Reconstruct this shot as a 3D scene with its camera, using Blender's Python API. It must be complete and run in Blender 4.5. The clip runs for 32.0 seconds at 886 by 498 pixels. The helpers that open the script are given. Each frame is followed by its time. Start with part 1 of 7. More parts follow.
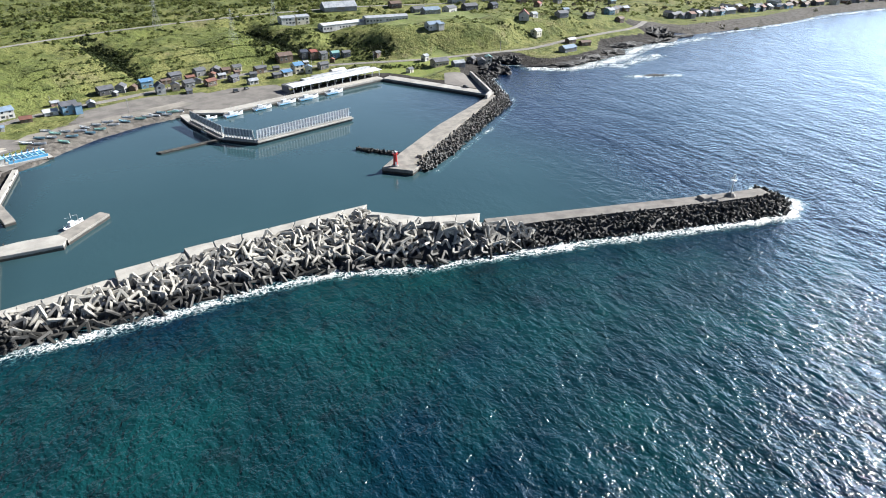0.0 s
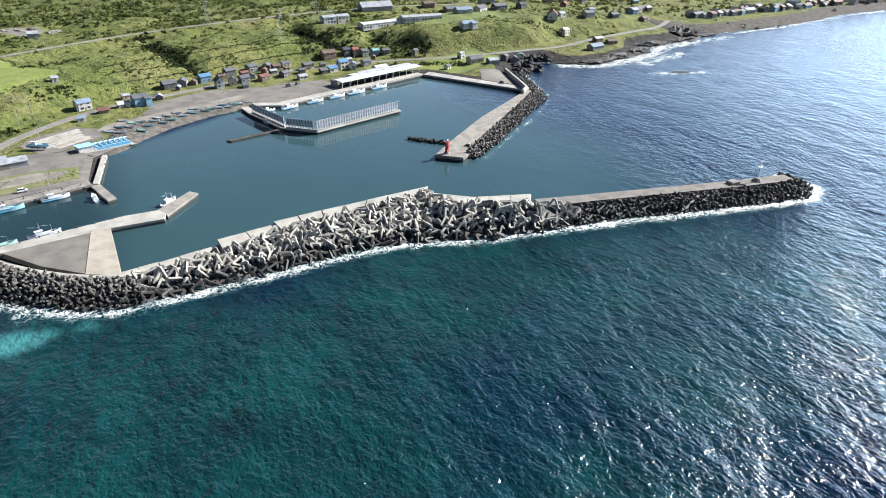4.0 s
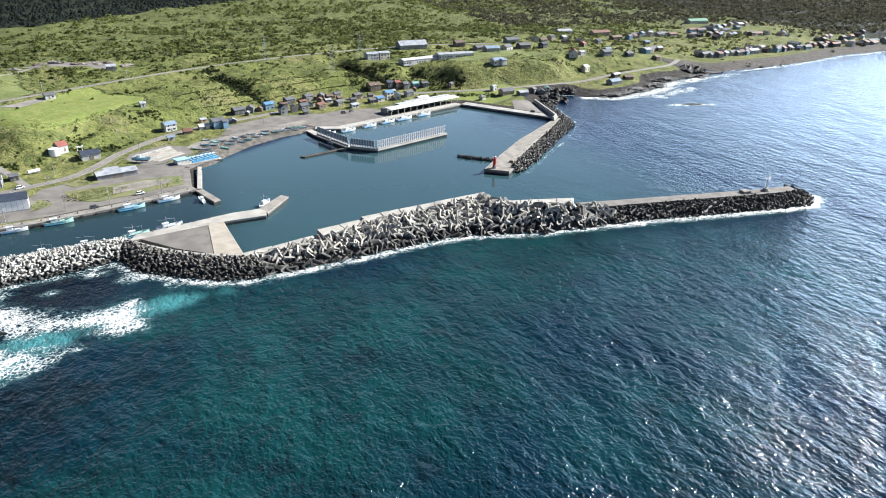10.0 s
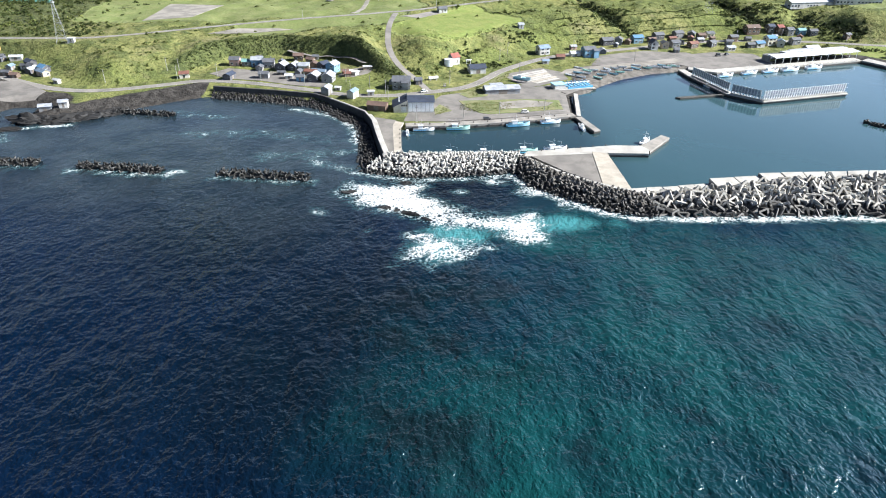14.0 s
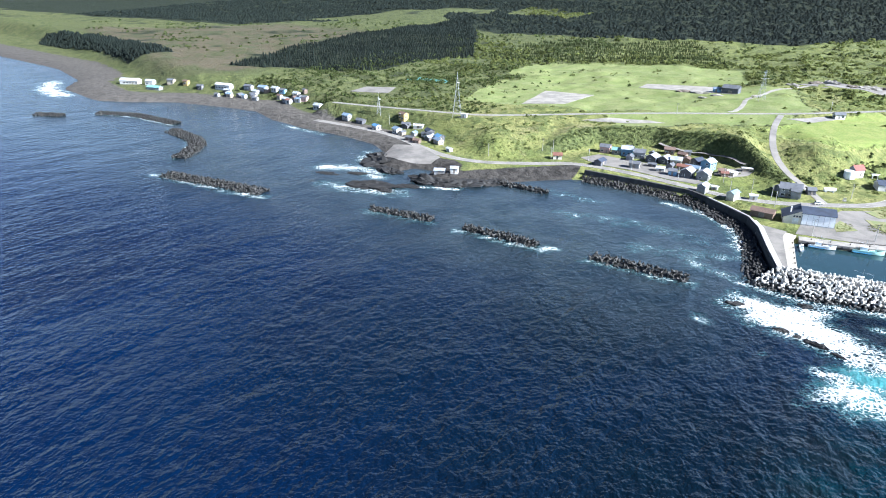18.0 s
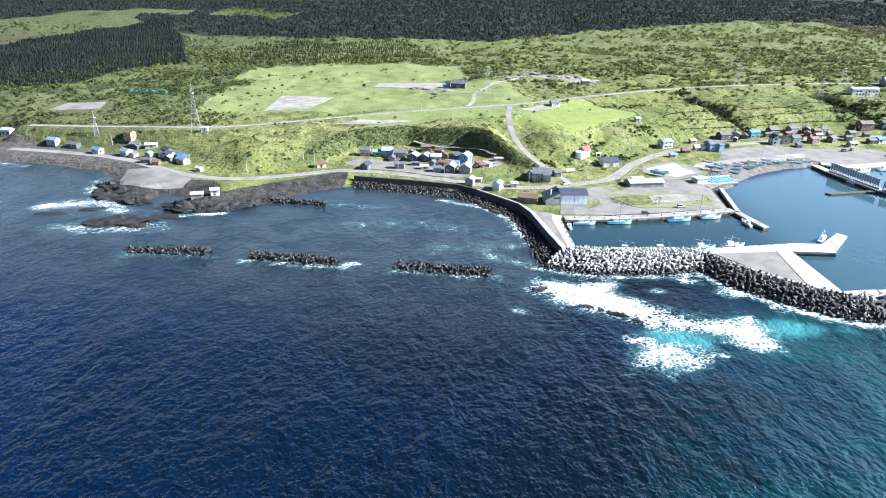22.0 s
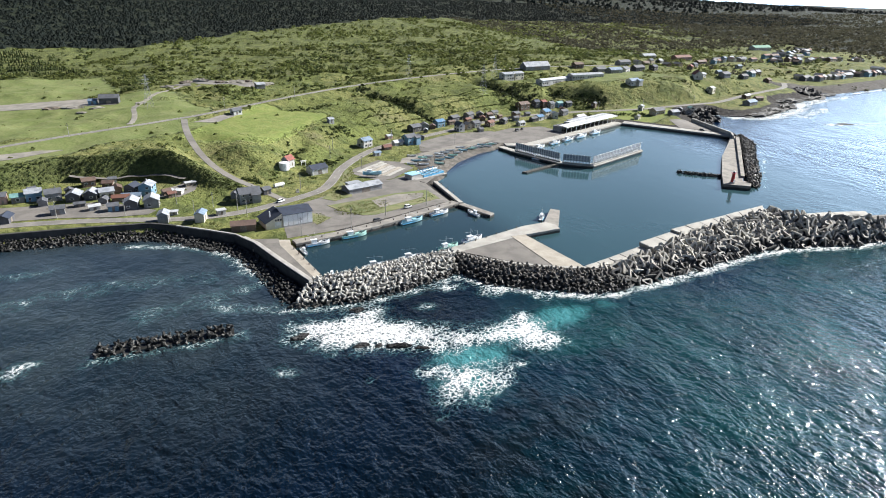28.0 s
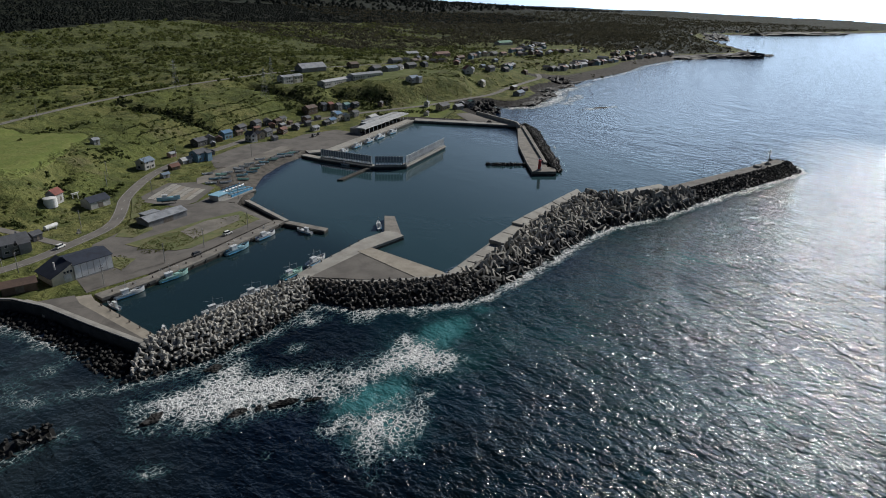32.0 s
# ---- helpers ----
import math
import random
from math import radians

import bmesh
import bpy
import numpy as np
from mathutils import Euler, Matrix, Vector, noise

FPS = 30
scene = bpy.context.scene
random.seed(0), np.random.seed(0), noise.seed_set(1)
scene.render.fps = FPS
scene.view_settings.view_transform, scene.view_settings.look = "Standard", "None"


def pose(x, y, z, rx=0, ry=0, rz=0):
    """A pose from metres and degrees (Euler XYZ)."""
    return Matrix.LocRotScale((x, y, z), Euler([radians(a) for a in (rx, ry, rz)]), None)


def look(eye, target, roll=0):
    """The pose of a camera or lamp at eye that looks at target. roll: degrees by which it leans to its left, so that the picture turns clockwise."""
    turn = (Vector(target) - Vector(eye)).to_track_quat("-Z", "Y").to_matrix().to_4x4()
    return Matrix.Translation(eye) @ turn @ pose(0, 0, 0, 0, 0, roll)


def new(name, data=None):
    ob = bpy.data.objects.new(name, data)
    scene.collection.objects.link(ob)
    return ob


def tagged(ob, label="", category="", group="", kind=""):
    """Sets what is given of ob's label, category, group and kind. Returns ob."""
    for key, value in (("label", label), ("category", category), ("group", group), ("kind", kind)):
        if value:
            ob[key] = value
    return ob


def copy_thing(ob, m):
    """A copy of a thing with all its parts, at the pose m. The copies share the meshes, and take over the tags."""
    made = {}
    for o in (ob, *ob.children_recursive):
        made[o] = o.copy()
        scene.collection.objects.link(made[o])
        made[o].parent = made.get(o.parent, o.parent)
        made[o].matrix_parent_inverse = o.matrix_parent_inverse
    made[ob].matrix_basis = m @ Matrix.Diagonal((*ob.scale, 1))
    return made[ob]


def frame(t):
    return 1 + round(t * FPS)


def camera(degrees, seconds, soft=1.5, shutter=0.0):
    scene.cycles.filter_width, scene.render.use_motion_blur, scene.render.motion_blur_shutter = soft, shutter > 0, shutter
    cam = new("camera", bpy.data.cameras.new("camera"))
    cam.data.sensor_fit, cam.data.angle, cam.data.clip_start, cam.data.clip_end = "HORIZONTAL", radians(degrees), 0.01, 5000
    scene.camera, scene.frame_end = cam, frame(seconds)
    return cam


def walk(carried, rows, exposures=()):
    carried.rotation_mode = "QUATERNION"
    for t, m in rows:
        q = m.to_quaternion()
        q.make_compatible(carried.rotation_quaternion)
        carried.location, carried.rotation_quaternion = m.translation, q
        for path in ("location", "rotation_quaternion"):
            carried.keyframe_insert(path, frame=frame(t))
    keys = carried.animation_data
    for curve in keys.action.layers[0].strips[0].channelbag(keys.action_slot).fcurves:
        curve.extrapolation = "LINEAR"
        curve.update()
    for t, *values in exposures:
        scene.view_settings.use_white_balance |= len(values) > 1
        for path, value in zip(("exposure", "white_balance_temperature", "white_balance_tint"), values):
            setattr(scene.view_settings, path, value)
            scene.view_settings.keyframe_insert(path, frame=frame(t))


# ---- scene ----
cam = camera(69.0, 32.0, 1.0)
PATH = [
    (0, (203.41, 34.22, 117.36), (241.10, 114.20, 70.64), 0.91),
    (0.5, (199.07, 32.66, 118.94), (236.62, 112.49, 71.84), 0.85),
    (1, (194.93, 31.04, 120.45), (232.24, 110.91, 73.24), 0.80),
    (1.5, (190.96, 29.31, 121.66), (227.99, 109.29, 74.43), 0.84),
    (2, (186.79, 27.08, 122.23), (223.37, 107.27, 74.98), 0.88),
    (2.5, (182.69, 24.14, 122.13), (219.04, 104.50, 75.01), 0.82),
    (3, (179.16, 20.84, 121.80), (215.36, 101.33, 74.79), 0.76),
    (3.5, (176.01, 17.55, 121.74), (212.12, 98.12, 74.79), 0.79),
    (5.5, (161.24, 0.07, 126.27), (197.20, 80.79, 79.46), 0.92),
    (6, (158.53, -4.51, 126.18), (194.26, 76.40, 79.52), 0.88),
    (6.5, (155.44, -8.96, 126.03), (191.15, 72.02, 79.48), 0.94),
    (7, (152.03, -13.13, 125.89), (187.76, 67.88, 79.40), 0.99),
    (7.5, (148.78, -16.97, 125.78), (184.48, 64.11, 79.38), 1.03),
    (8, (145.45, -20.21, 125.60), (180.93, 61.03, 79.32), 1.01),
    (8.5, (141.16, -22.54, 125.38), (176.53, 58.82, 79.22), 1.05),
    (9, (136.01, -24.03, 125.42), (171.77, 57.65, 80.16), 1.16),
    (9.5, (130.90, -25.16, 125.62), (166.98, 57.30, 82.04), 1.13),
    (10, (126.01, -25.92, 125.77), (162.27, 57.40, 84.03), 1.04),
    (10.5, (120.60, -25.76, 125.75), (157.04, 58.15, 85.37), 1.07),
    (11, (114.57, -24.82, 125.52), (151.07, 58.87, 84.72), 1.15),
    (11.5, (108.42, -23.73, 125.32), (143.53, 59.74, 82.89), 1.32),
    (12, (102.11, -22.57, 125.22), (134.86, 60.96, 81.06), 1.36),
    (12.5, (95.55, -21.11, 125.02), (123.05, 63.34, 79.07), 1.39),
    (13, (89.20, -18.90, 124.50), (107.35, 67.03, 76.68), 1.49),
    (13.5, (83.20, -17.10, 123.50), (90.66, 69.52, 74.09), 1.56),
    (14, (77.80, -15.40, 122.40), (73.68, 70.66, 71.64), 1.28),
    (14.5, (72.70, -14.00, 121.50), (56.23, 70.07, 69.92), 1.37),
    (15, (67.90, -13.10, 120.80), (40.97, 68.01, 68.87), 1.56),
    (15.5, (63.20, -12.40, 120.20), (28.33, 67.18, 70.69), 0.88),
    (17.5, (45.58, -11.78, 118.57), (-0.83, 67.48, 79.02), 0.17),
    (18, (40.95, -12.60, 118.73), (-6.34, 66.14, 79.18), 0.22),
    (18.5, (36.04, -13.37, 118.96), (-9.58, 66.34, 79.39), 0.22),
    (19, (30.99, -13.81, 119.26), (-11.85, 67.42, 79.68), 0.32),
    (19.5, (26.02, -13.65, 119.59), (-14.50, 68.74, 79.97), 0.40),
    (20, (21.12, -12.89, 119.70), (-12.82, 72.42, 80.07), 0.68),
    (20.5, (16.34, -11.65, 119.54), (-10.77, 76.10, 79.99), 0.83),
    (21, (12.02, -9.92, 119.40), (-9.19, 79.48, 79.95), 1.05),
    (21.5, (8.28, -7.72, 119.26), (-5.94, 83.12, 79.94), 1.19),
    (22, (5.00, -5.11, 119.05), (-3.26, 86.53, 79.90), 1.31),
    (22.5, (2.00, -1.94, 118.72), (-0.78, 90.12, 79.76), 1.45),
    (23, (-0.58, 1.65, 117.89), (0.49, 93.83, 79.14), 1.49),
    (23.5, (-2.51, 5.31, 116.41), (0.48, 97.49, 77.74), 1.47),
    (24, (-3.97, 9.13, 114.80), (3.32, 101.07, 76.15), 1.45),
    (24.5, (-5.24, 13.31, 113.75), (7.81, 104.67, 75.25), 1.50),
    (25, (-6.42, 17.84, 113.51), (9.27, 108.78, 74.98), 1.55),
    (25.5, (-7.52, 22.41, 113.70), (10.64, 112.89, 75.17), 1.62),
    (27.5, (-11.05, 38.01, 112.19), (24.79, 123.37, 74.39), 1.36),
    (28, (-12.42, 43.48, 111.57), (26.25, 127.63, 73.84), 1.42),
    (28.5, (-13.99, 49.45, 111.05), (30.29, 130.85, 73.44), 1.46),
    (29, (-15.54, 54.98, 110.57), (31.70, 134.72, 73.02), 1.48),
    (29.5, (-17.11, 59.94, 110.18), (32.50, 138.25, 72.69), 1.55),
    (30, (-18.75, 64.85, 109.78), (34.52, 140.76, 72.36), 1.47),
    (30.5, (-20.37, 69.74, 109.18), (37.44, 142.35, 71.94), 1.50),
    (31, (-22.09, 74.38, 108.52), (39.67, 143.74, 71.45), 1.46),
    (31.5, (-24.10, 78.87, 107.91), (40.84, 145.36, 71.00), 1.42),
    (32, (-26.34, 83.30, 107.30), (40.93, 147.53, 70.57), 1.39),
]
walk(cam, [(t, look(eye, target, roll)) for t, eye, target, roll in PATH], [(0, 1.38, 6150, 10), (9, 1.42, 6150, 10), (14, 1.68, 6050, 10), (18, 2.1, 5560, 10), (21, 2.14, 5560, 10), (23, 2.02, 5700, 10), (26, 1.7, 6050, 10), (28, 1.24, 6250, 10), (30, 0.74, 6200, 10), (31, 0.2, 6300, 10), (32, -0.42, 6300, 10)])

# ---- world and sun ----
SUN_AZ, SUN_EL = 86.0, 34.0
world = bpy.data.worlds.new("sky")
scene.world = world
world.use_nodes = True
_wn = world.node_tree.nodes
_sky = _wn.new("ShaderNodeTexSky")
_sky.sky_type, _sky.sun_disc = "NISHITA", False
_sky.sun_elevation, _sky.sun_rotation = radians(SUN_EL), radians(SUN_AZ)
_sky.air_density, _sky.dust_density, _sky.ozone_density = 1.0, 0.8, 1.4
_wl = world.node_tree.links
_tint = _wn.new("ShaderNodeMix")
_tint.data_type, _tint.blend_type = "RGBA", "MULTIPLY"
_tint.inputs[0].default_value = 1.0
_tint.inputs[7].default_value = (0.27, 0.345, 0.54, 1.0)
_wl.new(_sky.outputs[0], _tint.inputs[6])
# thin white cloud and haze, thickest towards the horizon
_co = _wn.new("ShaderNodeTexCoord")
_sep = _wn.new("ShaderNodeSeparateXYZ")
_wl.new(_co.outputs["Generated"], _sep.inputs[0])
_rng = _wn.new("ShaderNodeMapRange")
_rng.interpolation_type = "SMOOTHSTEP"
for _k, _v in (("From Min", 0.48), ("From Max", -0.04), ("To Min", 0.0), ("To Max", 0.85)):
    _rng.inputs[_k].default_value = _v
_wl.new(_sep.outputs[2], _rng.inputs["Value"])
# the haze is brightest towards the sun
_dot = _wn.new("ShaderNodeVectorMath")
_dot.operation = "DOT_PRODUCT"
_dot.inputs[1].default_value = (math.sin(radians(SUN_AZ)), math.cos(radians(SUN_AZ)), 0.0)
_wl.new(_co.outputs["Generated"], _dot.inputs[0])
_side = _wn.new("ShaderNodeMapRange")
for _k, _v in (("From Min", -0.7), ("From Max", 0.6), ("To Min", 0.48), ("To Max", 1.0)):
    _side.inputs[_k].default_value = _v
_wl.new(_dot.outputs["Value"], _side.inputs["Value"])
_both = _wn.new("ShaderNodeMath")
_both.operation = "MULTIPLY"
_wl.new(_rng.outputs[0], _both.inputs[0])
_wl.new(_side.outputs[0], _both.inputs[1])
_haze = _wn.new("ShaderNodeMix")
_haze.data_type = "RGBA"
_glow = _wn.new("ShaderNodeMapRange")
_glow.interpolation_type = "SMOOTHSTEP"
for _k, _v in (("From Min", 0.68), ("From Max", 1.0), ("To Min", 1.0), ("To Max", 3.6)):
    _glow.inputs[_k].default_value = _v
_wl.new(_dot.outputs["Value"], _glow.inputs["Value"])
_bright = _wn.new("ShaderNodeVectorMath")
_bright.operation = "SCALE"
_bright.inputs[0].default_value = (11.0, 14.2, 18.0)
_wl.new(_glow.outputs[0], _bright.inputs["Scale"])
_wl.new(_bright.outputs[0], _haze.inputs[7])
_wl.new(_both.outputs[0], _haze.inputs[0])

# clear sky darkens away from the sun
_dusk = _wn.new("ShaderNodeMapRange")
for _k, _v in (("From Min", -0.8), ("From Max", 0.5), ("To Min", 0.32), ("To Max", 1.05)):
    _dusk.inputs[_k].default_value = _v
_wl.new(_dot.outputs["Value"], _dusk.inputs["Value"])
_deep = _wn.new("ShaderNodeVectorMath")
_deep.operation = "SCALE"
_wl.new(_tint.outputs[2], _deep.inputs[0])
_wl.new(_dusk.outputs[0], _deep.inputs["Scale"])
_wl.new(_deep.outputs[0], _haze.inputs[6])
_wl.new(_haze.outputs[2], _wn["Background"].inputs[0])
_wn["Background"].inputs[1].default_value = 0.053
sun_data = bpy.data.lights.new("sun", "SUN")
sun_data.energy, sun_data.angle, sun_data.color = 5.0, radians(0.8), (1.0, 0.95, 0.86)
sun = new("sun", sun_data)
_sd = Vector((math.sin(radians(SUN_AZ)) * math.cos(radians(SUN_EL)), math.cos(radians(SUN_AZ)) * math.cos(radians(SUN_EL)), math.sin(radians(SUN_EL))))
sun.matrix_world = look(_sd * 900, (0, 0, 0))


# ---- materials ----
def rgb(c):
    return (*c, 1.0) if len(c) == 3 else c


class Nodes:
    """A small builder for node materials."""

    def __init__(self, name):
        self.mat = bpy.data.materials.new(name)
        self.mat.use_nodes = True
        self.tree = self.mat.node_tree
        self.bsdf = self.tree.nodes["Principled BSDF"]
        self.out = self.tree.nodes["Material Output"]
        self.pos = self.tree.nodes.new("ShaderNodeNewGeometry").outputs["Position"]

    def add(self, kind, **inputs):
        n = self.tree.nodes.new(kind)
        for k, v in inputs.items():
            self.put(n.inputs[k.replace("_", " ")], v)
        return n

    def put(self, socket, v):
        if hasattr(v, "is_output"):
            self.tree.links.new(v, socket)
        else:
            socket.default_value = v

    def noise(self, size, detail=4, rough=0.55, vec=None, stretch=None, warp=0.0):
        """Noise of features about size metres."""
        m = self.add("ShaderNodeMapping", Vector=vec or self.pos)
        s = 1.0 / size
        m.inputs["Scale"].default_value = tuple(s * k for k in stretch) if stretch else (s, s, s)
        n = self.add("ShaderNodeTexNoise", Vector=m.outputs[0], Scale=1.0, Detail=detail, Roughness=rough, Distortion=warp)
        return n.outputs[0]

    def ramp(self, fac, a, b):
        n = self.add("ShaderNodeMapRange", Value=fac)
        n.inputs["From Min"].default_value, n.inputs["From Max"].default_value = a, b
        n.interpolation_type = "SMOOTHSTEP"
        return n.outputs[0]

    def math(self, op, a, b=0.0):
        n = self.tree.nodes.new("ShaderNodeMath")
        n.operation = op
        self.put(n.inputs[0], a)
        self.put(n.inputs[1], b)
        return n.outputs[0]

    def mix(self, fac, a, b):
        n = self.tree.nodes.new("ShaderNodeMix")
        n.data_type = "RGBA"
        self.put(n.inputs[0], fac)
        self.put(n.inputs[6], rgb(a) if isinstance(a, tuple) else a)
        self.put(n.inputs[7], rgb(b) if isinstance(b, tuple) else b)
        return n.outputs[2]

    def attr(self, name):
        n = self.tree.nodes.new("ShaderNodeAttribute")
        n.attribute_name = name
        return n.outputs["Fac"]

    def random(self):
        return self.tree.nodes.new("ShaderNodeObjectInfo").outputs["Random"]

    def bump(self, height, distance, strength=1.0, normal=None):
        n = self.add("ShaderNodeBump", Height=height, Distance=distance, Strength=strength)
        if normal is not None:
            self.put(n.inputs["Normal"], normal)
        return n.outputs[0]

    def done(self, color=None, rough=None, metal=None, normal=None, spec=None):
        for key, v in (("Base Color", color), ("Roughness", rough), ("Metallic", metal), ("Normal", normal), ("Specular IOR Level", spec)):
            if v is not None:
                self.put(self.bsdf.inputs[key], rgb(v) if isinstance(v, tuple) else v)
        return self.mat


def plain(name, a, b, size=2.0, fine=0.3, rough=0.7, metal=0.0, bump=0.02, vary=0.0, tide=0.0):
    """Colour a drifting to b at a coarse scale and again at a fine one; vary: how much pieces differ."""
    k = Nodes(name)
    c = k.mix(k.ramp(k.noise(size, 5), 0.35, 0.68), a, b)
    mid = tuple(0.5 * (x + y) * 0.72 for x, y in zip(a, b))
    c = k.mix(k.math("MULTIPLY", k.ramp(k.noise(fine, 3), 0.5, 0.75), 0.5), c, mid)
    c = k.mix(k.math("MULTIPLY", k.ramp(k.noise(size * 1.9, 8, 0.72, warp=0.5), 0.50, 0.68), 0.6), c, tuple(0.62 * v for v in b))
    if tide:
        z = k.tree.nodes.new("ShaderNodeSeparateXYZ")
        k.put(z.inputs[0], k.pos)
        c = k.mix(k.math("MULTIPLY", k.ramp(k.math("ADD", z.outputs[2], k.math("MULTIPLY", k.math("SUBTRACT", k.noise(2.0, 5), 0.5), 0.9)), tide + 0.25, tide - 0.25), 0.9), c, (0.018, 0.0175, 0.015))
    if vary:
        c = k.mix(k.math("MULTIPLY", k.random(), vary), c, tuple(0.45 * x for x in a))
    return k.done(c, rough, metal, k.bump(k.noise(fine, 4), bump, 0.6))


CONCRETE = plain("concrete", (0.36, 0.35, 0.325), (0.255, 0.247, 0.23), 6, 0.7, 0.85, bump=0.03, tide=1.1)
CONCRETE_PALE = plain("pale_concrete", (0.375, 0.36, 0.325), (0.28, 0.268, 0.243), 7, 0.8, 0.85, bump=0.02, tide=1.1)
CONCRETE_TAN = plain("tan_concrete", (0.36, 0.325, 0.27), (0.27, 0.243, 0.20), 5, 0.8, 0.85, bump=0.02, tide=1.1)
CONCRETE_OLD = plain("old_concrete", (0.27, 0.25, 0.22), (0.17, 0.16, 0.145), 5, 0.7, 0.9, bump=0.04, tide=1.1)
# wet stains and the shade of the seaward face, both in the colour
CONCRETE_WALL = plain("stained_and_shaded_sea_wall", (0.055, 0.053, 0.050), (0.028, 0.0275, 0.0265), 4, 0.6, 0.85, bump=0.05)
CONCRETE_DARK = plain("dark_weathered_concrete", (0.185, 0.172, 0.155), (0.115, 0.107, 0.097), 5, 0.7, 0.9, bump=0.04, tide=1.1)
# wet concrete, also near black for the shade between heaped blocks
CONCRETE_WET_SHADE = plain("wet_and_gap_shade_concrete", (0.018, 0.0175, 0.016), (0.009, 0.009, 0.0085), 3, 0.5, 0.55, bump=0.06)
ASPHALT = plain("asphalt", (0.205, 0.190, 0.172), (0.150, 0.140, 0.128), 9, 0.6, 0.92, bump=0.01)
GRAVEL = plain("gravel_yard", (0.168, 0.155, 0.140), (0.112, 0.104, 0.095), 8, 0.7, 0.95, bump=0.03)
SAND_PALE = plain("pale_gravel", (0.25, 0.23, 0.20), (0.155, 0.145, 0.125), 9, 0.8, 0.95, bump=0.03)
ROCK = plain("dark_rock", (0.013, 0.012, 0.011), (0.006, 0.0058, 0.0055), 3, 0.6, 0.75, bump=0.2)
ROCK_TAN = plain("tan_rock", (0.16, 0.13, 0.10), (0.08, 0.07, 0.06), 3, 0.6, 0.8, bump=0.15)


def smooth01(v):
    v = np.clip(v, 0, 1)
    return v * v * (3 - 2 * v)


# ---- shape of the land ----
COAST_WEST = [(-4900, 900), (-2000, 650), (-837, 470), (-723, 428), (-680, 385), (-586, 362), (-551, 375), (-512, 398), (-460, 405), (-413, 408), (-374, 389), (-321, 378), (-280, 375), (-247, 366),
         (-228, 352), (-214, 322), (-194, 312), (-186, 328), (-172, 330), (-168, 305), (-151, 307), (-130, 324), (-118, 335), (-100, 351), (-82, 364), (-46, 361), (-19, 357), (-8, 350), (4, 338), (18, 327)]
COAST_EAST = [(39, 317), (61, 320), (92, 329), (136, 346), (137, 388), (150, 399), (158, 412), (176, 432), (200, 449), (225, 459), (245, 454), (279, 465), (320, 481), (372, 503), (424, 428), (430, 433),
         (442, 470), (455, 500), (470, 522), (490, 530), (500, 522), (505, 508), (525, 494), (568, 503), (603, 517), (625, 544), (659, 552), (700, 556), (716, 590), (725, 618), (758, 580), (818, 588),
         (939, 606), (1045, 640), (1245, 665), (1446, 590), (1569, 647), (1962, 914), (2241, 1023), (2573, 877), (3281, 728), (4300, 640), (4900, 1100)]
COAST = COAST_WEST + COAST_EAST
FOOT = [(-4900, 1300), (-1200, 640), (-700, 480), (-560, 430), (-470, 445), (-380, 430), (-300, 418), (-240, 415), (-205, 394), (-175, 372), (-150, 362), (-118, 390), (-98, 432), (-62, 446), (-22, 440),
        (4, 424), (16, 408), (28, 402), (47, 414), (78, 436), (100, 464), (132, 500), (165, 520), (225, 548), (290, 574), (355, 582), (403, 566), (440, 566), (474, 558), (511, 554), (557, 582), (635, 594),
        (705, 610), (760, 640), (900, 690), (1100, 730), (1400, 770), (1600, 860), (1950, 1060), (2300, 1160), (2700, 1010), (3300, 860), (4300, 800), (4900, 1300)]
TERRACE = ((-4900, -700, -400, -200, -120, -60, 0, 100, 200, 300, 400, 520, 620, 760, 1100, 2000, 4900), (30, 22, 14, 13, 15, 17, 20, 18, 19, 21, 23, 23, 20, 9, 9, 14, 10))
# roads: centre line with heights, and half width
ROAD_UP = [(48, 380, 3.0), (40, 396, 4.0), (24, 420, 7.5), (14, 445, 12.0), (9, 480, 17.0), (8, 505, 19.6), (9, 530, 21.0)]
HIGHWAY = [(-330, 420, 14.5), (-288, 424, 14.5), (-241, 432, 14.5), (-192, 436, 15), (-118, 478, 17.5), (-60, 505, 19.5), (9, 535, 21.0), (42, 556, 21.8), (102, 600, 23), (173, 640, 24.5), (251, 668, 26), (330, 690, 27), (420, 700, 28), (540, 705, 26)]
COAST_ROAD = [(-330, 396, 3.4), (-285, 393, 3.6), (-240, 384, 4), (-200, 362, 4), (-175, 352, 4), (-150, 351, 4), (-120, 366, 4), (-95, 383, 4), (-60, 380, 3.8), (-30, 373, 3.6), (0, 364, 3.2), (27, 367, 3), (53, 380, 2.9), (72, 391, 2.9), (84, 412, 3), (93, 432, 3.1), (122, 468, 3.3), (149, 487, 3.5),
              (205, 512, 3.8), (258, 540, 4.2), (316, 552, 4.5), (371, 548, 4.8), (420, 541, 5), (480, 545, 5.5), (530, 545, 6), (580, 562, 8), (640, 578, 9), (690, 596, 8), (740, 640, 6)]


# gullies: line, half width, depth
GULLIES = (([(168, 628), (179, 592), (190, 564), (205, 549)], 9, 6.5), ([(297, 648), (304, 612), (318, 597), (340, 590), (352, 584)], 10, 8), ([(362, 606), (385, 590), (402, 576)], 9, 6.5), ([(78, 474), (68, 458), (66, 442)], 7, 4), ([(28, 470), (30, 446), (40, 424)], 6, 3.5))


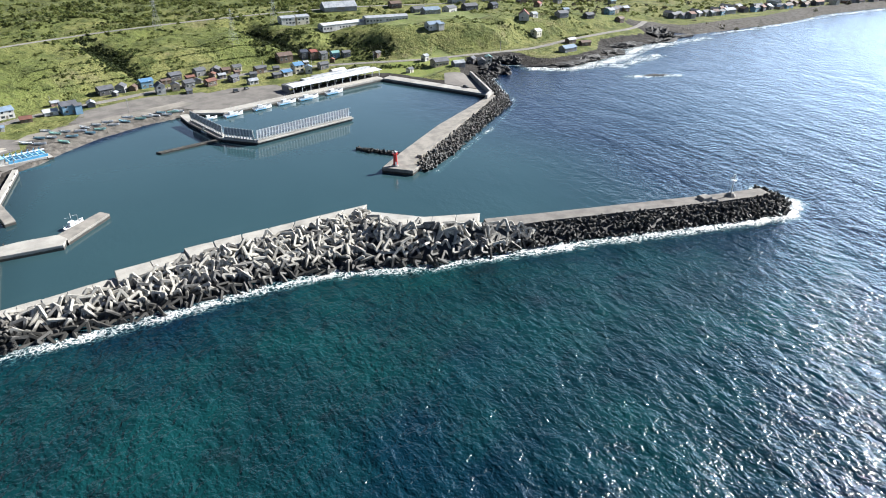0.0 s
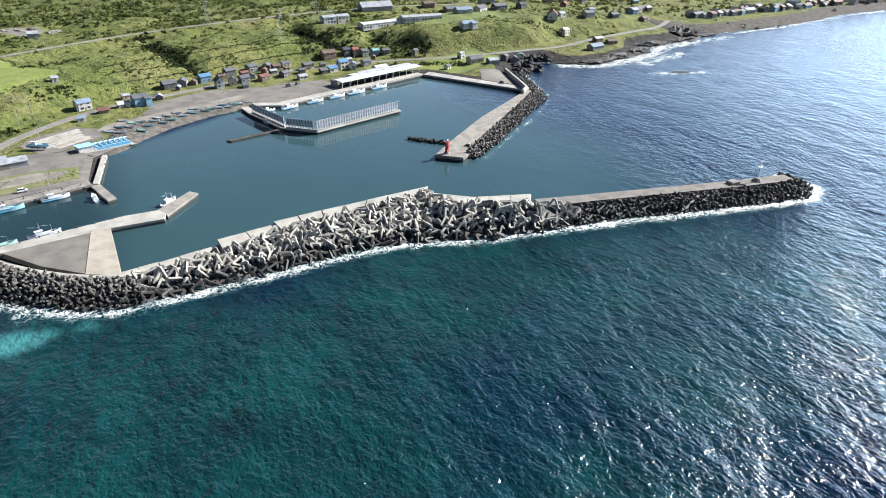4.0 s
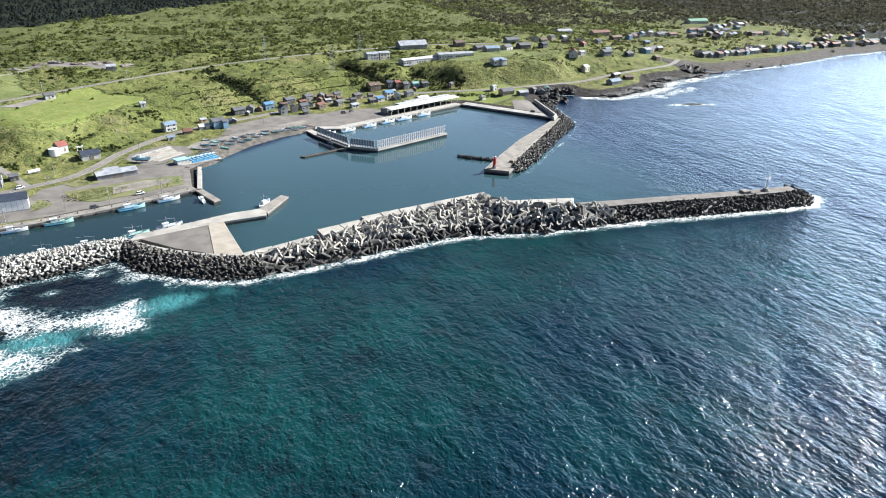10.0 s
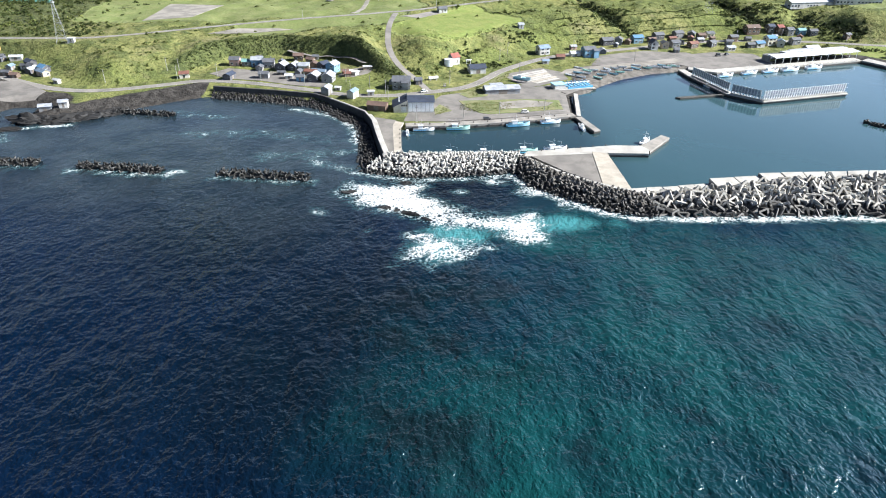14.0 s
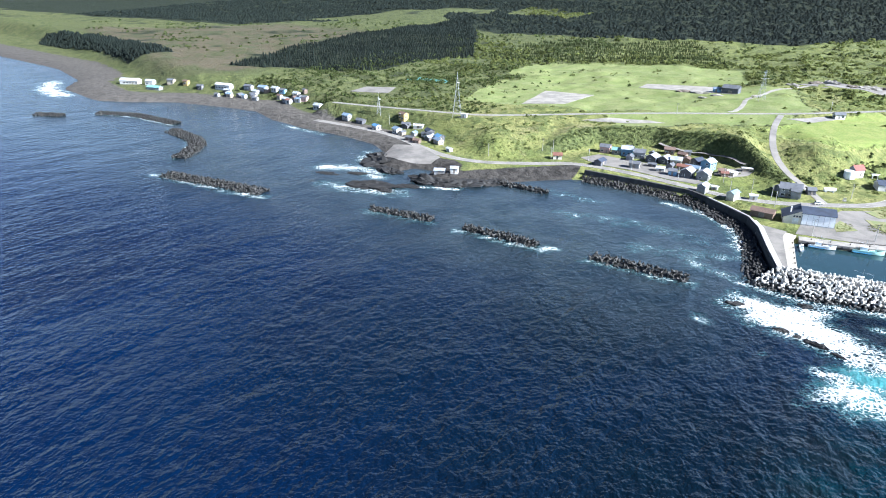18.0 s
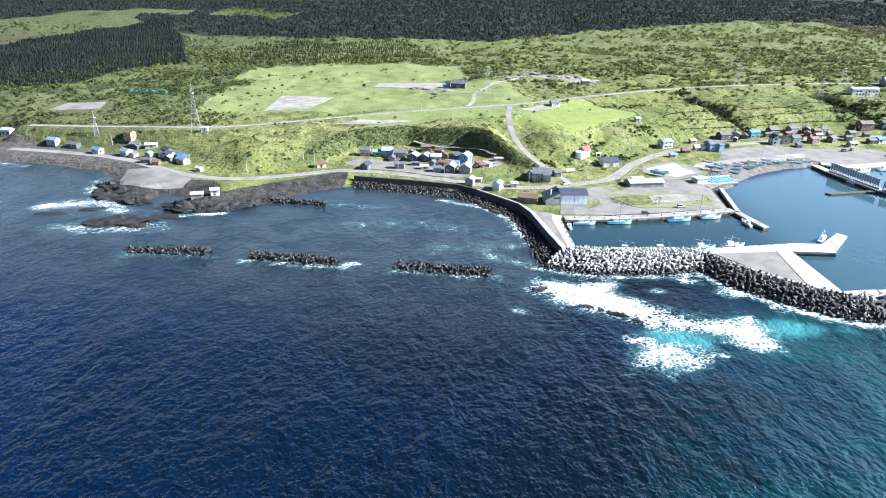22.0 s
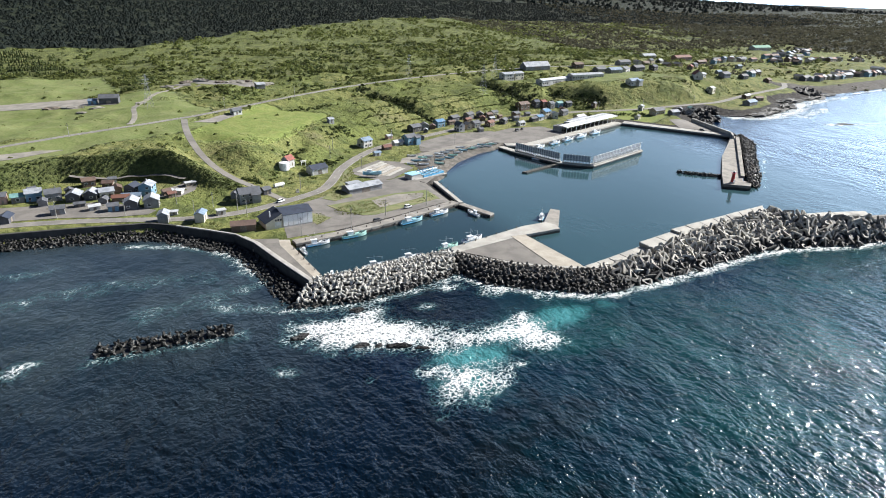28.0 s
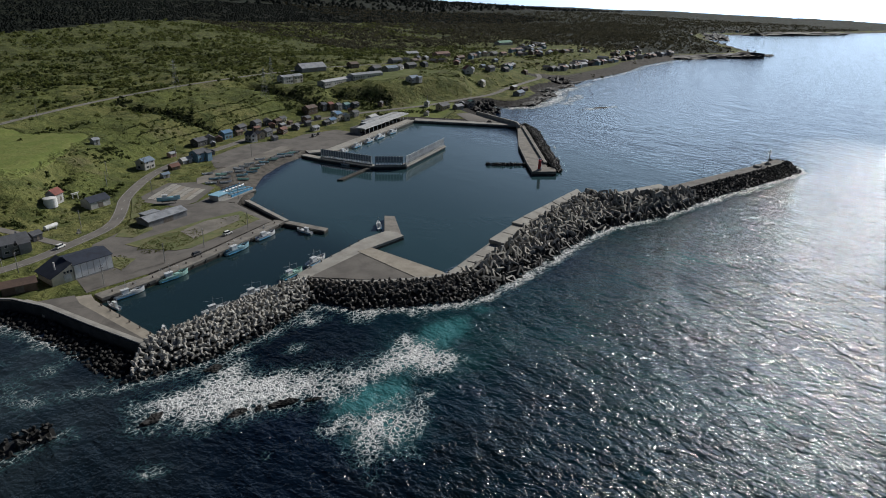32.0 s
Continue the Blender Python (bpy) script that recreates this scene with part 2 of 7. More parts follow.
def polyline_distance(X, Y, pts):
    """Distance to a line, and how high along it (0 where pts have two numbers)."""
    best, along = np.full(X.shape, 1e9), np.zeros(X.shape)
    for a, b in zip(pts, pts[1:]):
        dx, dy = b[0] - a[0], b[1] - a[1]
        u = np.clip(((X - a[0]) * dx + (Y - a[1]) * dy) / (dx * dx + dy * dy), 0, 1)
        d = np.hypot(X - a[0] - u * dx, Y - a[1] - u * dy)
        near = d < best
        best = np.where(near, d, best)
        if len(a) > 2:
            along = np.where(near, a[2] + u * (b[2] - a[2]), along)
    return best, along


def inland(X, Y, pts):
    """Signed distance from a line that runs from west to east: positive to its north."""
    ring = list(pts) + [(pts[-1][0], 9000), (pts[0][0], 9000)]
    inside = np.zeros(X.shape, bool)
    for a, b in zip(ring, ring[1:] + ring[:1]):
        if a[1] != b[1]:
            cut = (a[1] > Y) != (b[1] > Y)
            inside ^= cut & (X < (b[0] - a[0]) * (Y - a[1]) / (b[1] - a[1]) + a[0])
    d, _ = polyline_distance(X, Y, pts)
    return np.where(inside, d, -d)


def wobble(X, Y, size, seed):
    """Smooth value noise, -1 to 1, with features of that size."""
    r = np.random.RandomState(seed).rand(64, 64) * 2 - 1
    u, v = X / size + 31.7, Y / size + 17.3
    i, j = np.floor(u).astype(int), np.floor(v).astype(int)
    f, g = smooth01(u - i), smooth01(v - j)
    p = lambda a, b: r[a % 64, b % 64]
    return (p(i, j) * (1 - f) + p(i + 1, j) * f) * (1 - g) + (p(i, j + 1) * (1 - f) + p(i + 1, j + 1) * f) * g


FLATS = [(-172, 540, 34, 44, -4), (-80, 634, 54, 26, -6), (-338, 493, 26, 26, 20), (-90, 468, 36, 14, 20), (-325, 565, 26, 16, 12)]
LAWN = [(60, 512, 54, 30, 52), (410, 525, 40, 20, 25)]


def patches(X, Y, rows, soft):
    v = np.zeros(X.shape)
    for cx, cy, hx, hy, turn in rows:
        c, s = math.cos(radians(turn)), math.sin(radians(turn))
        u, w = (X - cx) * c + (Y - cy) * s, -(X - cx) * s + (Y - cy) * c
        v = np.maximum(v, smooth01((hx - np.abs(u)) / soft + 0.5) * smooth01((hy - np.abs(w)) / soft + 0.5))
    return v


def region(X, Y, pts, soft):
    """1 inside a plan, falling to 0 over soft metres across its edge."""
    inside = np.zeros(X.shape, bool)
    for p, q in zip(pts, list(pts[1:]) + [pts[0]]):
        if p[1] != q[1]:
            cut = (p[1] > Y) != (q[1] > Y)
            inside ^= cut & (X < (q[0] - p[0]) * (Y - p[1]) / (q[1] - p[1]) + p[0])
    rim, _ = polyline_distance(X, Y, list(pts) + [pts[0]])
    return smooth01(np.where(inside, rim, -rim) / (2 * soft) + 0.5)


def land(X, Y, details=True):
    """Height of the ground."""
    X, Y = np.asarray(X, float), np.asarray(Y, float)
    s = inland(X, Y, COAST)
    z = np.interp(s, (-400, -60, -15, -3, 0, 5, 10, 45, 80, 130), (-16, -9, -4, -1.2, 0.1, 1.5, 2.0, 2.1, 3.2, 4.5))
    west = smooth01((30 - X) / 40) * smooth01((s - 4) / 14)
    east = smooth01((X - 400) / 40) * smooth01((s - 6) / 20)
    z = z + 1.7 * west + 2.5 * east
    d = inland(X, Y, FOOT)
    top = np.interp(X, *TERRACE)
    steep = smooth01((X + 130) / 30) * smooth01((24 - X) / 12)
    rise = np.interp(np.where(d > 0, d * (1 + 2.6 * steep), d), (-6, 0, 6, 16, 28, 42), (0, 0.05, 0.22, 0.62, 0.93, 1.0))
    z = z * (1 - rise) + np.maximum(z, top) * rise
    far = np.clip(d - 40, 0, 1e5)
    z = z + 0.012 * np.minimum(far, 450) + np.interp(X, (-4900, 400, 1500, 2600, 3600), (95, 95, 88, 62, 20)) * smooth01((far - 250) / 1700) + np.interp(X, (-900, 300, 1600), (0.028, 0.028, 0)) * np.clip(far - 900, 0, 1e5)
    if details:
        k = smooth01((d + 2) / 25) * (1 - 0.9 * patches(X, Y, LAWN + FLATS, 14))
        z = z + k * (2.6 * wobble(X, Y, 70, 1) + 1.7 * wobble(X, Y, 24, 2) + 0.8 * wobble(X, Y, 9, 3)) + smooth01((far - 500) / 800) * 9 * wobble(X, Y, 420, 4)
        for pts, half, depth in GULLIES:
            z = z - k * depth * np.exp(-(polyline_distance(X, Y, pts)[0] / half) ** 2)
    for pts, half in ((HIGHWAY, 5.0), (ROAD_UP, 4.0), (COAST_ROAD, 4.5)):
        dist, up = polyline_distance(X, Y, pts)
        w = 1 - smooth01((dist - half) / 16)
        z = z * (1 - w) + np.where(s > 0, up, z) * w
    return z


def lines(lo, hi, fine_lo, fine_hi, step, grow=1.055, most=110):
    """Grid lines that lie close in the middle and widen outwards."""
    out = list(np.arange(fine_lo, fine_hi, step))
    g, v = step, out[-1]
    while v < hi:
        g = min(g * grow, most)
        v += g
        out.append(min(v, hi))
    g, v = step, fine_lo
    while v > lo:
        g = min(g * grow, most)
        v -= g
        out.insert(0, max(v, lo))
    return np.array(out)


def sheet(name, xs, ys, height, material, values):
    """A grid of ground with its float attributes."""
    X, Y = np.meshgrid(xs, ys)
    Z = height(X, Y)
    n, m = X.shape
    i = np.arange((n - 1) * (m - 1))
    a = i // (m - 1) * m + i % (m - 1)
    me = bpy.data.meshes.new(name)
    me.from_pydata(np.stack([X, Y, Z], -1).reshape(-1, 3).tolist(), [], np.stack([a, a + 1, a + m + 1, a + m], -1).tolist())
    for key, v in values(X, Y, Z).items():
        me.attributes.new(key, "FLOAT", "POINT").data.foreach_set("value", np.ascontiguousarray(v, dtype=np.float32).ravel())
    me.shade_smooth()
    me.materials.append(material)
    return new(name, me)


# ---- ground ----
# meadows: centre, half sizes, turn in degrees
MEADOWS = [(60, 512, 54, 30, 52), (410, 525, 52, 24, 25), (-150, 690, 110, 60, 18), (-40, 500, 70, 22, 27), (470, 640, 60, 30, 10), (-115, 575, 140, 62, 12), (-160, 716, 120, 52, 9), (-20, 600, 40, 50, 20)]
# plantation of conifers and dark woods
FOREST_EDGE = [(-4900, 1300), (-1600, 900), (-1000, 870), (-900, 960), (-640, 1130), (-480, 1000), (-240, 1005), (0, 1015), (126, 1180), (335, 1300), (750, 1520), (1300, 1490), (1700, 1500), (2500, 1700), (4900, 1900)]
PLANTATION_DARK = [(-562, 515), (-600, 640), (-650, 850), (-600, 1150), (-480, 960), (-378, 759), (-412, 568), (-446, 543)]
COPSE_WEST = [(-1160, 642), (-950, 624), (-697, 543), (-722, 497), (-868, 550), (-1117, 600)]
PLANTATION_YOUNG = [(-368, 766), (-366, 909), (-330, 955), (-146, 990), (-70, 813), (-108, 797), (-254, 757)]
CLEARINGS = ([(-900, 1000), (-640, 1075), (-690, 1270), (-820, 1230)], [(-570, 1250), (-417, 1205), (-390, 1290), (-560, 1340)], [(-760, 1190), (-590, 1215), (-600, 1300), (-740, 1290)])
HEATH = [(-1150, 690), (-850, 560), (-570, 455), (-505, 490), (-590, 640), (-640, 900), (-860, 930)]


def forest(X, Y):
    """1 in the dark forest inland and in the dense plantation."""
    v = np.maximum.reduce([smooth01(inland(X, Y, FOREST_EDGE) / 20 + 0.5), region(X, Y, PLANTATION_DARK, 5), region(X, Y, COPSE_WEST, 6)])
    for pts in CLEARINGS:
        v = v * (1 - region(X, Y, pts, 14))
    return v



TOWN_GREENS = [(900, 850, 330, 130, 6), (780, 720, 160, 100, 0)]


def ground_values(X, Y, Z):
    s, d = inland(X, Y, COAST), inland(X, Y, FOOT)
    beach = 1 - smooth01((s - np.where((X > -88) & (X < 60), -8, np.where((X > 140) & (X < 260), 26, np.interp(X, (-700, -560, -240, -180, 640, 760, 1300, 1500), (44, 26, 22, 12, 12, 24, 28, 14))))) / 12)
    return {"pebble": np.maximum.reduce([smooth01((X - 135) / 15) * smooth01((265 - X) / 15), 0.6 * smooth01((X - 690) / 60), 0.45 * smooth01((-190 - X) / 60)]), "beach": beach, "meadow": patches(X, Y, MEADOWS, 16), "wood": np.maximum.reduce([forest(X, Y), 0.42 * smooth01((d - 40) / 150) * smooth01((X - 800) / 300) * (1 - patches(X, Y, TOWN_GREENS, 60)), smooth01((X - 1180) / 150) * smooth01((s - 25) / 40), 0.35 * smooth01((-215 - X) / 130) * smooth01((d - 30) / 60)]), "heath": region(X, Y, HEATH, 50), "scrub": smooth01((d - 170) / 90), "dull": smooth01((-205 - X) / 60), "bluff": smooth01((d + 1) / 3) * smooth01((15 - d) / 5) * smooth01((X + 135) / 20) * smooth01((34 - X) / 10), "lawn": patches(X, Y, LAWN, 5), "low": 1 - smooth01((d + 4) / 8)}


def ground_material():
    k = Nodes("grassland")
    big, mid, blot, fine = k.noise(70, 5), k.noise(12, 6, 0.65), k.noise(5.0, 5, 0.62, warp=0.6), k.noise(1.3, 4, 0.65)
    grass = k.mix(k.ramp(big, 0.36, 0.62), (0.126, 0.148, 0.042), (0.186, 0.186, 0.068))
    grass = k.mix(k.ramp(mid, 0.46, 0.60), grass, (0.078, 0.096, 0.029))
    dry = k.ramp(k.noise(34, 6, 0.65), 0.54, 0.68)
    grass = k.mix(k.math("MULTIPLY", dry, 0.6), grass, (0.175, 0.150, 0.085))
    grass = k.mix(k.math("MULTIPLY", k.attr("scrub"), 0.75), grass, k.mix(k.ramp(mid, 0.42, 0.58), (0.110, 0.126, 0.041), (0.058, 0.070, 0.025)))
    # western grass darkened by colour for the cloud shade over that terrace
    grass = k.mix(k.math("MULTIPLY", k.attr("dull"), 0.8), grass, k.mix(k.ramp(mid, 0.40, 0.62), (0.060, 0.070, 0.030), (0.037, 0.045, 0.020)))
    grass = k.mix(k.math("MULTIPLY", k.ramp(blot, 0.50, 0.64), 0.5), grass, (0.055, 0.072, 0.023))
    grass = k.mix(k.math("MULTIPLY", k.ramp(k.noise(2.3, 4, 0.6), 0.54, 0.66), 0.6), grass, (0.165, 0.165, 0.062))
    meadow = k.mix(k.ramp(mid, 0.35, 0.7), (0.128, 0.158, 0.052), (0.172, 0.188, 0.078))
    meadow = k.mix(k.math("MULTIPLY", k.ramp(blot, 0.60, 0.72), 0.5), meadow, (0.07, 0.09, 0.03))
    edge = k.ramp(k.math("ADD", k.attr("meadow"), k.math("MULTIPLY", k.math("SUBTRACT", k.noise(28, 6, 0.65), 0.5), 2.4)), 0.35, 0.75)
    c = k.mix(edge, grass, meadow)
    # brown heath, its colour lowered for the cloud shade lying on it
    heath = k.mix(k.ramp(k.noise(30, 6, 0.65), 0.42, 0.60), (0.082, 0.064, 0.047), (0.048, 0.051, 0.026))
    c = k.mix(k.math("MULTIPLY", k.ramp(k.attr("heath"), 0.2, 0.8), 0.85), c, heath)
    lawn = k.mix(k.ramp(k.noise(9, 5), 0.4, 0.65), (0.150, 0.188, 0.050), (0.190, 0.212, 0.066))
    c = k.mix(k.ramp(k.math("ADD", k.attr("lawn"), k.math("MULTIPLY", k.math("SUBTRACT", k.noise(8, 5), 0.5), 0.7)), 0.40, 0.55), c, lawn)
    # scrub on the concave bluff, darkened for the shade of its steep face
    c = k.mix(k.math("MULTIPLY", k.ramp(k.math("ADD", k.attr("bluff"), k.math("MULTIPLY", k.math("SUBTRACT", k.noise(5, 5), 0.5), 0.7)), 0.3, 0.6), 0.85), c, k.mix(k.ramp(k.noise(2.2, 5), 0.4, 0.62), (0.078, 0.094, 0.032), (0.036, 0.047, 0.018)))
    # woodland floor with cloud shade in its colour, also over the open west
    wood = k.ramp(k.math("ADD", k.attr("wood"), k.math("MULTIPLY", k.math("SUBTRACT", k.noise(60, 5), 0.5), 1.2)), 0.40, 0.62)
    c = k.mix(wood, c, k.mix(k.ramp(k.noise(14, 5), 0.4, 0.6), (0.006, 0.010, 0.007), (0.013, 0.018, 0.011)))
    c = k.mix(k.math("MULTIPLY", k.ramp(fine, 0.42, 0.70), 0.42), c, (0.046, 0.057, 0.021))
    sand = k.mix(k.ramp(k.noise(5, 5), 0.4, 0.65), (0.046, 0.042, 0.038), (0.020, 0.0185, 0.017))
    sand = k.mix(k.attr("pebble"), sand, k.mix(k.ramp(k.noise(4, 5), 0.4, 0.65), (0.150, 0.138, 0.122), (0.085, 0.078, 0.070)))
    shore = k.ramp(k.math("ADD", k.attr("beach"), k.math("MULTIPLY", k.math("SUBTRACT", k.noise(7, 5), 0.5), 0.9)), 0.38, 0.60)
    c = k.mix(shore, c, sand)
    relief = k.math("ADD", k.math("MULTIPLY", mid, 2.2), k.math("ADD", k.math("MULTIPLY", blot, 1.0), k.math("MULTIPLY", fine, 0.3)))
    return k.done(c, 0.95, 0.0, k.bump(k.math("MULTIPLY", relief, k.math("SUBTRACT", 1.0, k.math("MULTIPLY", edge, 0.72))), 1.5, 0.9), 0.15)


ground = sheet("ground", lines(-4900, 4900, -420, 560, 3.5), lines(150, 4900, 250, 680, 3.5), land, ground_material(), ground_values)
tagged(ground, "green grassy coastal terrace with scrubby bluffs and dark shore", "ground", kind="structure")


# ---- water ----
def water_values(X, Y, Z):
    def blob(cx, cy, r, q=1.0, turn=0.0):
        c, s = math.cos(radians(turn)), math.sin(radians(turn))
        u, w = (X - cx) * c + (Y - cy) * s, (-(X - cx) * s + (Y - cy) * c) * q
        return np.exp(-(u * u + w * w) / (r * r))
    teal = np.maximum.reduce([blob(165, 150, 85), 0.9 * blob(110, 95, 60), blob(235, 185, 75, 1.6, 8), 0.75 * blob(330, 165, 130, 1.3, -6), blob(270, 200, 90, 2.2, -4), 0.6 * blob(240, 90, 90), 0.9 * blob(120, 205, 34)])
    ring = [(40, 318), (36, 270), (101, 282), (140, 250), (282, 268), (330, 240), (455, 224), (470, 300), (440, 420), (430, 440), (372, 503), (228, 458), (140, 390), (137, 346)]
    inside = np.zeros(X.shape, bool)
    for p, q in zip(ring, ring[1:] + ring[:1]):
        if p[1] != q[1]:
            cut = (p[1] > Y) != (q[1] > Y)
            inside ^= cut & (X < (q[0] - p[0]) * (Y - p[1]) / (q[1] - p[1]) + p[0])
    edge, _ = polyline_distance(X, Y, ring + ring[:1])
    mouth, _ = polyline_distance(X, Y, [(455, 224), (480, 300), (440, 420)])
    calm = np.where(inside, 1.0, smooth01(1 - edge / 9)) * np.where(inside, smooth01(mouth / 110), smooth01(mouth / 60) * (Y > 262))
    calm = np.maximum(calm, 0.35 * blob(530, 330, 150, 1.4, 30))
    foam = np.zeros(X.shape)
    for pts, reach, most in (([(24, 257), (50, 252.5), (72, 256), (97, 263), (104, 248)], 4.5, 0.62), ([(104, 248), (121, 236), (135, 227.5), (149, 223.5), (184, 227), (205, 230), (242, 234), (262, 231.5), (276, 226.5), (292, 223), (330, 220)], 4.5, 0.78),
                             ([(330, 220), (345, 218.5), (425, 206), (452, 203), (467, 213), (463, 232)], 5.0, 0.85), ([(330, 311), (352, 332), (400, 374), (434, 409), (441, 427)], 2.5, 0.5), ([(-40, 246), (5, 245.5)], 4.5, 0.5), ([(-107, 248), (-62, 246)], 5, 0.52), ([(-62, 246), (-58, 251)], 4, 0.8), ([(-164, 247), (-123, 249)], 5, 0.48),
                             ([(-318, 230), (-270, 231), (-228, 233)], 6, 0.55), ([(-418, 318), (-375, 302), (-350, 280), (-340, 260)], 4, 0.5), ([(-530, 322), (-490, 333), (-428, 329)], 4, 0.55), ([(-214, 272), (-190, 274), (-165, 281)], 9, 0.58), ([(-240, 300), (-212, 312), (-196, 300)], 9, 0.66), ([(-235, 345), (-226, 325)], 8, 0.6), ([(-160, 298), (-140, 305)], 4, 0.7),
                             ([(-70, 298), (-35, 304), (0, 298)], 10, 0.36), ([(-25, 272), (12, 284)], 9, 0.38), ([(-90, 330), (-60, 326)], 9, 0.36), ([(-10, 340), (6, 328), (14, 312), (20, 288)], 6, 0.62), ([(-30, 345), (-12, 338)], 3, 0.7), ([(0, 268), (22, 262)], 5, 0.55), ([(505, 499), (530, 488), (568, 495), (605, 508), (640, 535), (690, 548)], 16, 0.72), ([(575, 480), (640, 505)], 14, 0.62), ([(700, 548), (760, 560)], 12, 0.62), ([(560, 444), (600, 436)], 8, 0.68), ([(735, 608), (780, 576), (850, 584)], 5, 0.8),
                             ([(850, 584), (1045, 632), (1245, 655)], 12, 0.62), ([(-735, 405), (-690, 372), (-640, 362)], 16, 0.75), ([(-350, 378), (-300, 370)], 5, 0.55), ([(437, 430), (450, 470), (462, 505)], 5, 0.65), ([(480, 520), (500, 512)], 4, 0.6)):
        d, _ = polyline_distance(X, Y, pts)
        foam = np.maximum(foam, 1.06 * most * np.exp(-(d / reach) ** 2))
    for pts, most, soft in (([(19, 236), (24, 248), (42, 246), (60, 252), (55, 241), (67, 231), (78, 221), (70, 218), (62, 210), (54, 217), (45, 219), (37, 222)], 0.98, 11), ([(77, 221), (93, 221), (103, 226), (108, 215), (106, 199), (97, 198), (87, 206), (77, 211)], 1.0, 11), ([(58, 204), (70, 201), (84, 197), (76, 185), (63, 184), (52, 180)], 0.92, 11), ([(58, 222), (80, 224), (88, 210), (62, 206)], 0.86, 11)):
        foam = np.maximum(foam, most * region(X, Y, pts, soft))
    for cx, cy, r, most in ((15, 218, 5, 0.72), (54, 201, 5, 0.8), (86, 194, 4, 0.7), (73, 242, 5, 0.72), (30, 222, 5, 0.6), (88, 254, 7, 0.68), (101, 244, 8, 0.68), (64, 178, 4, 0.6), (118, 232, 7, 0.55), (38, 204, 3, 0.5), (50, 260, 6, 0.7)):
        foam = np.maximum(foam, most * blob(cx, cy, r, 1.4, -25))
    dim = np.maximum.reduce([blob(-10, 200, 85), blob(75, 236, 52), blob(30, 120, 70), 0.8 * blob(-10, 110, 60), blob(40, 150, 70, 1.0), 0.8 * blob(-60, 235, 90, 1.6), 0.7 * blob(-60, 150, 80)])
    sea = 1 - 0.66 * np.maximum.reduce([smooth01((Y - 190) / 150), smooth01((X - 420) / 260), smooth01((-160 - X) / 260)])
    return {"sea": sea, "foam": foam, "teal": teal, "calm": calm, "bay": smooth01((255 - np.abs(Y - 420)) / 120) * smooth01((60 - X) / 60), "dim": dim, "kelp": np.maximum(blob(72, 155, 42), 0.8 * blob(70, 105, 22)), "inner": smooth01((160 - X) / 30),
            "milky": np.maximum.reduce([blob(73, 204, 15, 1.9, -8), blob(114, 216, 17, 2.0, 14), 0.6 * blob(66, 192, 13), 0.55 * blob(92, 212, 20, 1.6), 0.4 * blob(140, 219, 14, 2)])}


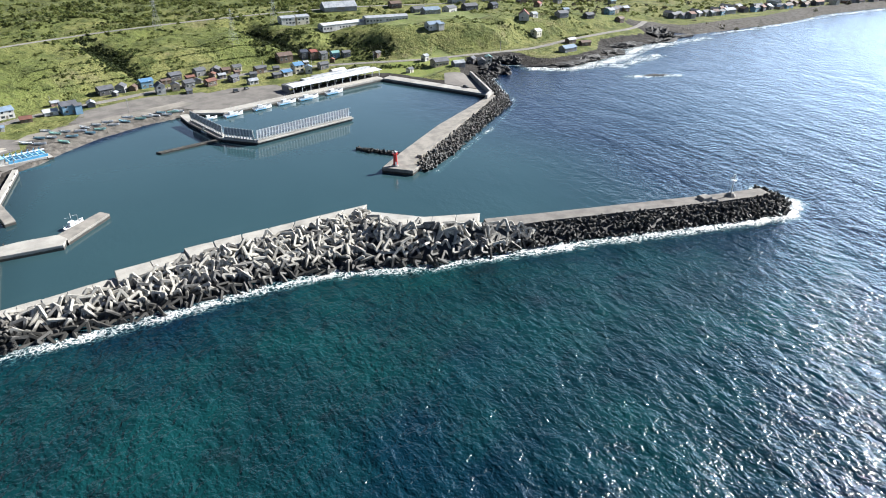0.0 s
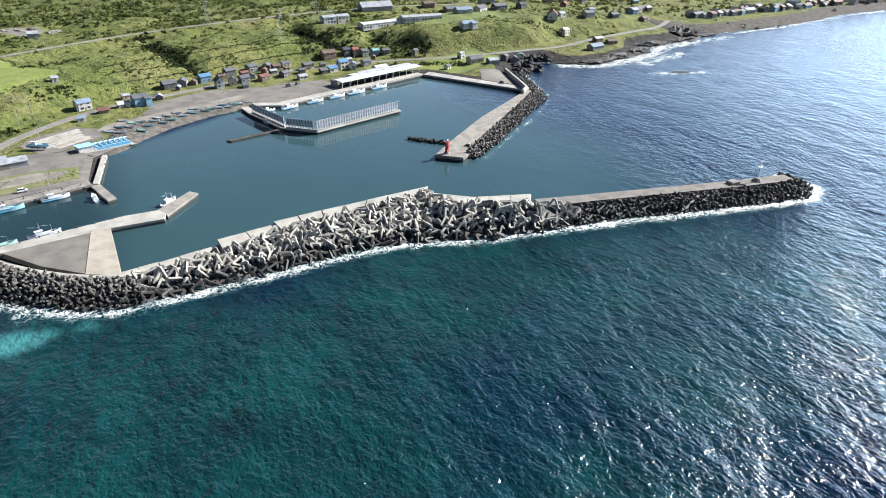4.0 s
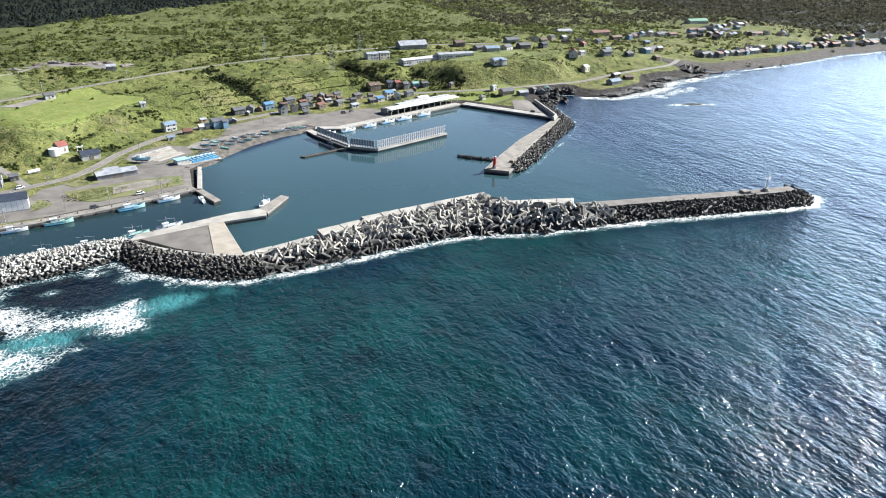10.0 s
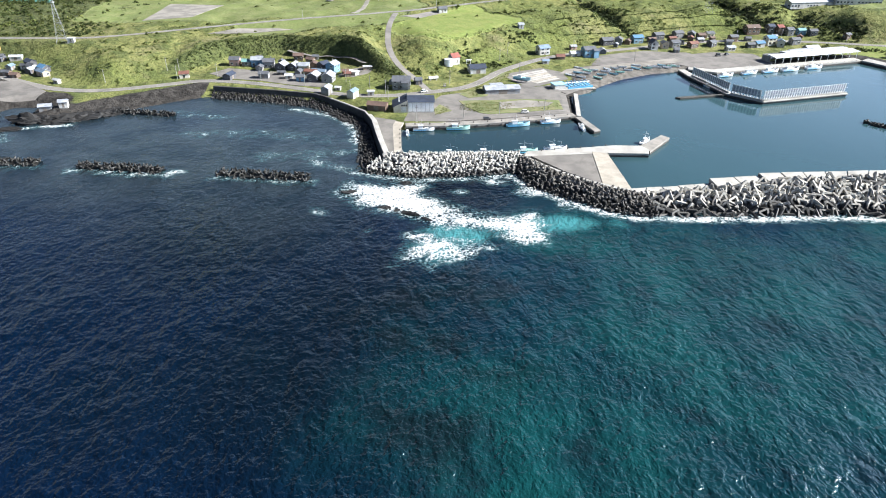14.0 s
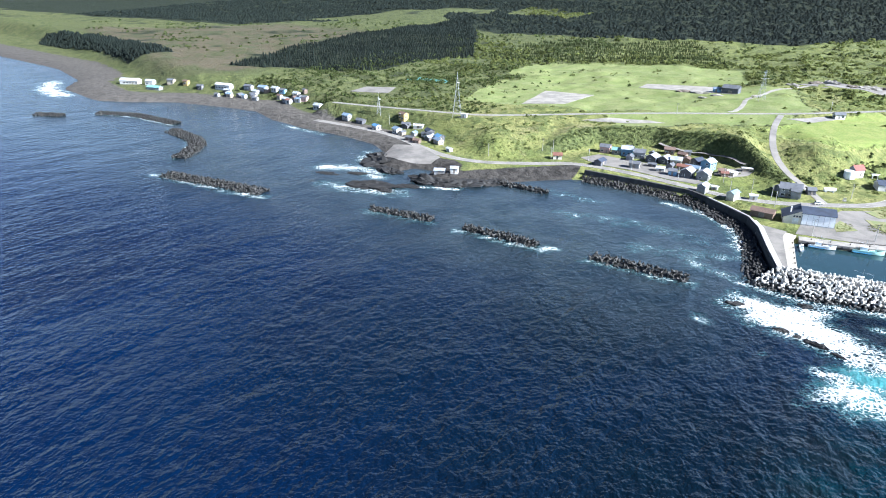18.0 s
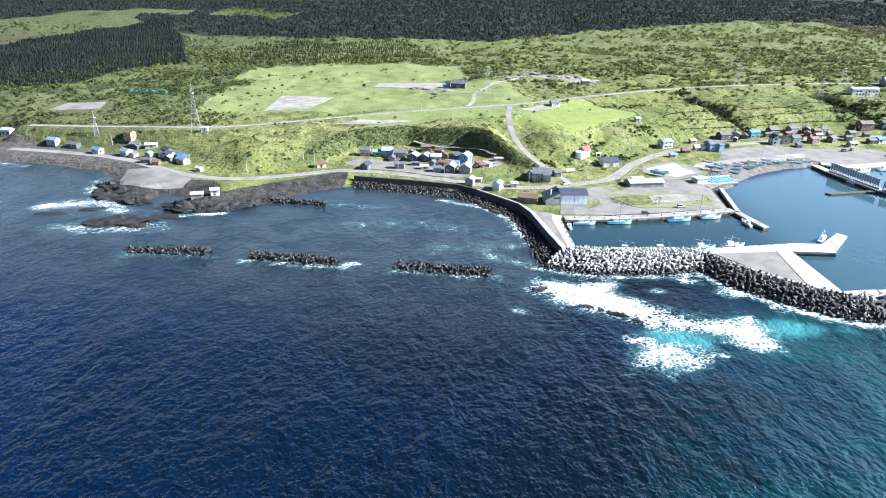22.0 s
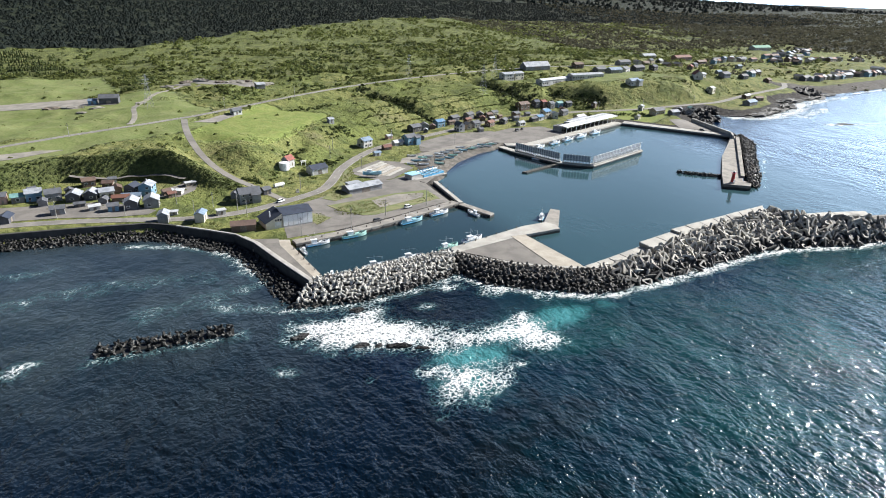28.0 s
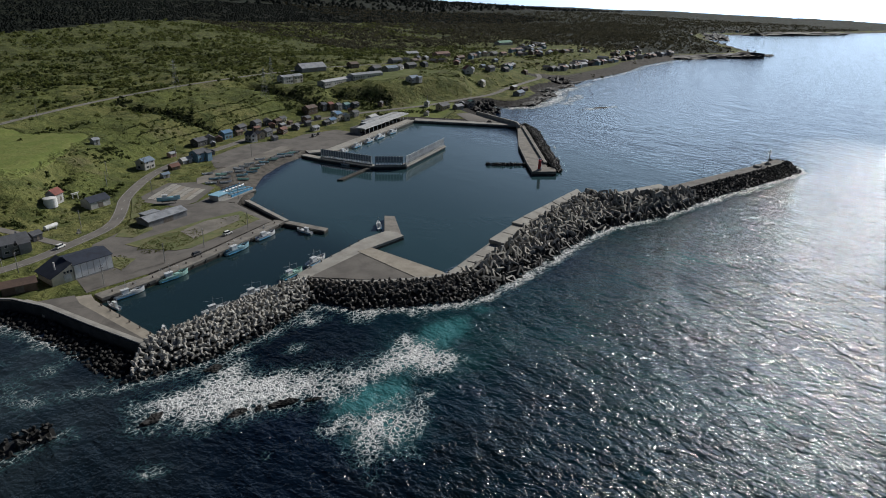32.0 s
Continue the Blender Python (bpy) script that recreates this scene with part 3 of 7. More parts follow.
def water_material():
    k = Nodes("sea_water")
    deep = k.mix(k.ramp(k.noise(60, 4), 0.35, 0.65), (0.0008, 0.0056, 0.0225), (0.0011, 0.0072, 0.0265))
    deep = k.mix(k.math("MULTIPLY", k.attr("dim"), 0.9), deep, (0.0012, 0.0040, 0.0066))
    teal = k.mix(k.ramp(k.noise(26, 5, 0.6), 0.40, 0.62), (0.0032, 0.022, 0.026), (0.0039, 0.033, 0.035))
    reef = k.ramp(k.noise(15, 6, 0.6), 0.54, 0.68)
    tw = k.ramp(k.math("ADD", k.attr("teal"), k.math("MULTIPLY", k.math("SUBTRACT", k.noise(45, 5), 0.5), 0.6)), 0.05, 0.85)
    c = k.mix(tw, deep, k.mix(k.math("MULTIPLY", reef, 0.6), teal, (0.005, 0.012, 0.015)))
    kelp = k.math("MULTIPLY", k.ramp(k.noise(22, 6, 0.62), 0.47, 0.60), k.ramp(k.attr("kelp"), 0.15, 0.7))
    c = k.mix(k.math("MULTIPLY", kelp, 0.6), c, (0.0034, 0.0048, 0.0056))
    c = k.mix(k.math("MULTIPLY", k.attr("bay"), 0.75), c, k.mix(k.ramp(k.noise(24, 5), 0.4, 0.62), (0.030, 0.043, 0.047), (0.015, 0.025, 0.029)))
    c = k.mix(k.attr("calm"), c, k.mix(k.noise(50, 3), (0.026, 0.058, 0.068), (0.033, 0.070, 0.081)))
    c = k.mix(k.math("MULTIPLY", k.attr("calm"), k.attr("inner")), c, (0.013, 0.031, 0.037))
    milk = k.ramp(k.math("ADD", k.attr("milky"), k.math("MULTIPLY", k.math("SUBTRACT", k.noise(9, 5), 0.5), 0.9)), 0.20, 0.9)
    c = k.mix(k.math("MULTIPLY", milk, 0.75), c, (0.05, 0.20, 0.21))
    rough_sea = k.math("SUBTRACT", 1.0, k.math("MULTIPLY", k.attr("calm"), k.math("SUBTRACT", 0.98, k.math("MULTIPLY", k.ramp(k.noise(38, 5, 0.6, None, (1.0, 0.45, 1.0), 0.6), 0.42, 0.66), 0.13))))
    def turned(degrees):
        m = k.add("ShaderNodeMapping", Vector=k.pos)
        m.inputs["Rotation"].default_value = (0, 0, radians(degrees))
        return m.outputs[0]

    def crest(n):
        """Sharp wave tops out of smooth noise: 0 in the troughs, 1 on the crests."""
        return k.math("SUBTRACT", 1.0, k.math("ABSOLUTE", k.math("MULTIPLY", k.math("SUBTRACT", n, 0.5), 2.0)))

    # wind sea with its crests running nearly north and south
    swell = k.noise(17, 2, 0.45, turned(8), (1.0, 0.45, 1), 0.3)
    roll = k.noise(4.2, 3, 0.55, turned(-3), (1.0, 0.62, 1), 0.3)
    chop = crest(k.noise(3.2, 2, 0.5, turned(-8), (1.0, 0.72, 1), 0.4))
    cross = k.noise(2.4, 3, 0.55, turned(50), (1.0, 0.8, 1), 0.3)
    small = k.noise(1.1, 2, 0.5, turned(-20), (1.0, 0.85, 1), 0.3)
    ripple = k.noise(0.6, 2, 0.5)
    gust = k.math("ADD", 0.62, k.math("MULTIPLY", k.noise(40, 3, 0.5, turned(30), (1, 0.5, 1)), 0.76))
    wind_sea = k.math("ADD", k.math("ADD", k.math("MULTIPLY", roll, 1.4), k.math("MULTIPLY", chop, 0.38)), k.math("ADD", k.math("MULTIPLY", cross, 0.52), k.math("ADD", k.math("MULTIPLY", small, 0.36), k.math("MULTIPLY", ripple, 0.07))))
    height = k.math("ADD", k.math("MULTIPLY", swell, 2.3), k.math("MULTIPLY", wind_sea, gust))
    height = k.math("MULTIPLY", k.math("SUBTRACT", height, 2.2), k.math("MULTIPLY", rough_sea, k.attr("sea")))
    # foam: solid where it is dense, lace and threads where it thins out
    wander = k.add("ShaderNodeTexNoise", Vector=k.pos, Scale=0.35, Detail=3.0)
    drift = k.add("ShaderNodeMix")
    drift.data_type, drift.blend_type = "RGBA", "ADD"
    drift.inputs[0].default_value = 3.0
    drift.clamp_factor = False
    k.put(drift.inputs[6], k.pos)
    k.put(drift.inputs[7], wander.outputs["Color"])
    cells = k.add("ShaderNodeTexVoronoi", Vector=drift.outputs[2], Scale=0.6)
    cells.feature = "DISTANCE_TO_EDGE"
    tiny = k.add("ShaderNodeTexVoronoi", Vector=drift.outputs[2], Scale=1.5)
    tiny.feature = "DISTANCE_TO_EDGE"
    lace = k.math("SUBTRACT", 1.0, k.math("ADD", k.math("MULTIPLY", k.ramp(cells.outputs["Distance"], 0.0, 0.34), 0.6), k.math("MULTIPLY", k.ramp(tiny.outputs["Distance"], 0.0, 0.4), 0.4)))
    body = k.math("SUBTRACT", k.math("MULTIPLY", k.attr("foam"), 1.50), 1.22)
    f = k.math("ADD", body, k.math("ADD", k.math("MULTIPLY", k.math("SUBTRACT", lace, 0.45), 0.95), k.math("ADD", k.math("MULTIPLY", k.math("SUBTRACT", k.noise(8, 8, 0.66, turned(-25), (0.8, 1.3, 1), 0.8), 0.5), 2.0), k.math("MULTIPLY", k.math("SUBTRACT", k.noise(1.1, 5, 0.7), 0.5), 0.9))))
    gate = k.ramp(k.attr("foam"), 0.05, 0.30)
    mask = k.math("MULTIPLY", k.ramp(f, -0.15, 0.50), gate)
    caps = k.math("MULTIPLY", k.ramp(k.noise(6, 6, 0.72, turned(-4), (1.6, 0.6, 1), 0.8), 0.745, 0.79), rough_sea)
    mask = k.math("MAXIMUM", mask, k.math("MULTIPLY", caps, 0.5))
    thin = k.math("MULTIPLY", k.ramp(f, -0.55, 0.15), gate)
    c = k.mix(k.math("MULTIPLY", thin, 0.50), c, (0.075, 0.18, 0.19))
    c = k.mix(mask, c, (0.80, 0.81, 0.81))
    n = k.bump(k.math("ADD", height, k.math("MULTIPLY", k.math("MULTIPLY", k.math("ADD", f, k.noise(0.7, 4, 0.65)), mask), 0.45)), 1.0, 1.0)
    k.put(k.bsdf.inputs["IOR"], 1.333)
    return k.done(c, k.math("ADD", k.math("SUBTRACT", 0.12, k.math("MULTIPLY", k.attr("calm"), 0.03)), k.math("MULTIPLY", mask, 0.65)), 0.0, n, 0.5)


water = sheet("water", lines(-4900, 4900, -430, 560, 3), lines(-4900, 4900, 140, 520, 3), lambda X, Y: 0 * X, water_material(), water_values)
tagged(water, "deep blue and teal sea with choppy swell, calm inside the harbour", "water", kind="structure")


# ---- building helpers ----
def part(name, bm, material, parent=None, label="", m=None):
    """Links a bmesh as one mesh object, under a thing or a part where one is given."""
    me = bpy.data.meshes.new(name)
    bm.to_mesh(me)
    bm.free()
    me.materials.append(material)
    ob = new(name, me)
    if parent is not None:
        ob.parent = parent
    if m is not None:
        ob.matrix_basis = m
    return tagged(ob, label)


def thing(name, label, category, group="", m=None, kind=""):
    ob = new(name)
    if m is not None:
        ob.matrix_basis = m
    return tagged(ob, label, category, group, kind)


def prism(pts, z0, z1, bm=None, chamfer=0.0):
    """An upright block over a plan; z1 may be a list of heights, one a corner."""
    bm = bm or bmesh.new()
    tops = z1 if isinstance(z1, (list, tuple)) else [z1] * len(pts)
    area = sum(a[0] * b[1] - b[0] * a[1] for a, b in zip(pts, list(pts[1:]) + [pts[0]]))
    rows = list(zip(pts, tops)) if area > 0 else list(zip(pts, tops))[::-1]
    low = [bm.verts.new((p[0], p[1], z0)) for p, _ in rows]
    high = [bm.verts.new((p[0], p[1], z)) for p, z in rows]
    n = len(rows)
    for i in range(n):
        bm.faces.new((low[i], low[(i + 1) % n], high[(i + 1) % n], high[i]))
    top = bm.faces.new(high)
    bm.faces.new(low[::-1])
    if chamfer:
        bmesh.ops.bevel(bm, geom=list(top.edges), offset=chamfer, segments=1, affect="EDGES")
    return bm


def box(x0, x1, y0, y1, z0, z1, bm=None, chamfer=0.0):
    return prism([(x0, y0), (x1, y0), (x1, y1), (x0, y1)], z0, z1, bm, chamfer)


def offset_line(pts, side):
    """The line moved sideways: positive to the left of its run."""
    out = []
    for i, p in enumerate(pts):
        a, b = pts[max(i - 1, 0)], pts[min(i + 1, len(pts) - 1)]
        dx, dy = b[0] - a[0], b[1] - a[1]
        n = math.hypot(dx, dy) or 1
        out.append((p[0] - dy / n * side, p[1] + dx / n * side))
    return out


def band(pts, left, right):
    """The plan of a strip along a line."""
    return offset_line(pts, left) + offset_line(pts, -right)[::-1]

# ---- harbour works ----
def works(name, label, pts, z0, z1, material, chamfer=0.12):
    ob = part(name, prism(pts, z0, z1, chamfer=chamfer), material)
    return tagged(ob, label, "quay", kind="structure")


works("quay_south", "grey concrete quay edge along the inner basin", band([(40, 318), (61, 321), (92, 330), (135, 346.5)], 4.5, 1), -4, 2.2, CONCRETE_OLD)
works("quay_strip", "pale concrete quay strip beside the boat lift", [(135.4, 346), (138, 345.2), (141, 388), (138.6, 389)], -4, 2.25, CONCRETE_PALE)
works("quay_west", "tan concrete pier inside the sea wall", [(17, 331), (36, 268), (43.2, 272.6), (37.6, 317), (38.6, 323)], -4, 2.2, CONCRETE_TAN)
works("pier_small", "weathered concrete dogleg pier", [(134.3, 344.8), (138.3, 346.3), (146, 324.5), (142.3, 322.4)], -4, 1.7, CONCRETE_OLD)
works("pier_middle", "pale concrete pier with a bend", [(101, 281), (104, 288), (149, 301), (163, 302), (166, 297), (165, 291.5), (144, 290)], -4, 2.2, CONCRETE_PALE)
works("pier_tip", "weathered grey end of the middle pier", [(162.6, 302.6), (177.4, 319.6), (181, 315.8), (166.4, 295)], -4, 2.05, CONCRETE_OLD)
works("apron", "grey gravel apron of the middle pier", [(104.5, 283.5), (121, 264.5), (136, 252.5), (140, 290), (137, 290)], -4, 2.1, GRAVEL)
works("apron_strip", "tan concrete strip of the apron", [(136, 252), (147.5, 246), (148, 250), (144, 290), (136.5, 290.5)], -4, 2.3, CONCRETE_TAN)
works("market_quay", "pale concrete quay before the fish market", band([(228, 458), (247, 452), (279, 465), (320, 481.5), (372, 503)], 8, 0), -4, 2.2, CONCRETE_PALE)
works("basin_quay", "grey concrete quay of the east basin", [(371, 502), (424, 428), (431, 433), (379, 509)], -4, 2.3, CONCRETE)
works("breakwater_red", "old concrete breakwater with a broad head", [(408, 414.5), (360, 376), (322, 339.5), (304.5, 321.5), (317, 311.5), (323.5, 317.5), (322, 322.5), (427, 420), (424, 429)], -4, 2.7, CONCRETE_OLD)
works("breakwater_parapet", "old concrete parapet on the breakwater", [(326.5, 328.6), (328.3, 327), (421.5, 417.5), (419.5, 419.5)], 2.7, 4.0, CONCRETE_OLD)
works("wall_northeast", "tall grey concrete sea wall", band([(415, 418), (424, 428), (438, 487)], 0.8, 0.8), -4, 5.5, CONCRETE)
works("float_pier", "long low weathered pontoon", [(203.5, 393.5), (206, 391), (238, 402), (237, 405)], -1.5, 0.9, CONCRETE_OLD)
works("breakwater_base", "pale concrete breakwater footing inside the blocks", [(147, 246), (160, 250.5), (184, 257), (207, 263), (280, 276), (325, 243), (318, 236), (275, 262), (184, 247), (150, 238)], -4, 2.4, CONCRETE)
def cap_row(name, label, pts, z, lengthways):
    """A cap cast in separate slabs with open joints; pts: outer start, outer end, inner end, inner start."""
    a, b, c, d = (Vector(q) for q in pts)
    body = works(name, label, [tuple(a.lerp(d, 0.06)), tuple(b.lerp(c, 0.06)), tuple(c.lerp(b, 0.06)), tuple(d.lerp(a, 0.06))], 0, z - 0.5, CONCRETE_OLD)
    for i in range(lengthways):
        f, g = i / lengthways + 0.003, (i + 1) / lengthways - 0.003
        part("cap_slab", prism([tuple(a.lerp(b, f)), tuple(a.lerp(b, g)), tuple(d.lerp(c, g)), tuple(d.lerp(c, f))], z - 1.6, z + 0.07 * ((i * 5) % 3 - 1), chamfer=0.1), CONCRETE_PALE, body)


cap_row("cap_1", "pale concrete cap slabs on the breakwater", [(148, 240), (162, 243.5), (161, 249), (147, 246)], 3.6, 2)
cap_row("cap_2", "pale concrete cap slabs on the breakwater", [(162, 243.5), (184, 248), (183, 254), (161, 248)], 4.0, 3)
cap_row("cap_3", "pale concrete cap slabs on the breakwater", [(184, 247), (207.5, 252.5), (206, 260), (183, 255)], 6.0, 2)
cap_row("cap_4", "pale concrete cap slabs on the breakwater", [(207.5, 252.5), (273, 264), (280, 272), (206, 260.5)], 7.2, 7)
cap_row("cap_5", "pale raised concrete cap slabs on the breakwater", [(276, 243), (313, 235), (317, 241), (279, 250)], 9.6, 4)
works("breakwater_outer", "long dark weathered concrete breakwater", [(318, 234), (345, 231), (425, 218), (452, 215), (453, 222.5), (425, 225.5), (345, 238.5), (320, 243)], -4, 5.6, CONCRETE_DARK)
works("parapet_apron", "curved grey concrete parapet round the apron", band([(100, 279), (109, 268), (119, 258.5), (130, 250.5), (140, 245), (150, 241.5)], 0.9, 0.9), -3, 4.2, CONCRETE)
works("wall_west", "dark stained concrete sea wall with a sloping face, shade in its colour", band([(-8, 352), (4, 342), (16, 331), (22, 318), (29, 292), (36, 268)], 0.45, 1.0), -4, 4.9, CONCRETE_WALL)
works("wall_coping", "pale concrete coping along the sea wall", band([(-8, 352), (4, 342), (16, 331), (22, 318), (29, 292), (36, 268)], 0.5, 0.5), 4.9, 5.25, CONCRETE)
works("wall_inner_step", "pale concrete step inside the sea wall", band([(17.5, 328), (22, 318), (29, 292), (35.4, 270)], 2.5, -0.5), -1, 4.4, CONCRETE_PALE)
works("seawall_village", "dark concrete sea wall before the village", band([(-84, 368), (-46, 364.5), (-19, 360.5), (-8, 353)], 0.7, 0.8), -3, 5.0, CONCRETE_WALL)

# wharf with tall fence of steel posts
works("wharf", "pale concrete wharf deck on the basin", band([(223, 458), (226, 442), (239, 403), (255.5, 389), (318, 414)], 3.2, 2.2), 1.2, 1.9, CONCRETE_PALE)
works("wharf_base", "dark wet base under the wharf deck", band([(223, 458), (226, 442), (239, 403), (255.5, 389), (317.4, 413.8)], 2.6, 1.6), -4, 1.2, CONCRETE_WET_SHADE)

# ---- roads and yards ----
GROUND_X, GROUND_Y = lines(-4900, 4900, -420, 560, 3.5), lines(150, 4900, 250, 680, 3.5)
GROUND_H = np.array([v.co.z for v in ground.data.vertices]).reshape(len(GROUND_Y), len(GROUND_X))


def ground_z(x, y):
    """Height of the ground sheet at a place, water at least."""
    i = min(max(int(np.searchsorted(GROUND_X, x)) - 1, 0), len(GROUND_X) - 2)
    j = min(max(int(np.searchsorted(GROUND_Y, y)) - 1, 0), len(GROUND_Y) - 2)
    f, g = (x - GROUND_X[i]) / (GROUND_X[i + 1] - GROUND_X[i]), (y - GROUND_Y[j]) / (GROUND_Y[j + 1] - GROUND_Y[j])
    h = GROUND_H
    return max(0.0, float((h[j, i] * (1 - f) + h[j, i + 1] * f) * (1 - g) + (h[j + 1, i] * (1 - f) + h[j + 1, i + 1] * f) * g))


def resample(pts, step):
    out = []
    for a, b in zip(pts, pts[1:]):
        n = max(1, int(math.hypot(b[0] - a[0], b[1] - a[1]) / step))
        out += [tuple(a[k] + (b[k] - a[k]) * i / n for k in range(len(a))) for i in range(n)]
    return out + [tuple(pts[-1])]


def rounded(pts, rounds=2):
    """Corners of a line cut off twice, so that it bends softly."""
    for _ in range(rounds):
        out = [pts[0]]
        for a, b in zip(pts, pts[1:]):
            out += [tuple(0.75 * p + 0.25 * q for p, q in zip(a, b)), tuple(0.25 * p + 0.75 * q for p, q in zip(a, b))]
        pts = out + [pts[-1]]
    return pts


def strip_mesh(pts, half, lift, thick=0.25):
    """A flat band that lies along the land, with thickness."""
    bm = bmesh.new()
    L, R = offset_line(pts, half), offset_line(pts, -half)
    rows = []
    for p, a, b in zip(pts, L, R):
        z = max(ground_z(p[0], p[1]), ground_z(*a), ground_z(*b)) + lift
        rows.append([bm.verts.new((*q, w)) for q, w in ((a, z - thick), (a, z), (b, z), (b, z - thick))])
    for r, q in zip(rows, rows[1:]):
        for i in range(3):
            bm.faces.new((r[i], q[i], q[i + 1], r[i + 1]))
    bmesh.ops.recalc_face_normals(bm, faces=bm.faces)
    return bm


tagged(part("track_quarry", strip_mesh(resample(rounded([(-26, 526), (-22, 567), (-24, 594), (-8, 640), (6, 668), (22, 688)]), 4.0), 1.8, 0.12), SAND_PALE), "pale gravel track from the highway to the quarry", "road", kind="structure")
tagged(part("track_hollow", strip_mesh(resample(rounded([(-58, 446), (-39, 441), (-24, 440), (-10, 433), (1, 425)]), 4.0), 1.6, 0.12), GRAVEL), "grey gravel track along the foot of the bluff", "road", kind="structure")
PAINT = plain("road_paint", (0.42, 0.41, 0.39), (0.27, 0.265, 0.25), 2, 0.3, 0.7, bump=0.003)
for road_name, row, half, label in (("road_highway", HIGHWAY, 2.3, "grey asphalt highway along the terrace"), ("road_hill", ROAD_UP, 2.1, "narrow grey asphalt road climbing the bluff"), ("road_coast", COAST_ROAD, 3.1, "grey asphalt road behind the harbour")):
    line = resample(rounded([p[:2] for p in row]), 4.0)
    road = tagged(part(road_name, strip_mesh(line, half, 0.12), ASPHALT), label, "road", kind="structure")
    for side in (-1, 1) if road_name != "road_hill" else ():
        part("edge_line", strip_mesh(offset_line(line, side * (half - 0.35)), 0.09, 0.15, 0.02), PAINT, road)
    if road_name == "road_coast":
        dashes = resample(rounded([p[:2] for p in COAST_ROAD if 0 < p[0] < 300]), 2.5)
        for i in range(0, len(dashes) - 2, 5):
            part("dash", strip_mesh(dashes[i:i + 2], 0.11, 0.155, 0.02), PAINT, road)


def patch(name, label, pts, material, lift=0.1, step=4.0, category="yard"):
    """A yard that follows the land: its plan cut into a grid and laid on the ground."""
    bm = bmesh.new()
    face = bm.faces.new([bm.verts.new((x, y, 0)) for x, y in pts])
    xs, ys = [p[0] for p in pts], [p[1] for p in pts]
    for axis, lo, hi in ((0, min(xs), max(xs)), (1, min(ys), max(ys))):
        v = lo + step
        while v < hi:
            co, no = [0, 0, 0], [0, 0, 0]
            co[axis], no[axis] = v, 1
            bmesh.ops.bisect_plane(bm, geom=bm.verts[:] + bm.edges[:] + bm.faces[:], plane_co=co, plane_no=no)
            v += step
    co = np.array([v.co[:2] for v in bm.verts])
    zs = np.maximum(land(co[:, 0], co[:, 1]), 0.3)
    for v, z in zip(bm.verts, zs):
        v.co.z = z + lift
    top = bm.faces[:]
    got = bmesh.ops.extrude_face_region(bm, geom=top)
    for v in got["geom"]:
        if isinstance(v, bmesh.types.BMVert):
            v.co.z -= lift + 0.35
    bmesh.ops.recalc_face_normals(bm, faces=bm.faces)
    return tagged(part(name, bm, material), label, category, kind="structure")


GRASS_YARD = plain("rough_grass", (0.11, 0.135, 0.045), (0.17, 0.165, 0.075), 5, 0.9, 0.95, bump=0.25)
patch("yard_harbour", "grey tarmac harbour yard", [(38, 326), (61, 328), (92, 337), (133, 352), (134, 389), (147, 403), (141, 414), (116, 401), (103, 404), (92, 398), (86, 384), (70, 380), (56, 372), (50, 358), (40, 348)], GRAVEL, 0.10)
slip = patch("slipway_yard", "worn grey ground of the boat yard with pale concrete beds", [(97, 418), (100, 428), (123, 446), (136, 439), (139, 422), (118, 403), (109, 401)], GRAVEL, 0.13)
_u, _n = Vector((26, 23)).normalized(), Vector((23, -26)).normalized()
for i in range(7):
    a0 = Vector((99.5, 421.5)) + _n * (i * 3.2) + _u * (1.5 if i < 5 else 4.0)
    L = 31 - 1.6 * i
    for j in range(4):
        q0, q1 = a0 + _u * (L * j / 4 + 0.08), a0 + _u * (L * (j + 1) / 4 - 0.08)
        zz = ground_z(*((q0 + q1) / 2)) + 0.2
        part("slab", prism([tuple(q0), tuple(q0 + _n * 2.8), tuple(q1 + _n * 2.8), tuple(q1)], zz - 0.3, zz), CONCRETE_TAN if i % 3 == 2 else CONCRETE_PALE, slip)
patch("grass_island_large", "grassy island in the harbour yard", [(67, 365), (71, 355), (80, 344), (86, 342.5), (100, 347), (129, 357), (128, 374), (108, 373.5), (88, 369)], GRASS_YARD, 0.24, 5, "grass")
patch("gravel_clearing", "pale bare ground in the grass island", [(92, 352), (120, 361), (124, 369), (107, 371), (92, 365)], SAND_PALE, 0.31, 5)
patch("grass_island_shed", "grassy verge round the long shed", [(67, 376), (73, 371), (84, 376), (87, 388), (92, 410), (99, 421), (95, 428), (88, 410), (80, 392)], GRASS_YARD, 0.24, 5, "grass")
patch("grass_island_hall", "grassy verge beside the storage hall", [(56, 357), (64, 346), (55, 338.5), (53.5, 347)], GRASS_YARD, 0.24, 5, "grass")
patch("lot_meadow", "pale grey gravel lot in the meadow", [(-190, 503), (-197, 572), (-148, 569), (-157, 519)], SAND_PALE, 0.25, 3.5)
patch("lot_barn", "long grey gravel lot beside the barn", [(-123, 625), (-122, 650), (-44, 651), (-35, 614)], SAND_PALE, 0.25, 3.5)
patch("lot_bare", "bare sandy patch on the bluff edge", [(-120, 459), (-103, 472), (-74, 479), (-62, 476), (-88, 464)], SAND_PALE, 0.25, 3.5)
patch("netted_field", "small field covered with teal netting", [(-348, 556), (-342, 574), (-306, 578), (-302, 562)], plain("teal_netting", (0.045, 0.16, 0.145), (0.03, 0.12, 0.11), 4, 0.6, 0.85, bump=0.05), 0.3, 3.5, "field")
patch("lot_viewpoint", "small tarmac lot beside the highway", [(13, 520), (37, 541), (46, 540), (29, 522)], ASPHALT, 0.15, 6)
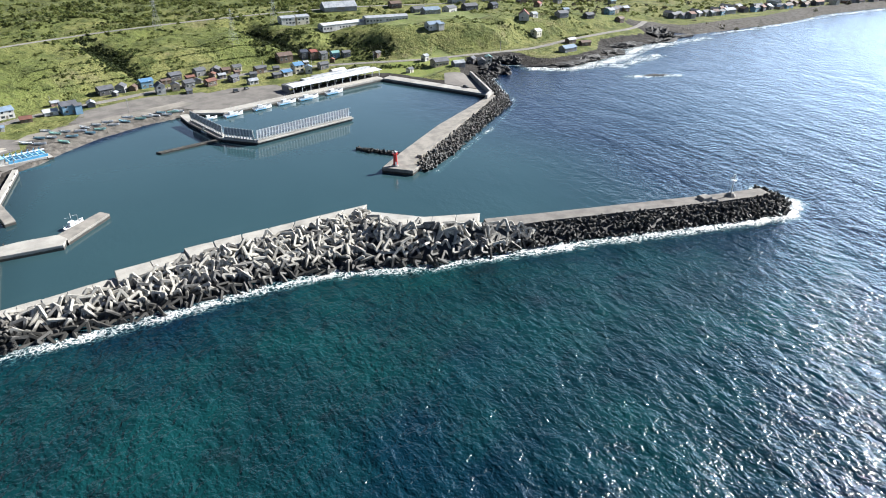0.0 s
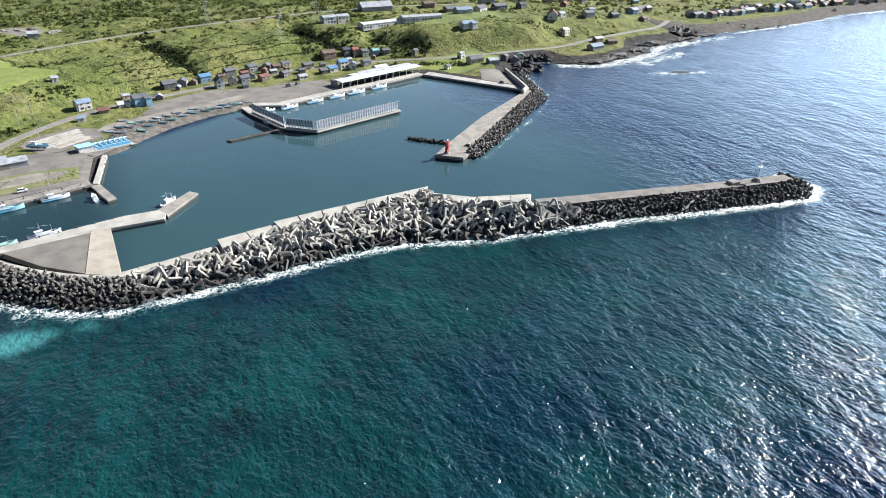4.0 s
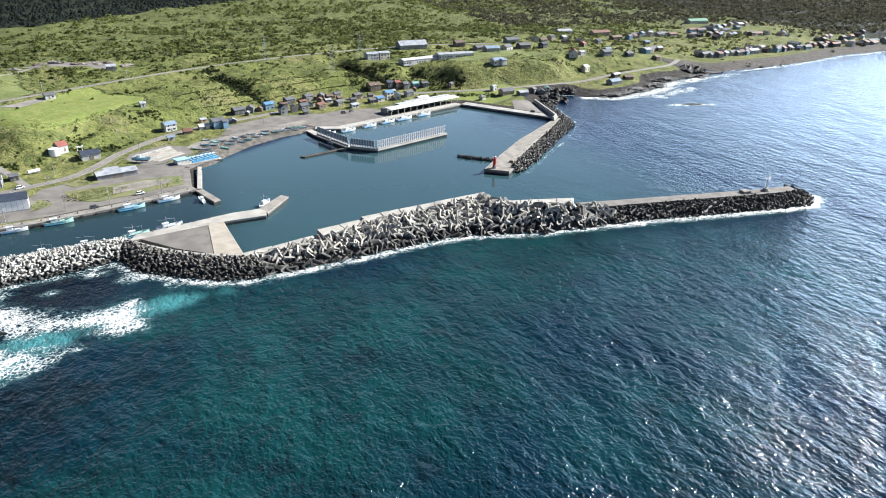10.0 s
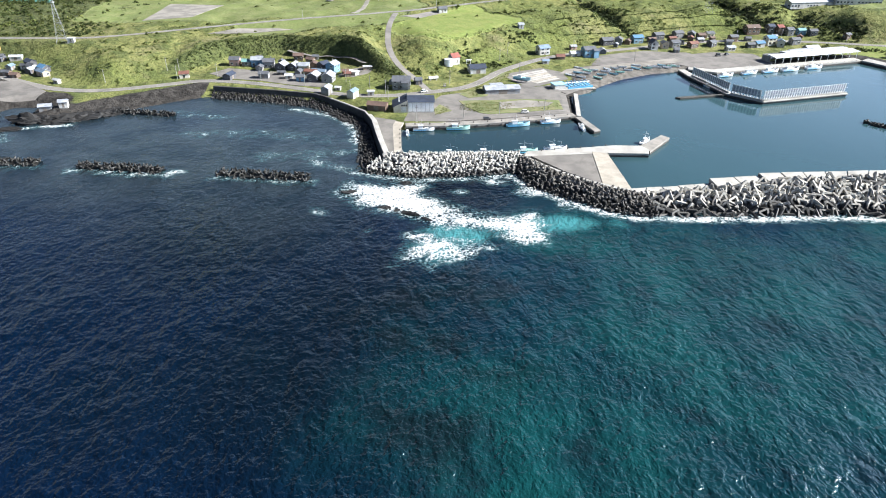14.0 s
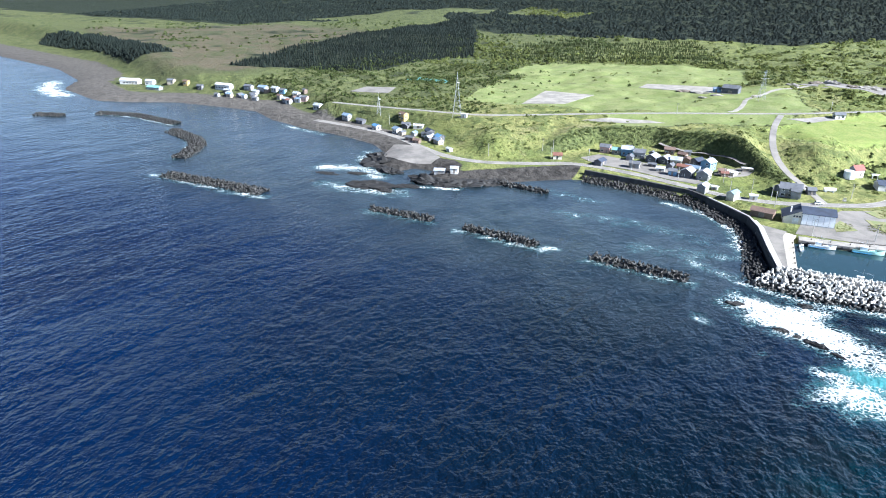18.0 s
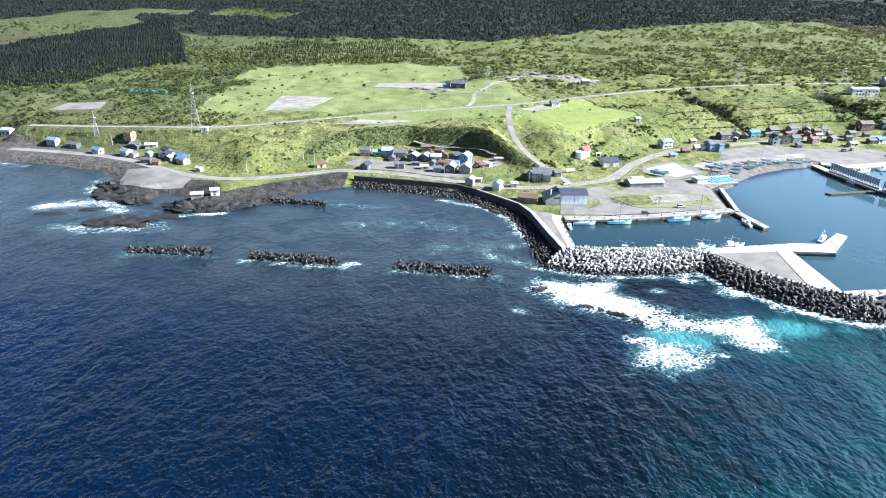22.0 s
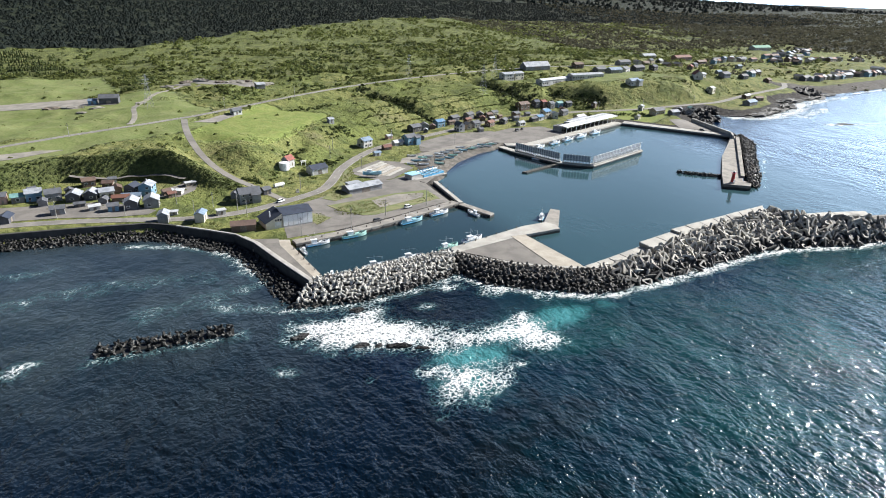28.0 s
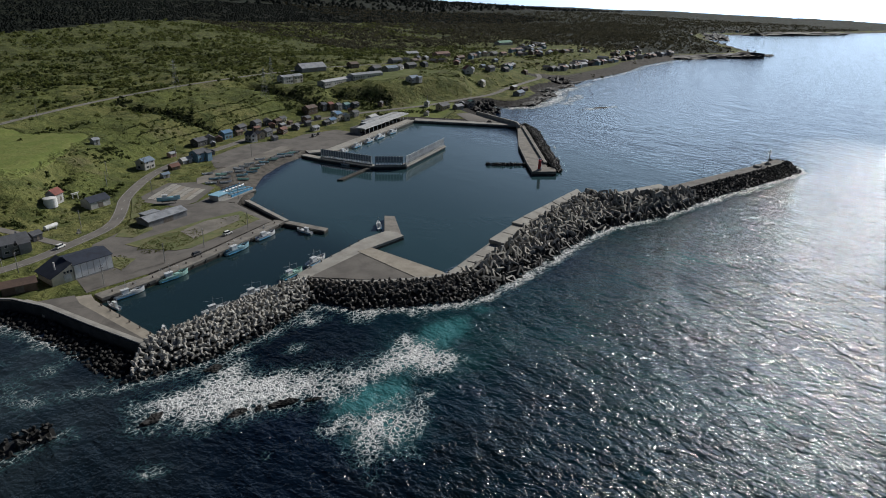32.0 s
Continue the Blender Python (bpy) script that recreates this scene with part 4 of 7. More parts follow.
patch("lot_far", "grey gravel lot on the west terrace", [(-355, 474), (-356, 501), (-329, 513), (-319, 486)], GRAVEL, 0.25, 3.5)
patch("quarry_lot", "bare brown gravel of a quarry yard", [(8, 688), (20, 704), (30, 722), (44, 712), (58, 708), (70, 714), (84, 716), (88, 700), (80, 684), (56, 688), (30, 676)], GRAVEL, 0.2, 8)
patch("hollow_lot", "grey gravel lot in the hollow below the bluff", [(-14, 404), (-11, 417), (-1, 424), (7, 421), (5, 412), (-4, 402)], GRAVEL, 0.16, 4)
patch("yard_market", "grey tarmac yard behind the market quay", [(209, 484), (232, 499), (261, 512), (292, 512), (300, 486), (281, 474), (248, 461), (229, 467)], GRAVEL, 0.16)
patch("yard_beach", "grey gravel ground above the beach", [(160, 462), (168, 484), (190, 496), (206, 503), (240, 508), (249, 498), (228, 484), (200, 470), (176, 455)], GRAVEL, 0.13)
patch("beach_lane", "pale sandy lane along the beach top", [(134, 434), (140, 446), (166, 459), (196, 474), (226, 489), (232, 480), (200, 464), (168, 449), (146, 436)], SAND_PALE, 0.24)
patch("yard_village", "grey gravel lane of the west village", [(-98, 398), (-90, 412), (-62, 408), (-41, 406), (-30, 397), (-16, 383), (-20, 378), (-36, 379), (-60, 386), (-84, 388)], GRAVEL, 0.16, 5)
patch("yard_east", "dark tarmac yard beside the sea wall", [(408, 470), (420, 497), (434, 492), (431, 447), (428, 440)], ASPHALT, 0.12)
patch("yard_cove", "grey tarmac by the west cove", [(-226, 362), (-205, 366), (-178, 348), (-178, 336), (-200, 330), (-222, 340)], GRAVEL, 0.2)

works("roadway_west_pier", "grey roadway on the west pier", [(21.5, 330), (35.6, 272.5), (39.5, 273.5), (33, 318), (34, 326)], 1.8, 2.22, GRAVEL, 0)
# ---- armour blocks ----
def block_material(name, a, b, wet_height=1.7):
    k = Nodes(name)
    c = k.mix(k.ramp(k.noise(1.8, 5), 0.35, 0.68), a, b)
    c = k.mix(k.math("MULTIPLY", k.random(), 0.55), c, tuple(0.55 * v for v in a))
    z = k.tree.nodes.new("ShaderNodeSeparateXYZ")
    k.put(z.inputs[0], k.pos)
    wet = k.ramp(k.math("ADD", z.outputs[2], k.math("MULTIPLY", k.math("SUBTRACT", k.noise(2.4, 4), 0.5), 2.2)), wet_height + 0.5, wet_height - 0.5)
    c = k.mix(k.math("MULTIPLY", wet, 0.92), c, (0.015, 0.0145, 0.0125))
    return k.done(c, k.mix(wet, (0.88, 0.88, 0.88), (0.62, 0.62, 0.62)), 0.0, k.bump(k.noise(0.4, 4), 0.04, 0.6))


BLOCK_PALE = block_material("pale_block_concrete", (0.47, 0.455, 0.415), (0.33, 0.318, 0.29))
BLOCK_FRAME = block_material("frame_block_concrete", (0.44, 0.42, 0.37), (0.29, 0.275, 0.245), 3.0)
BLOCK_GREY = block_material("grey_block_concrete", (0.22, 0.21, 0.195), (0.13, 0.125, 0.115), 3.2)
BLOCK_DARK = block_material("dark_block_concrete", (0.070, 0.066, 0.060), (0.028, 0.027, 0.025), 2.4)
BLOCK_SOOT = block_material("weathered_block_concrete", (0.165, 0.153, 0.136), (0.075, 0.070, 0.063), 2.9)


BLOCK_BLACK = block_material("black_wet_concrete", (0.013, 0.0125, 0.0118), (0.006, 0.0058, 0.0056), 2.2)


def tetrapod_mesh(name, material, size, sides=5):
    """Four tapering legs that meet in the middle."""
    bm = bmesh.new()
    for way in ((0, 0, 1), (0.943, 0, -0.333), (-0.471, 0.816, -0.333), (-0.471, -0.816, -0.333)):
        q = Vector(way).to_track_quat("Z", "Y")
        rows = []
        for r, h in ((0.255, 0.0), (0.165, 0.52), (0.12, 0.57)):
            rows.append([bm.verts.new((q @ Vector((r * math.cos(2 * math.pi * i / sides), r * math.sin(2 * math.pi * i / sides), h))) * size) for i in range(sides)])
        for lo, hi in zip(rows, rows[1:]):
            for i in range(sides):
                bm.faces.new((lo[i], lo[(i + 1) % sides], hi[(i + 1) % sides], hi[i]))
        bm.faces.new(rows[-1])
    me = bpy.data.meshes.new(name)
    bm.to_mesh(me)
    bm.free()
    me.materials.append(material)
    return me


def frame_block_mesh(name, material, side, depth, beam, turn=0):
    """A hollow three-sided block of three slender tapering beams with blunt corners."""
    bm = bmesh.new()
    r = side / math.sqrt(3)
    outer, inner = [], []
    for i in range(3):
        a = radians(90 + turn + 120 * i)
        for k in (-1, 1):
            b = a + k * 0.17
            outer.append((r * math.cos(b), r * math.sin(b)))
        inner.append(((r - 2.0 * beam) * math.cos(a), (r - 2.0 * beam) * math.sin(a)))
    rows = []
    for z, k, q in ((-depth / 2, 0.95, 1.05), (0.0, 1.0, 1.0), (depth / 2, 0.93, 1.07)):
        rows.append(([bm.verts.new((x * k, y * k, z)) for x, y in outer], [bm.verts.new((x * q, y * q, z)) for x, y in inner]))
    for (o0, i0), (o1, i1) in zip(rows, rows[1:]):
        for i in range(6):
            bm.faces.new((o0[i], o0[(i + 1) % 6], o1[(i + 1) % 6], o1[i]))
        for i in range(3):
            bm.faces.new((i1[i], i1[(i + 1) % 3], i0[(i + 1) % 3], i0[i]))
    for s in (0, 2):
        o, n = rows[s]
        for i in range(3):
            a, b, c = 2 * i, 2 * i + 1, (2 * i + 2) % 6
            for f in ((o[a], o[b], n[i]), (o[b], o[c], n[(i + 1) % 3], n[i])):
                bm.faces.new(f if s else f[::-1])
    bmesh.ops.recalc_face_normals(bm, faces=bm.faces)
    me = bpy.data.meshes.new(name)
    bm.to_mesh(me)
    bm.free()
    me.materials.append(material)
    return me


def rock_mesh(name, material, seed, stretch=(1, 1, 0.7), rough=0.35, level=2):
    bm = bmesh.new()
    bmesh.ops.create_icosphere(bm, subdivisions=level, radius=1)
    rnd = random.Random(seed)
    o = Vector((rnd.uniform(0, 90), rnd.uniform(0, 90), rnd.uniform(0, 90)))
    for v in bm.verts:
        k = 1 + rough * noise.noise(v.co * 1.1 + o) + 0.5 * rough * noise.noise(v.co * 2.7 + o)
        v.co = Vector((v.co.x * stretch[0], v.co.y * stretch[1], v.co.z * stretch[2])) * k
    me = bpy.data.meshes.new(name)
    bm.to_mesh(me)
    bm.free()
    me.materials.append(material)
    return me


def along(pts, u):
    """The point at the share u of a line's length."""
    seg = [math.hypot(b[0] - a[0], b[1] - a[1]) for a, b in zip(pts, pts[1:])]
    d = u * sum(seg)
    for (a, b), s in zip(zip(pts, pts[1:]), seg):
        if d <= s or (a, b) == (pts[-2], pts[-1]):
            f = min(1, d / s)
            return [p + (q - p) * f for p, q in zip(a, b)]
        d -= s


def mound(name, label, inner, outer, profile, meshes, pitch, core, seed, block_name="armour_block", group="", sink=0.2, layers=1, spin=None):
    """A heap of blocks between an inner and an outer line; profile: share across and share of the inner line's height."""
    rnd = random.Random(seed)
    length = sum(math.hypot(b[0] - a[0], b[1] - a[1]) for a, b in zip(inner, inner[1:]))
    us, vs = [p[0] for p in profile], [p[1] for p in profile]
    n = max(4, int(length / 4))
    bm = bmesh.new()
    rows = []
    for i in range(n + 1):
        a, b = along(inner, i / n), along(outer, i / n)
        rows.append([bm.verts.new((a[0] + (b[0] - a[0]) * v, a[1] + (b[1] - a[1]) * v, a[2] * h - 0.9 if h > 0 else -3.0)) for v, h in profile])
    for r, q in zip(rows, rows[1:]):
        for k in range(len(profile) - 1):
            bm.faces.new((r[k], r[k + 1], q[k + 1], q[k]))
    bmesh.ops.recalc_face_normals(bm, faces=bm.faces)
    # sheet under the blocks; dark concrete cores paint the shade in the gaps
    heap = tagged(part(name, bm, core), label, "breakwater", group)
    along_n = max(2, int(length / pitch))
    for i in range(along_n):
        u = (i + 0.5) / along_n
        a, b = along(inner, u), along(outer, u)
        width = math.hypot(b[0] - a[0], b[1] - a[1])
        m = max(1, round(width / pitch))
        for j in range(m):
            v = min(0.98, max(0.01, (j + 0.5 + 0.25 * (i % 2) + rnd.uniform(-0.25, 0.25)) / m))
            h = float(np.interp(v, us, vs))
            x, y = a[0] + (b[0] - a[0]) * v + rnd.uniform(-0.3, 0.3) * pitch, a[1] + (b[1] - a[1]) * v + rnd.uniform(-0.3, 0.3) * pitch
            for k in range(layers):
                ob = new(block_name, rnd.choice(meshes))
                ob.parent = heap
                ob.matrix_basis = pose(x + k * rnd.uniform(-1, 1) * pitch * 0.5, y + k * rnd.uniform(-1, 1) * pitch * 0.5, a[2] * h - sink - k * 0.35 * pitch + rnd.uniform(-0.3, 0.35) * pitch * 0.5, *(spin(rnd) if spin else (rnd.uniform(0, 360), rnd.uniform(0, 360), rnd.uniform(0, 360))))
    return heap


def lean(rnd):
    """A turn that leaves a block leaning outwards on its slope."""
    return (rnd.gauss(52, 17), rnd.gauss(0, 15), rnd.gauss(0, 24)) if rnd.random() < 0.78 else (rnd.uniform(0, 360), rnd.uniform(0, 360), rnd.uniform(0, 360))


TETRA_PALE = tetrapod_mesh("pale_tetrapod", BLOCK_PALE, 2.55)
TETRA_GREY = tetrapod_mesh("grey_tetrapod", BLOCK_SOOT, 2.8)
TETRA_DARK = tetrapod_mesh("dark_tetrapod", BLOCK_DARK, 2.9)
TETRA_BLACK = tetrapod_mesh("black_tetrapod", BLOCK_BLACK, 2.4)
TETRA_SMALL = tetrapod_mesh("small_tetrapod", BLOCK_BLACK, 2.3)
FRAME_BLOCKS = [frame_block_mesh("frame_block", BLOCK_FRAME, 5.5, 0.95, 0.58, turn) for turn in (0, 24, 47, 71, 95, 110)] + [frame_block_mesh("grey_frame_block", BLOCK_GREY, 5.1, 1.05, 0.58, turn) for turn in (12, 60)]
ROCKS_DARK = [rock_mesh("dark_boulder", ROCK, i, level=1) for i in range(4)]
SLOPE = ((0, 1.0), (0.2, 1.03), (0.45, 0.72), (0.75, 0.32), (1.0, -0.02))
RIDGE = ((0, 0.15), (0.15, 0.75), (0.35, 1.0), (0.55, 0.88), (0.8, 0.4), (1.0, -0.02))
HEAP = ((0, 0.0), (0.2, 0.6), (0.5, 1.0), (0.8, 0.6), (1.0, 0.0))

mound("west_block_mound", "heap of pale tetrapods closing the inner basin", [(44, 276, 5.4), (56, 278, 5.6), (75, 281, 5.6), (101, 284, 5.4)], [(24, 259), (50, 254), (72, 258), (97, 265)], RIDGE, [TETRA_PALE], 2.05, CONCRETE_WET_SHADE, 11, "tetrapod")
mound("apron_block_mound", "heap of dark weathered tetrapods below the apron", [(101, 278, 4.4), (110, 266, 4.3), (120, 257, 4.2), (131, 249, 4.2), (141, 243.5, 4.0), (152, 240.5, 3.8)], [(97, 266), (104, 250), (121, 238), (135, 229.5), (149, 225.5), (156, 226)], SLOPE, [TETRA_GREY], 2.2, CONCRETE_WET_SHADE, 12, "tetrapod")
mound("frame_block_mound_west", "heap of large hollow three-sided concrete blocks", [(152, 241, 3.6), (184, 247, 4.8), (207, 252.5, 6.4), (245, 259, 7.4), (274, 263, 8.4)], [(156, 227), (184, 229.5), (205, 232.5), (242, 236.5), (262, 233.5)], SLOPE, FRAME_BLOCKS, 3.5, CONCRETE_WET_SHADE, 13, "frame_block", layers=2, spin=lean)
mound("frame_block_mound_east", "heap of large hollow three-sided concrete blocks under a raised cap", [(274, 263, 8.4), (280, 246, 9.0), (300, 237.5, 9.2), (316, 233.5, 8.2), (334, 231, 4.6)], [(258, 234), (276, 228.5), (292, 225), (310, 223), (334, 222.5)], SLOPE, FRAME_BLOCKS, 3.5, CONCRETE_WET_SHADE, 14, "frame_block", layers=2, spin=lean)
mound("outer_block_mound", "heap of dark tetrapods along the outer breakwater", [(332, 231, 5.0), (345, 230, 5.0), (425, 217, 5.2), (452, 214.5, 5.0), (456, 220, 4.4), (453, 227, 3.6)], [(330, 222), (345, 220.5), (425, 208), (452, 205), (465, 214), (462, 231)], SLOPE, [TETRA_DARK], 2.4, CONCRETE_WET_SHADE, 15, "tetrapod")
mound("red_block_mound", "heap of grey weathered blocks beside the inner breakwater", [(322, 318, 3.0), (330, 326.5, 3.6), (374, 369.5, 3.6), (421, 415, 4.0), (427, 424, 3.8)], [(326, 313), (350, 333), (396, 378), (429, 408), (438, 427)], SLOPE, [TETRA_DARK, TETRA_GREY, TETRA_GREY], 2.3, CONCRETE_WET_SHADE, 16, "armour_block")
mound("groyne", "low row of dark blocks beside the red lighthouse", [(302, 358, 1.5), (325, 337, 1.5)], [(304.5, 360.5), (327.5, 339.5)], HEAP, [TETRA_SMALL], 1.7, CONCRETE_WET_SHADE, 17, "tetrapod")
for i, (a, w) in enumerate((([(-39, 251), (4, 250)], 8), ([(-106, 253), (-65, 251)], 8), ([(-163, 251), (-125, 254)], 7), ([(-312, 234), (-270, 238), (-232, 240)], 12), ([(-412, 317), (-372, 306), (-357, 297), (-345, 280), (-337, 263)], 13), ([(-526, 326), (-491, 339), (-429, 335)], 10), ([(-570, 294), (-542, 304)], 9))):
    mound("detached_breakwater", "low detached breakwater of black wet tetrapods in open water", [(*p, 1.6) for p in offset_line(a, w / 2)], offset_line(a, -w / 2), HEAP, [TETRA_BLACK], 2.3, CONCRETE_WET_SHADE, 20 + i, "tetrapod", "detached breakwaters")
mound("spur", "straight spur of dark blocks by the west beach", [(-126, 330.5, 2.0), (-91, 328.5, 2.0)], [(-126, 325.5), (-91, 323.5)], HEAP, [TETRA_SMALL], 2.0, CONCRETE_WET_SHADE, 30, "tetrapod")
mound("village_foot_mound", "rows of grey tetrapods at the foot of the village wall", [(-84, 366.5, 1.9), (-46, 363, 1.9), (-19, 359, 1.8), (-9, 352, 1.6)], [(-82, 358), (-47, 354), (-22, 350), (-14, 345)], SLOPE, [TETRA_BLACK, TETRA_SMALL, TETRA_SMALL], 2.1, ROCK, 31, "tetrapod")
mound("wall_boulder_mound", "wet black boulders at the foot of the west sea wall", [(-10, 350, 2.0), (3, 340, 1.8), (14, 330, 1.6), (20, 317, 1.6), (27, 292, 1.8), (33, 268, 2.2)], [(-14, 343), (-2, 333), (9, 323), (14, 312), (19, 288), (23, 262)], SLOPE, ROCKS_DARK, 1.9, ROCK, 32, "boulder", sink=0.5)
mound("northeast_boulder_mound", "black boulders outside the north-east sea wall", [(427, 426, 2.4), (432, 445, 2.6), (440, 487, 2.6)], [(438, 424), (444, 446), (458, 492)], SLOPE, ROCKS_DARK, 2.2, ROCK, 33, "boulder", sink=0.5)


def outcrop(x, y, rx, ry, h, seed, turn=0, material=None, label="black wave-washed rock outcrop", sub=4):
    bm = bmesh.new()
    bmesh.ops.create_icosphere(bm, subdivisions=sub, radius=1)
    o = Vector((seed * 7.3, seed * 3.1, seed * 1.7))
    for v in bm.verts:
        c = v.co.copy()
        k = 1 + 0.45 * noise.noise(c * 1.3 + o) + 0.28 * noise.noise(c * 3.1 + o) + 0.14 * noise.noise(c * 7 + o)
        v.co = Vector((c.x * rx * k, c.y * ry * k, (abs(c.z) ** 0.7 * (1 if c.z > 0 else -1)) * h * k * (0.8 + 0.5 * noise.noise(c * 4 + o))))
    return tagged(part("rock_outcrop", bm, material or ROCK, m=pose(x, y, -0.2, 0, 0, turn)), label, "rock", "shore rocks")


for row in ((-212, 328, 14, 12, 3.2, 1, 20), (-222, 340, 10, 8, 3, 2, 0), (-197, 315, 10, 6, 2.2, 3, -20), (-160, 309, 14, 7, 3.4, 4, 10), (-143, 314, 14, 7, 2.8, 5, 35), (-128, 327, 9, 6, 2.4, 6, 30), (-188, 284, 16, 7, 2.0, 7, 15), (-176, 281, 6, 4, 1.2, 8, 0),
            (-210, 300, 7, 3, 0.9, 9, 20), (-168, 295, 8, 3, 0.8, 10, 10), (-228, 290, 8, 3, 0.6, 11, 10), (24, 237, 3.0, 1.8, 1.2, 12, 20), (42, 224, 2.8, 1.4, 1.0, 13, 0), (53, 219, 4.4, 1.4, 1.1, 14, -20), (47, 222, 1.6, 1.0, 0.9, 18, 30), (60, 215, 2.2, 0.9, 0.8, 19, -25), (48, 249, 3, 2, 0.9, 15, 0), (0, 338, 6, 4, 1.3, 16, 0), (6, 330, 5, 3, 1.0, 17, 30)):
    outcrop(*row)
for row in ((470, 505, 12, 16, 7, 21, 0), (489, 531, 14, 6, 6, 22, 0), (499, 523, 8, 7, 5.5, 23, 0), (515, 503, 18, 3.5, 1.6, 24, -20), (540, 500, 20, 7, 3, 25, 10), (570, 511, 22, 8, 4, 26, 15), (603, 525, 18, 9, 4.5, 27, 20), (640, 550, 22, 8, 4, 28, 10), (690, 562, 26, 8, 3, 29, 5), (712, 585, 22, 16, 9, 30, 40), (735, 575, 20, 4, 2.5, 31, 5), (583, 441, 10, 3, 0.8, 32, -15), (455, 490, 7, 12, 3.5, 33, 0)):
    outcrop(*row)
for row in ((1300, 652, 70, 16, 6, 41, -10), (1390, 612, 70, 22, 9, 42, -25), (1450, 596, 50, 14, 7, 43, 0), (1500, 585, 26, 7, 3, 44, 0), (2100, 955, 160, 30, 12, 45, 30), (2600, 870, 260, 30, 12, 46, -20)):
    outcrop(*row)

# ---- wharf fence and lights ----
STEEL_PALE = plain("pale_galvanised_steel", (0.62, 0.63, 0.64), (0.46, 0.47, 0.48), 1.5, 0.3, 0.5, 0.3, 0.005)
STEEL_DARK = plain("dark_steel", (0.10, 0.10, 0.105), (0.06, 0.06, 0.065), 1.0, 0.2, 0.55, 0.4, 0.005)
WHITE = plain("white_paint", (0.80, 0.80, 0.78), (0.68, 0.68, 0.66), 3, 0.4, 0.55, bump=0.006)
RED = plain("red_paint", (0.52, 0.035, 0.028), (0.40, 0.030, 0.025), 2, 0.4, 0.45, bump=0.006)
GLASS = Nodes("window_glass").done((0.03, 0.04, 0.05), 0.08, 0.0, None, 0.6)
RUBBER = plain("black_rubber", (0.03, 0.03, 0.03), (0.02, 0.02, 0.02), 0.5, 0.1, 0.8, bump=0.005)


def cylinder(r0, r1, h, sides=12, z=0.0, bm=None, x=0.0, y=0.0):
    bm = bm or bmesh.new()
    lo = [bm.verts.new((x + r0 * math.cos(2 * math.pi * i / sides), y + r0 * math.sin(2 * math.pi * i / sides), z)) for i in range(sides)]
    hi = [bm.verts.new((x + r1 * math.cos(2 * math.pi * i / sides), y + r1 * math.sin(2 * math.pi * i / sides), z + h)) for i in range(sides)]
    for i in range(sides):
        bm.faces.new((lo[i], lo[(i + 1) % sides], hi[(i + 1) % sides], hi[i]))
    bm.faces.new(hi)
    bm.faces.new(lo[::-1])
    return bm


def beam(a, b, r, bm=None, sides=4):
    """A straight bar between two points."""
    bm = bm or bmesh.new()
    a, b = Vector(a), Vector(b)
    q = (b - a).to_track_quat("Z", "Y")
    ends = [[bm.verts.new(p + q @ Vector((r * math.cos(2 * math.pi * (i + 0.5) / sides), r * math.sin(2 * math.pi * (i + 0.5) / sides), 0))) for i in range(sides)] for p in (a, b)]
    for i in range(sides):
        bm.faces.new((ends[0][i], ends[0][(i + 1) % sides], ends[1][(i + 1) % sides], ends[1][i]))
    bm.faces.new(ends[1])
    bm.faces.new(ends[0][::-1])
    return bm


FENCE_MESH = plain("fence_mesh", (0.26, 0.29, 0.33), (0.20, 0.22, 0.25), 1.5, 0.15, 0.6, bump=0.01)
post_mesh = bpy.data.meshes.new("fence_post")
_bm = box(-0.34, 0.34, -0.16, 0.16, 0, 6.4, chamfer=0.04)
beam((0, 0.1, 4.6), (0, 1.9, 0.2), 0.12, _bm)
_bm.to_mesh(post_mesh)
_bm.free()
post_mesh.materials.append(STEEL_PALE)
for a, b, kind in (((226.5, 441), (239.5, 403), "west"), ((240.5, 401), (254.5, 388.6), "middle"), ((256, 388.3), (317.5, 413), "east")):
    run = math.hypot(b[0] - a[0], b[1] - a[1])
    turn = math.degrees(math.atan2(b[1] - a[1], b[0] - a[0]))
    fence = thing("windbreak_fence", "tall pale steel windbreak fence of upright panels on the wharf", "fence", "wharf windbreak fences", pose(a[0], a[1], 1.9, 0, 0, turn))
    for i in range(int(run / 1.95) + 1):
        ob = new("panel_post", post_mesh)
        ob.parent, ob.matrix_basis = fence, pose(i * 1.95, 0, 0)
    for i in range(int(run / 1.95)):
        part("mesh_panel", box(i * 1.95 + 0.33, i * 1.95 + 1.62, 0.02, 0.08, 2.1, 6.25), FENCE_MESH, fence)
    for z in (0.7, 3.4, 6.0):
        part("rail", box(-0.3, run, -0.25, -0.14, z, z + 0.16), STEEL_PALE, fence)
    part("base_wall", box(-0.5, run + 0.3, -0.55, -0.3, 0, 0.9, chamfer=0.05), CONCRETE_PALE, fence)

red_light = thing("red_lighthouse", "small red harbour lighthouse on a concrete breakwater head", "lighthouse", m=pose(311.5, 321.2, 2.7))
part("base", cylinder(1.7, 1.5, 0.7, 16), CONCRETE, red_light)
part("tower", cylinder(1.15, 0.85, 5.6, 16, 0.7), RED, red_light, "red painted tapering tower")
part("gallery", cylinder(1.45, 1.45, 0.22, 16, 6.3), RED, red_light)
_rail = bmesh.new()
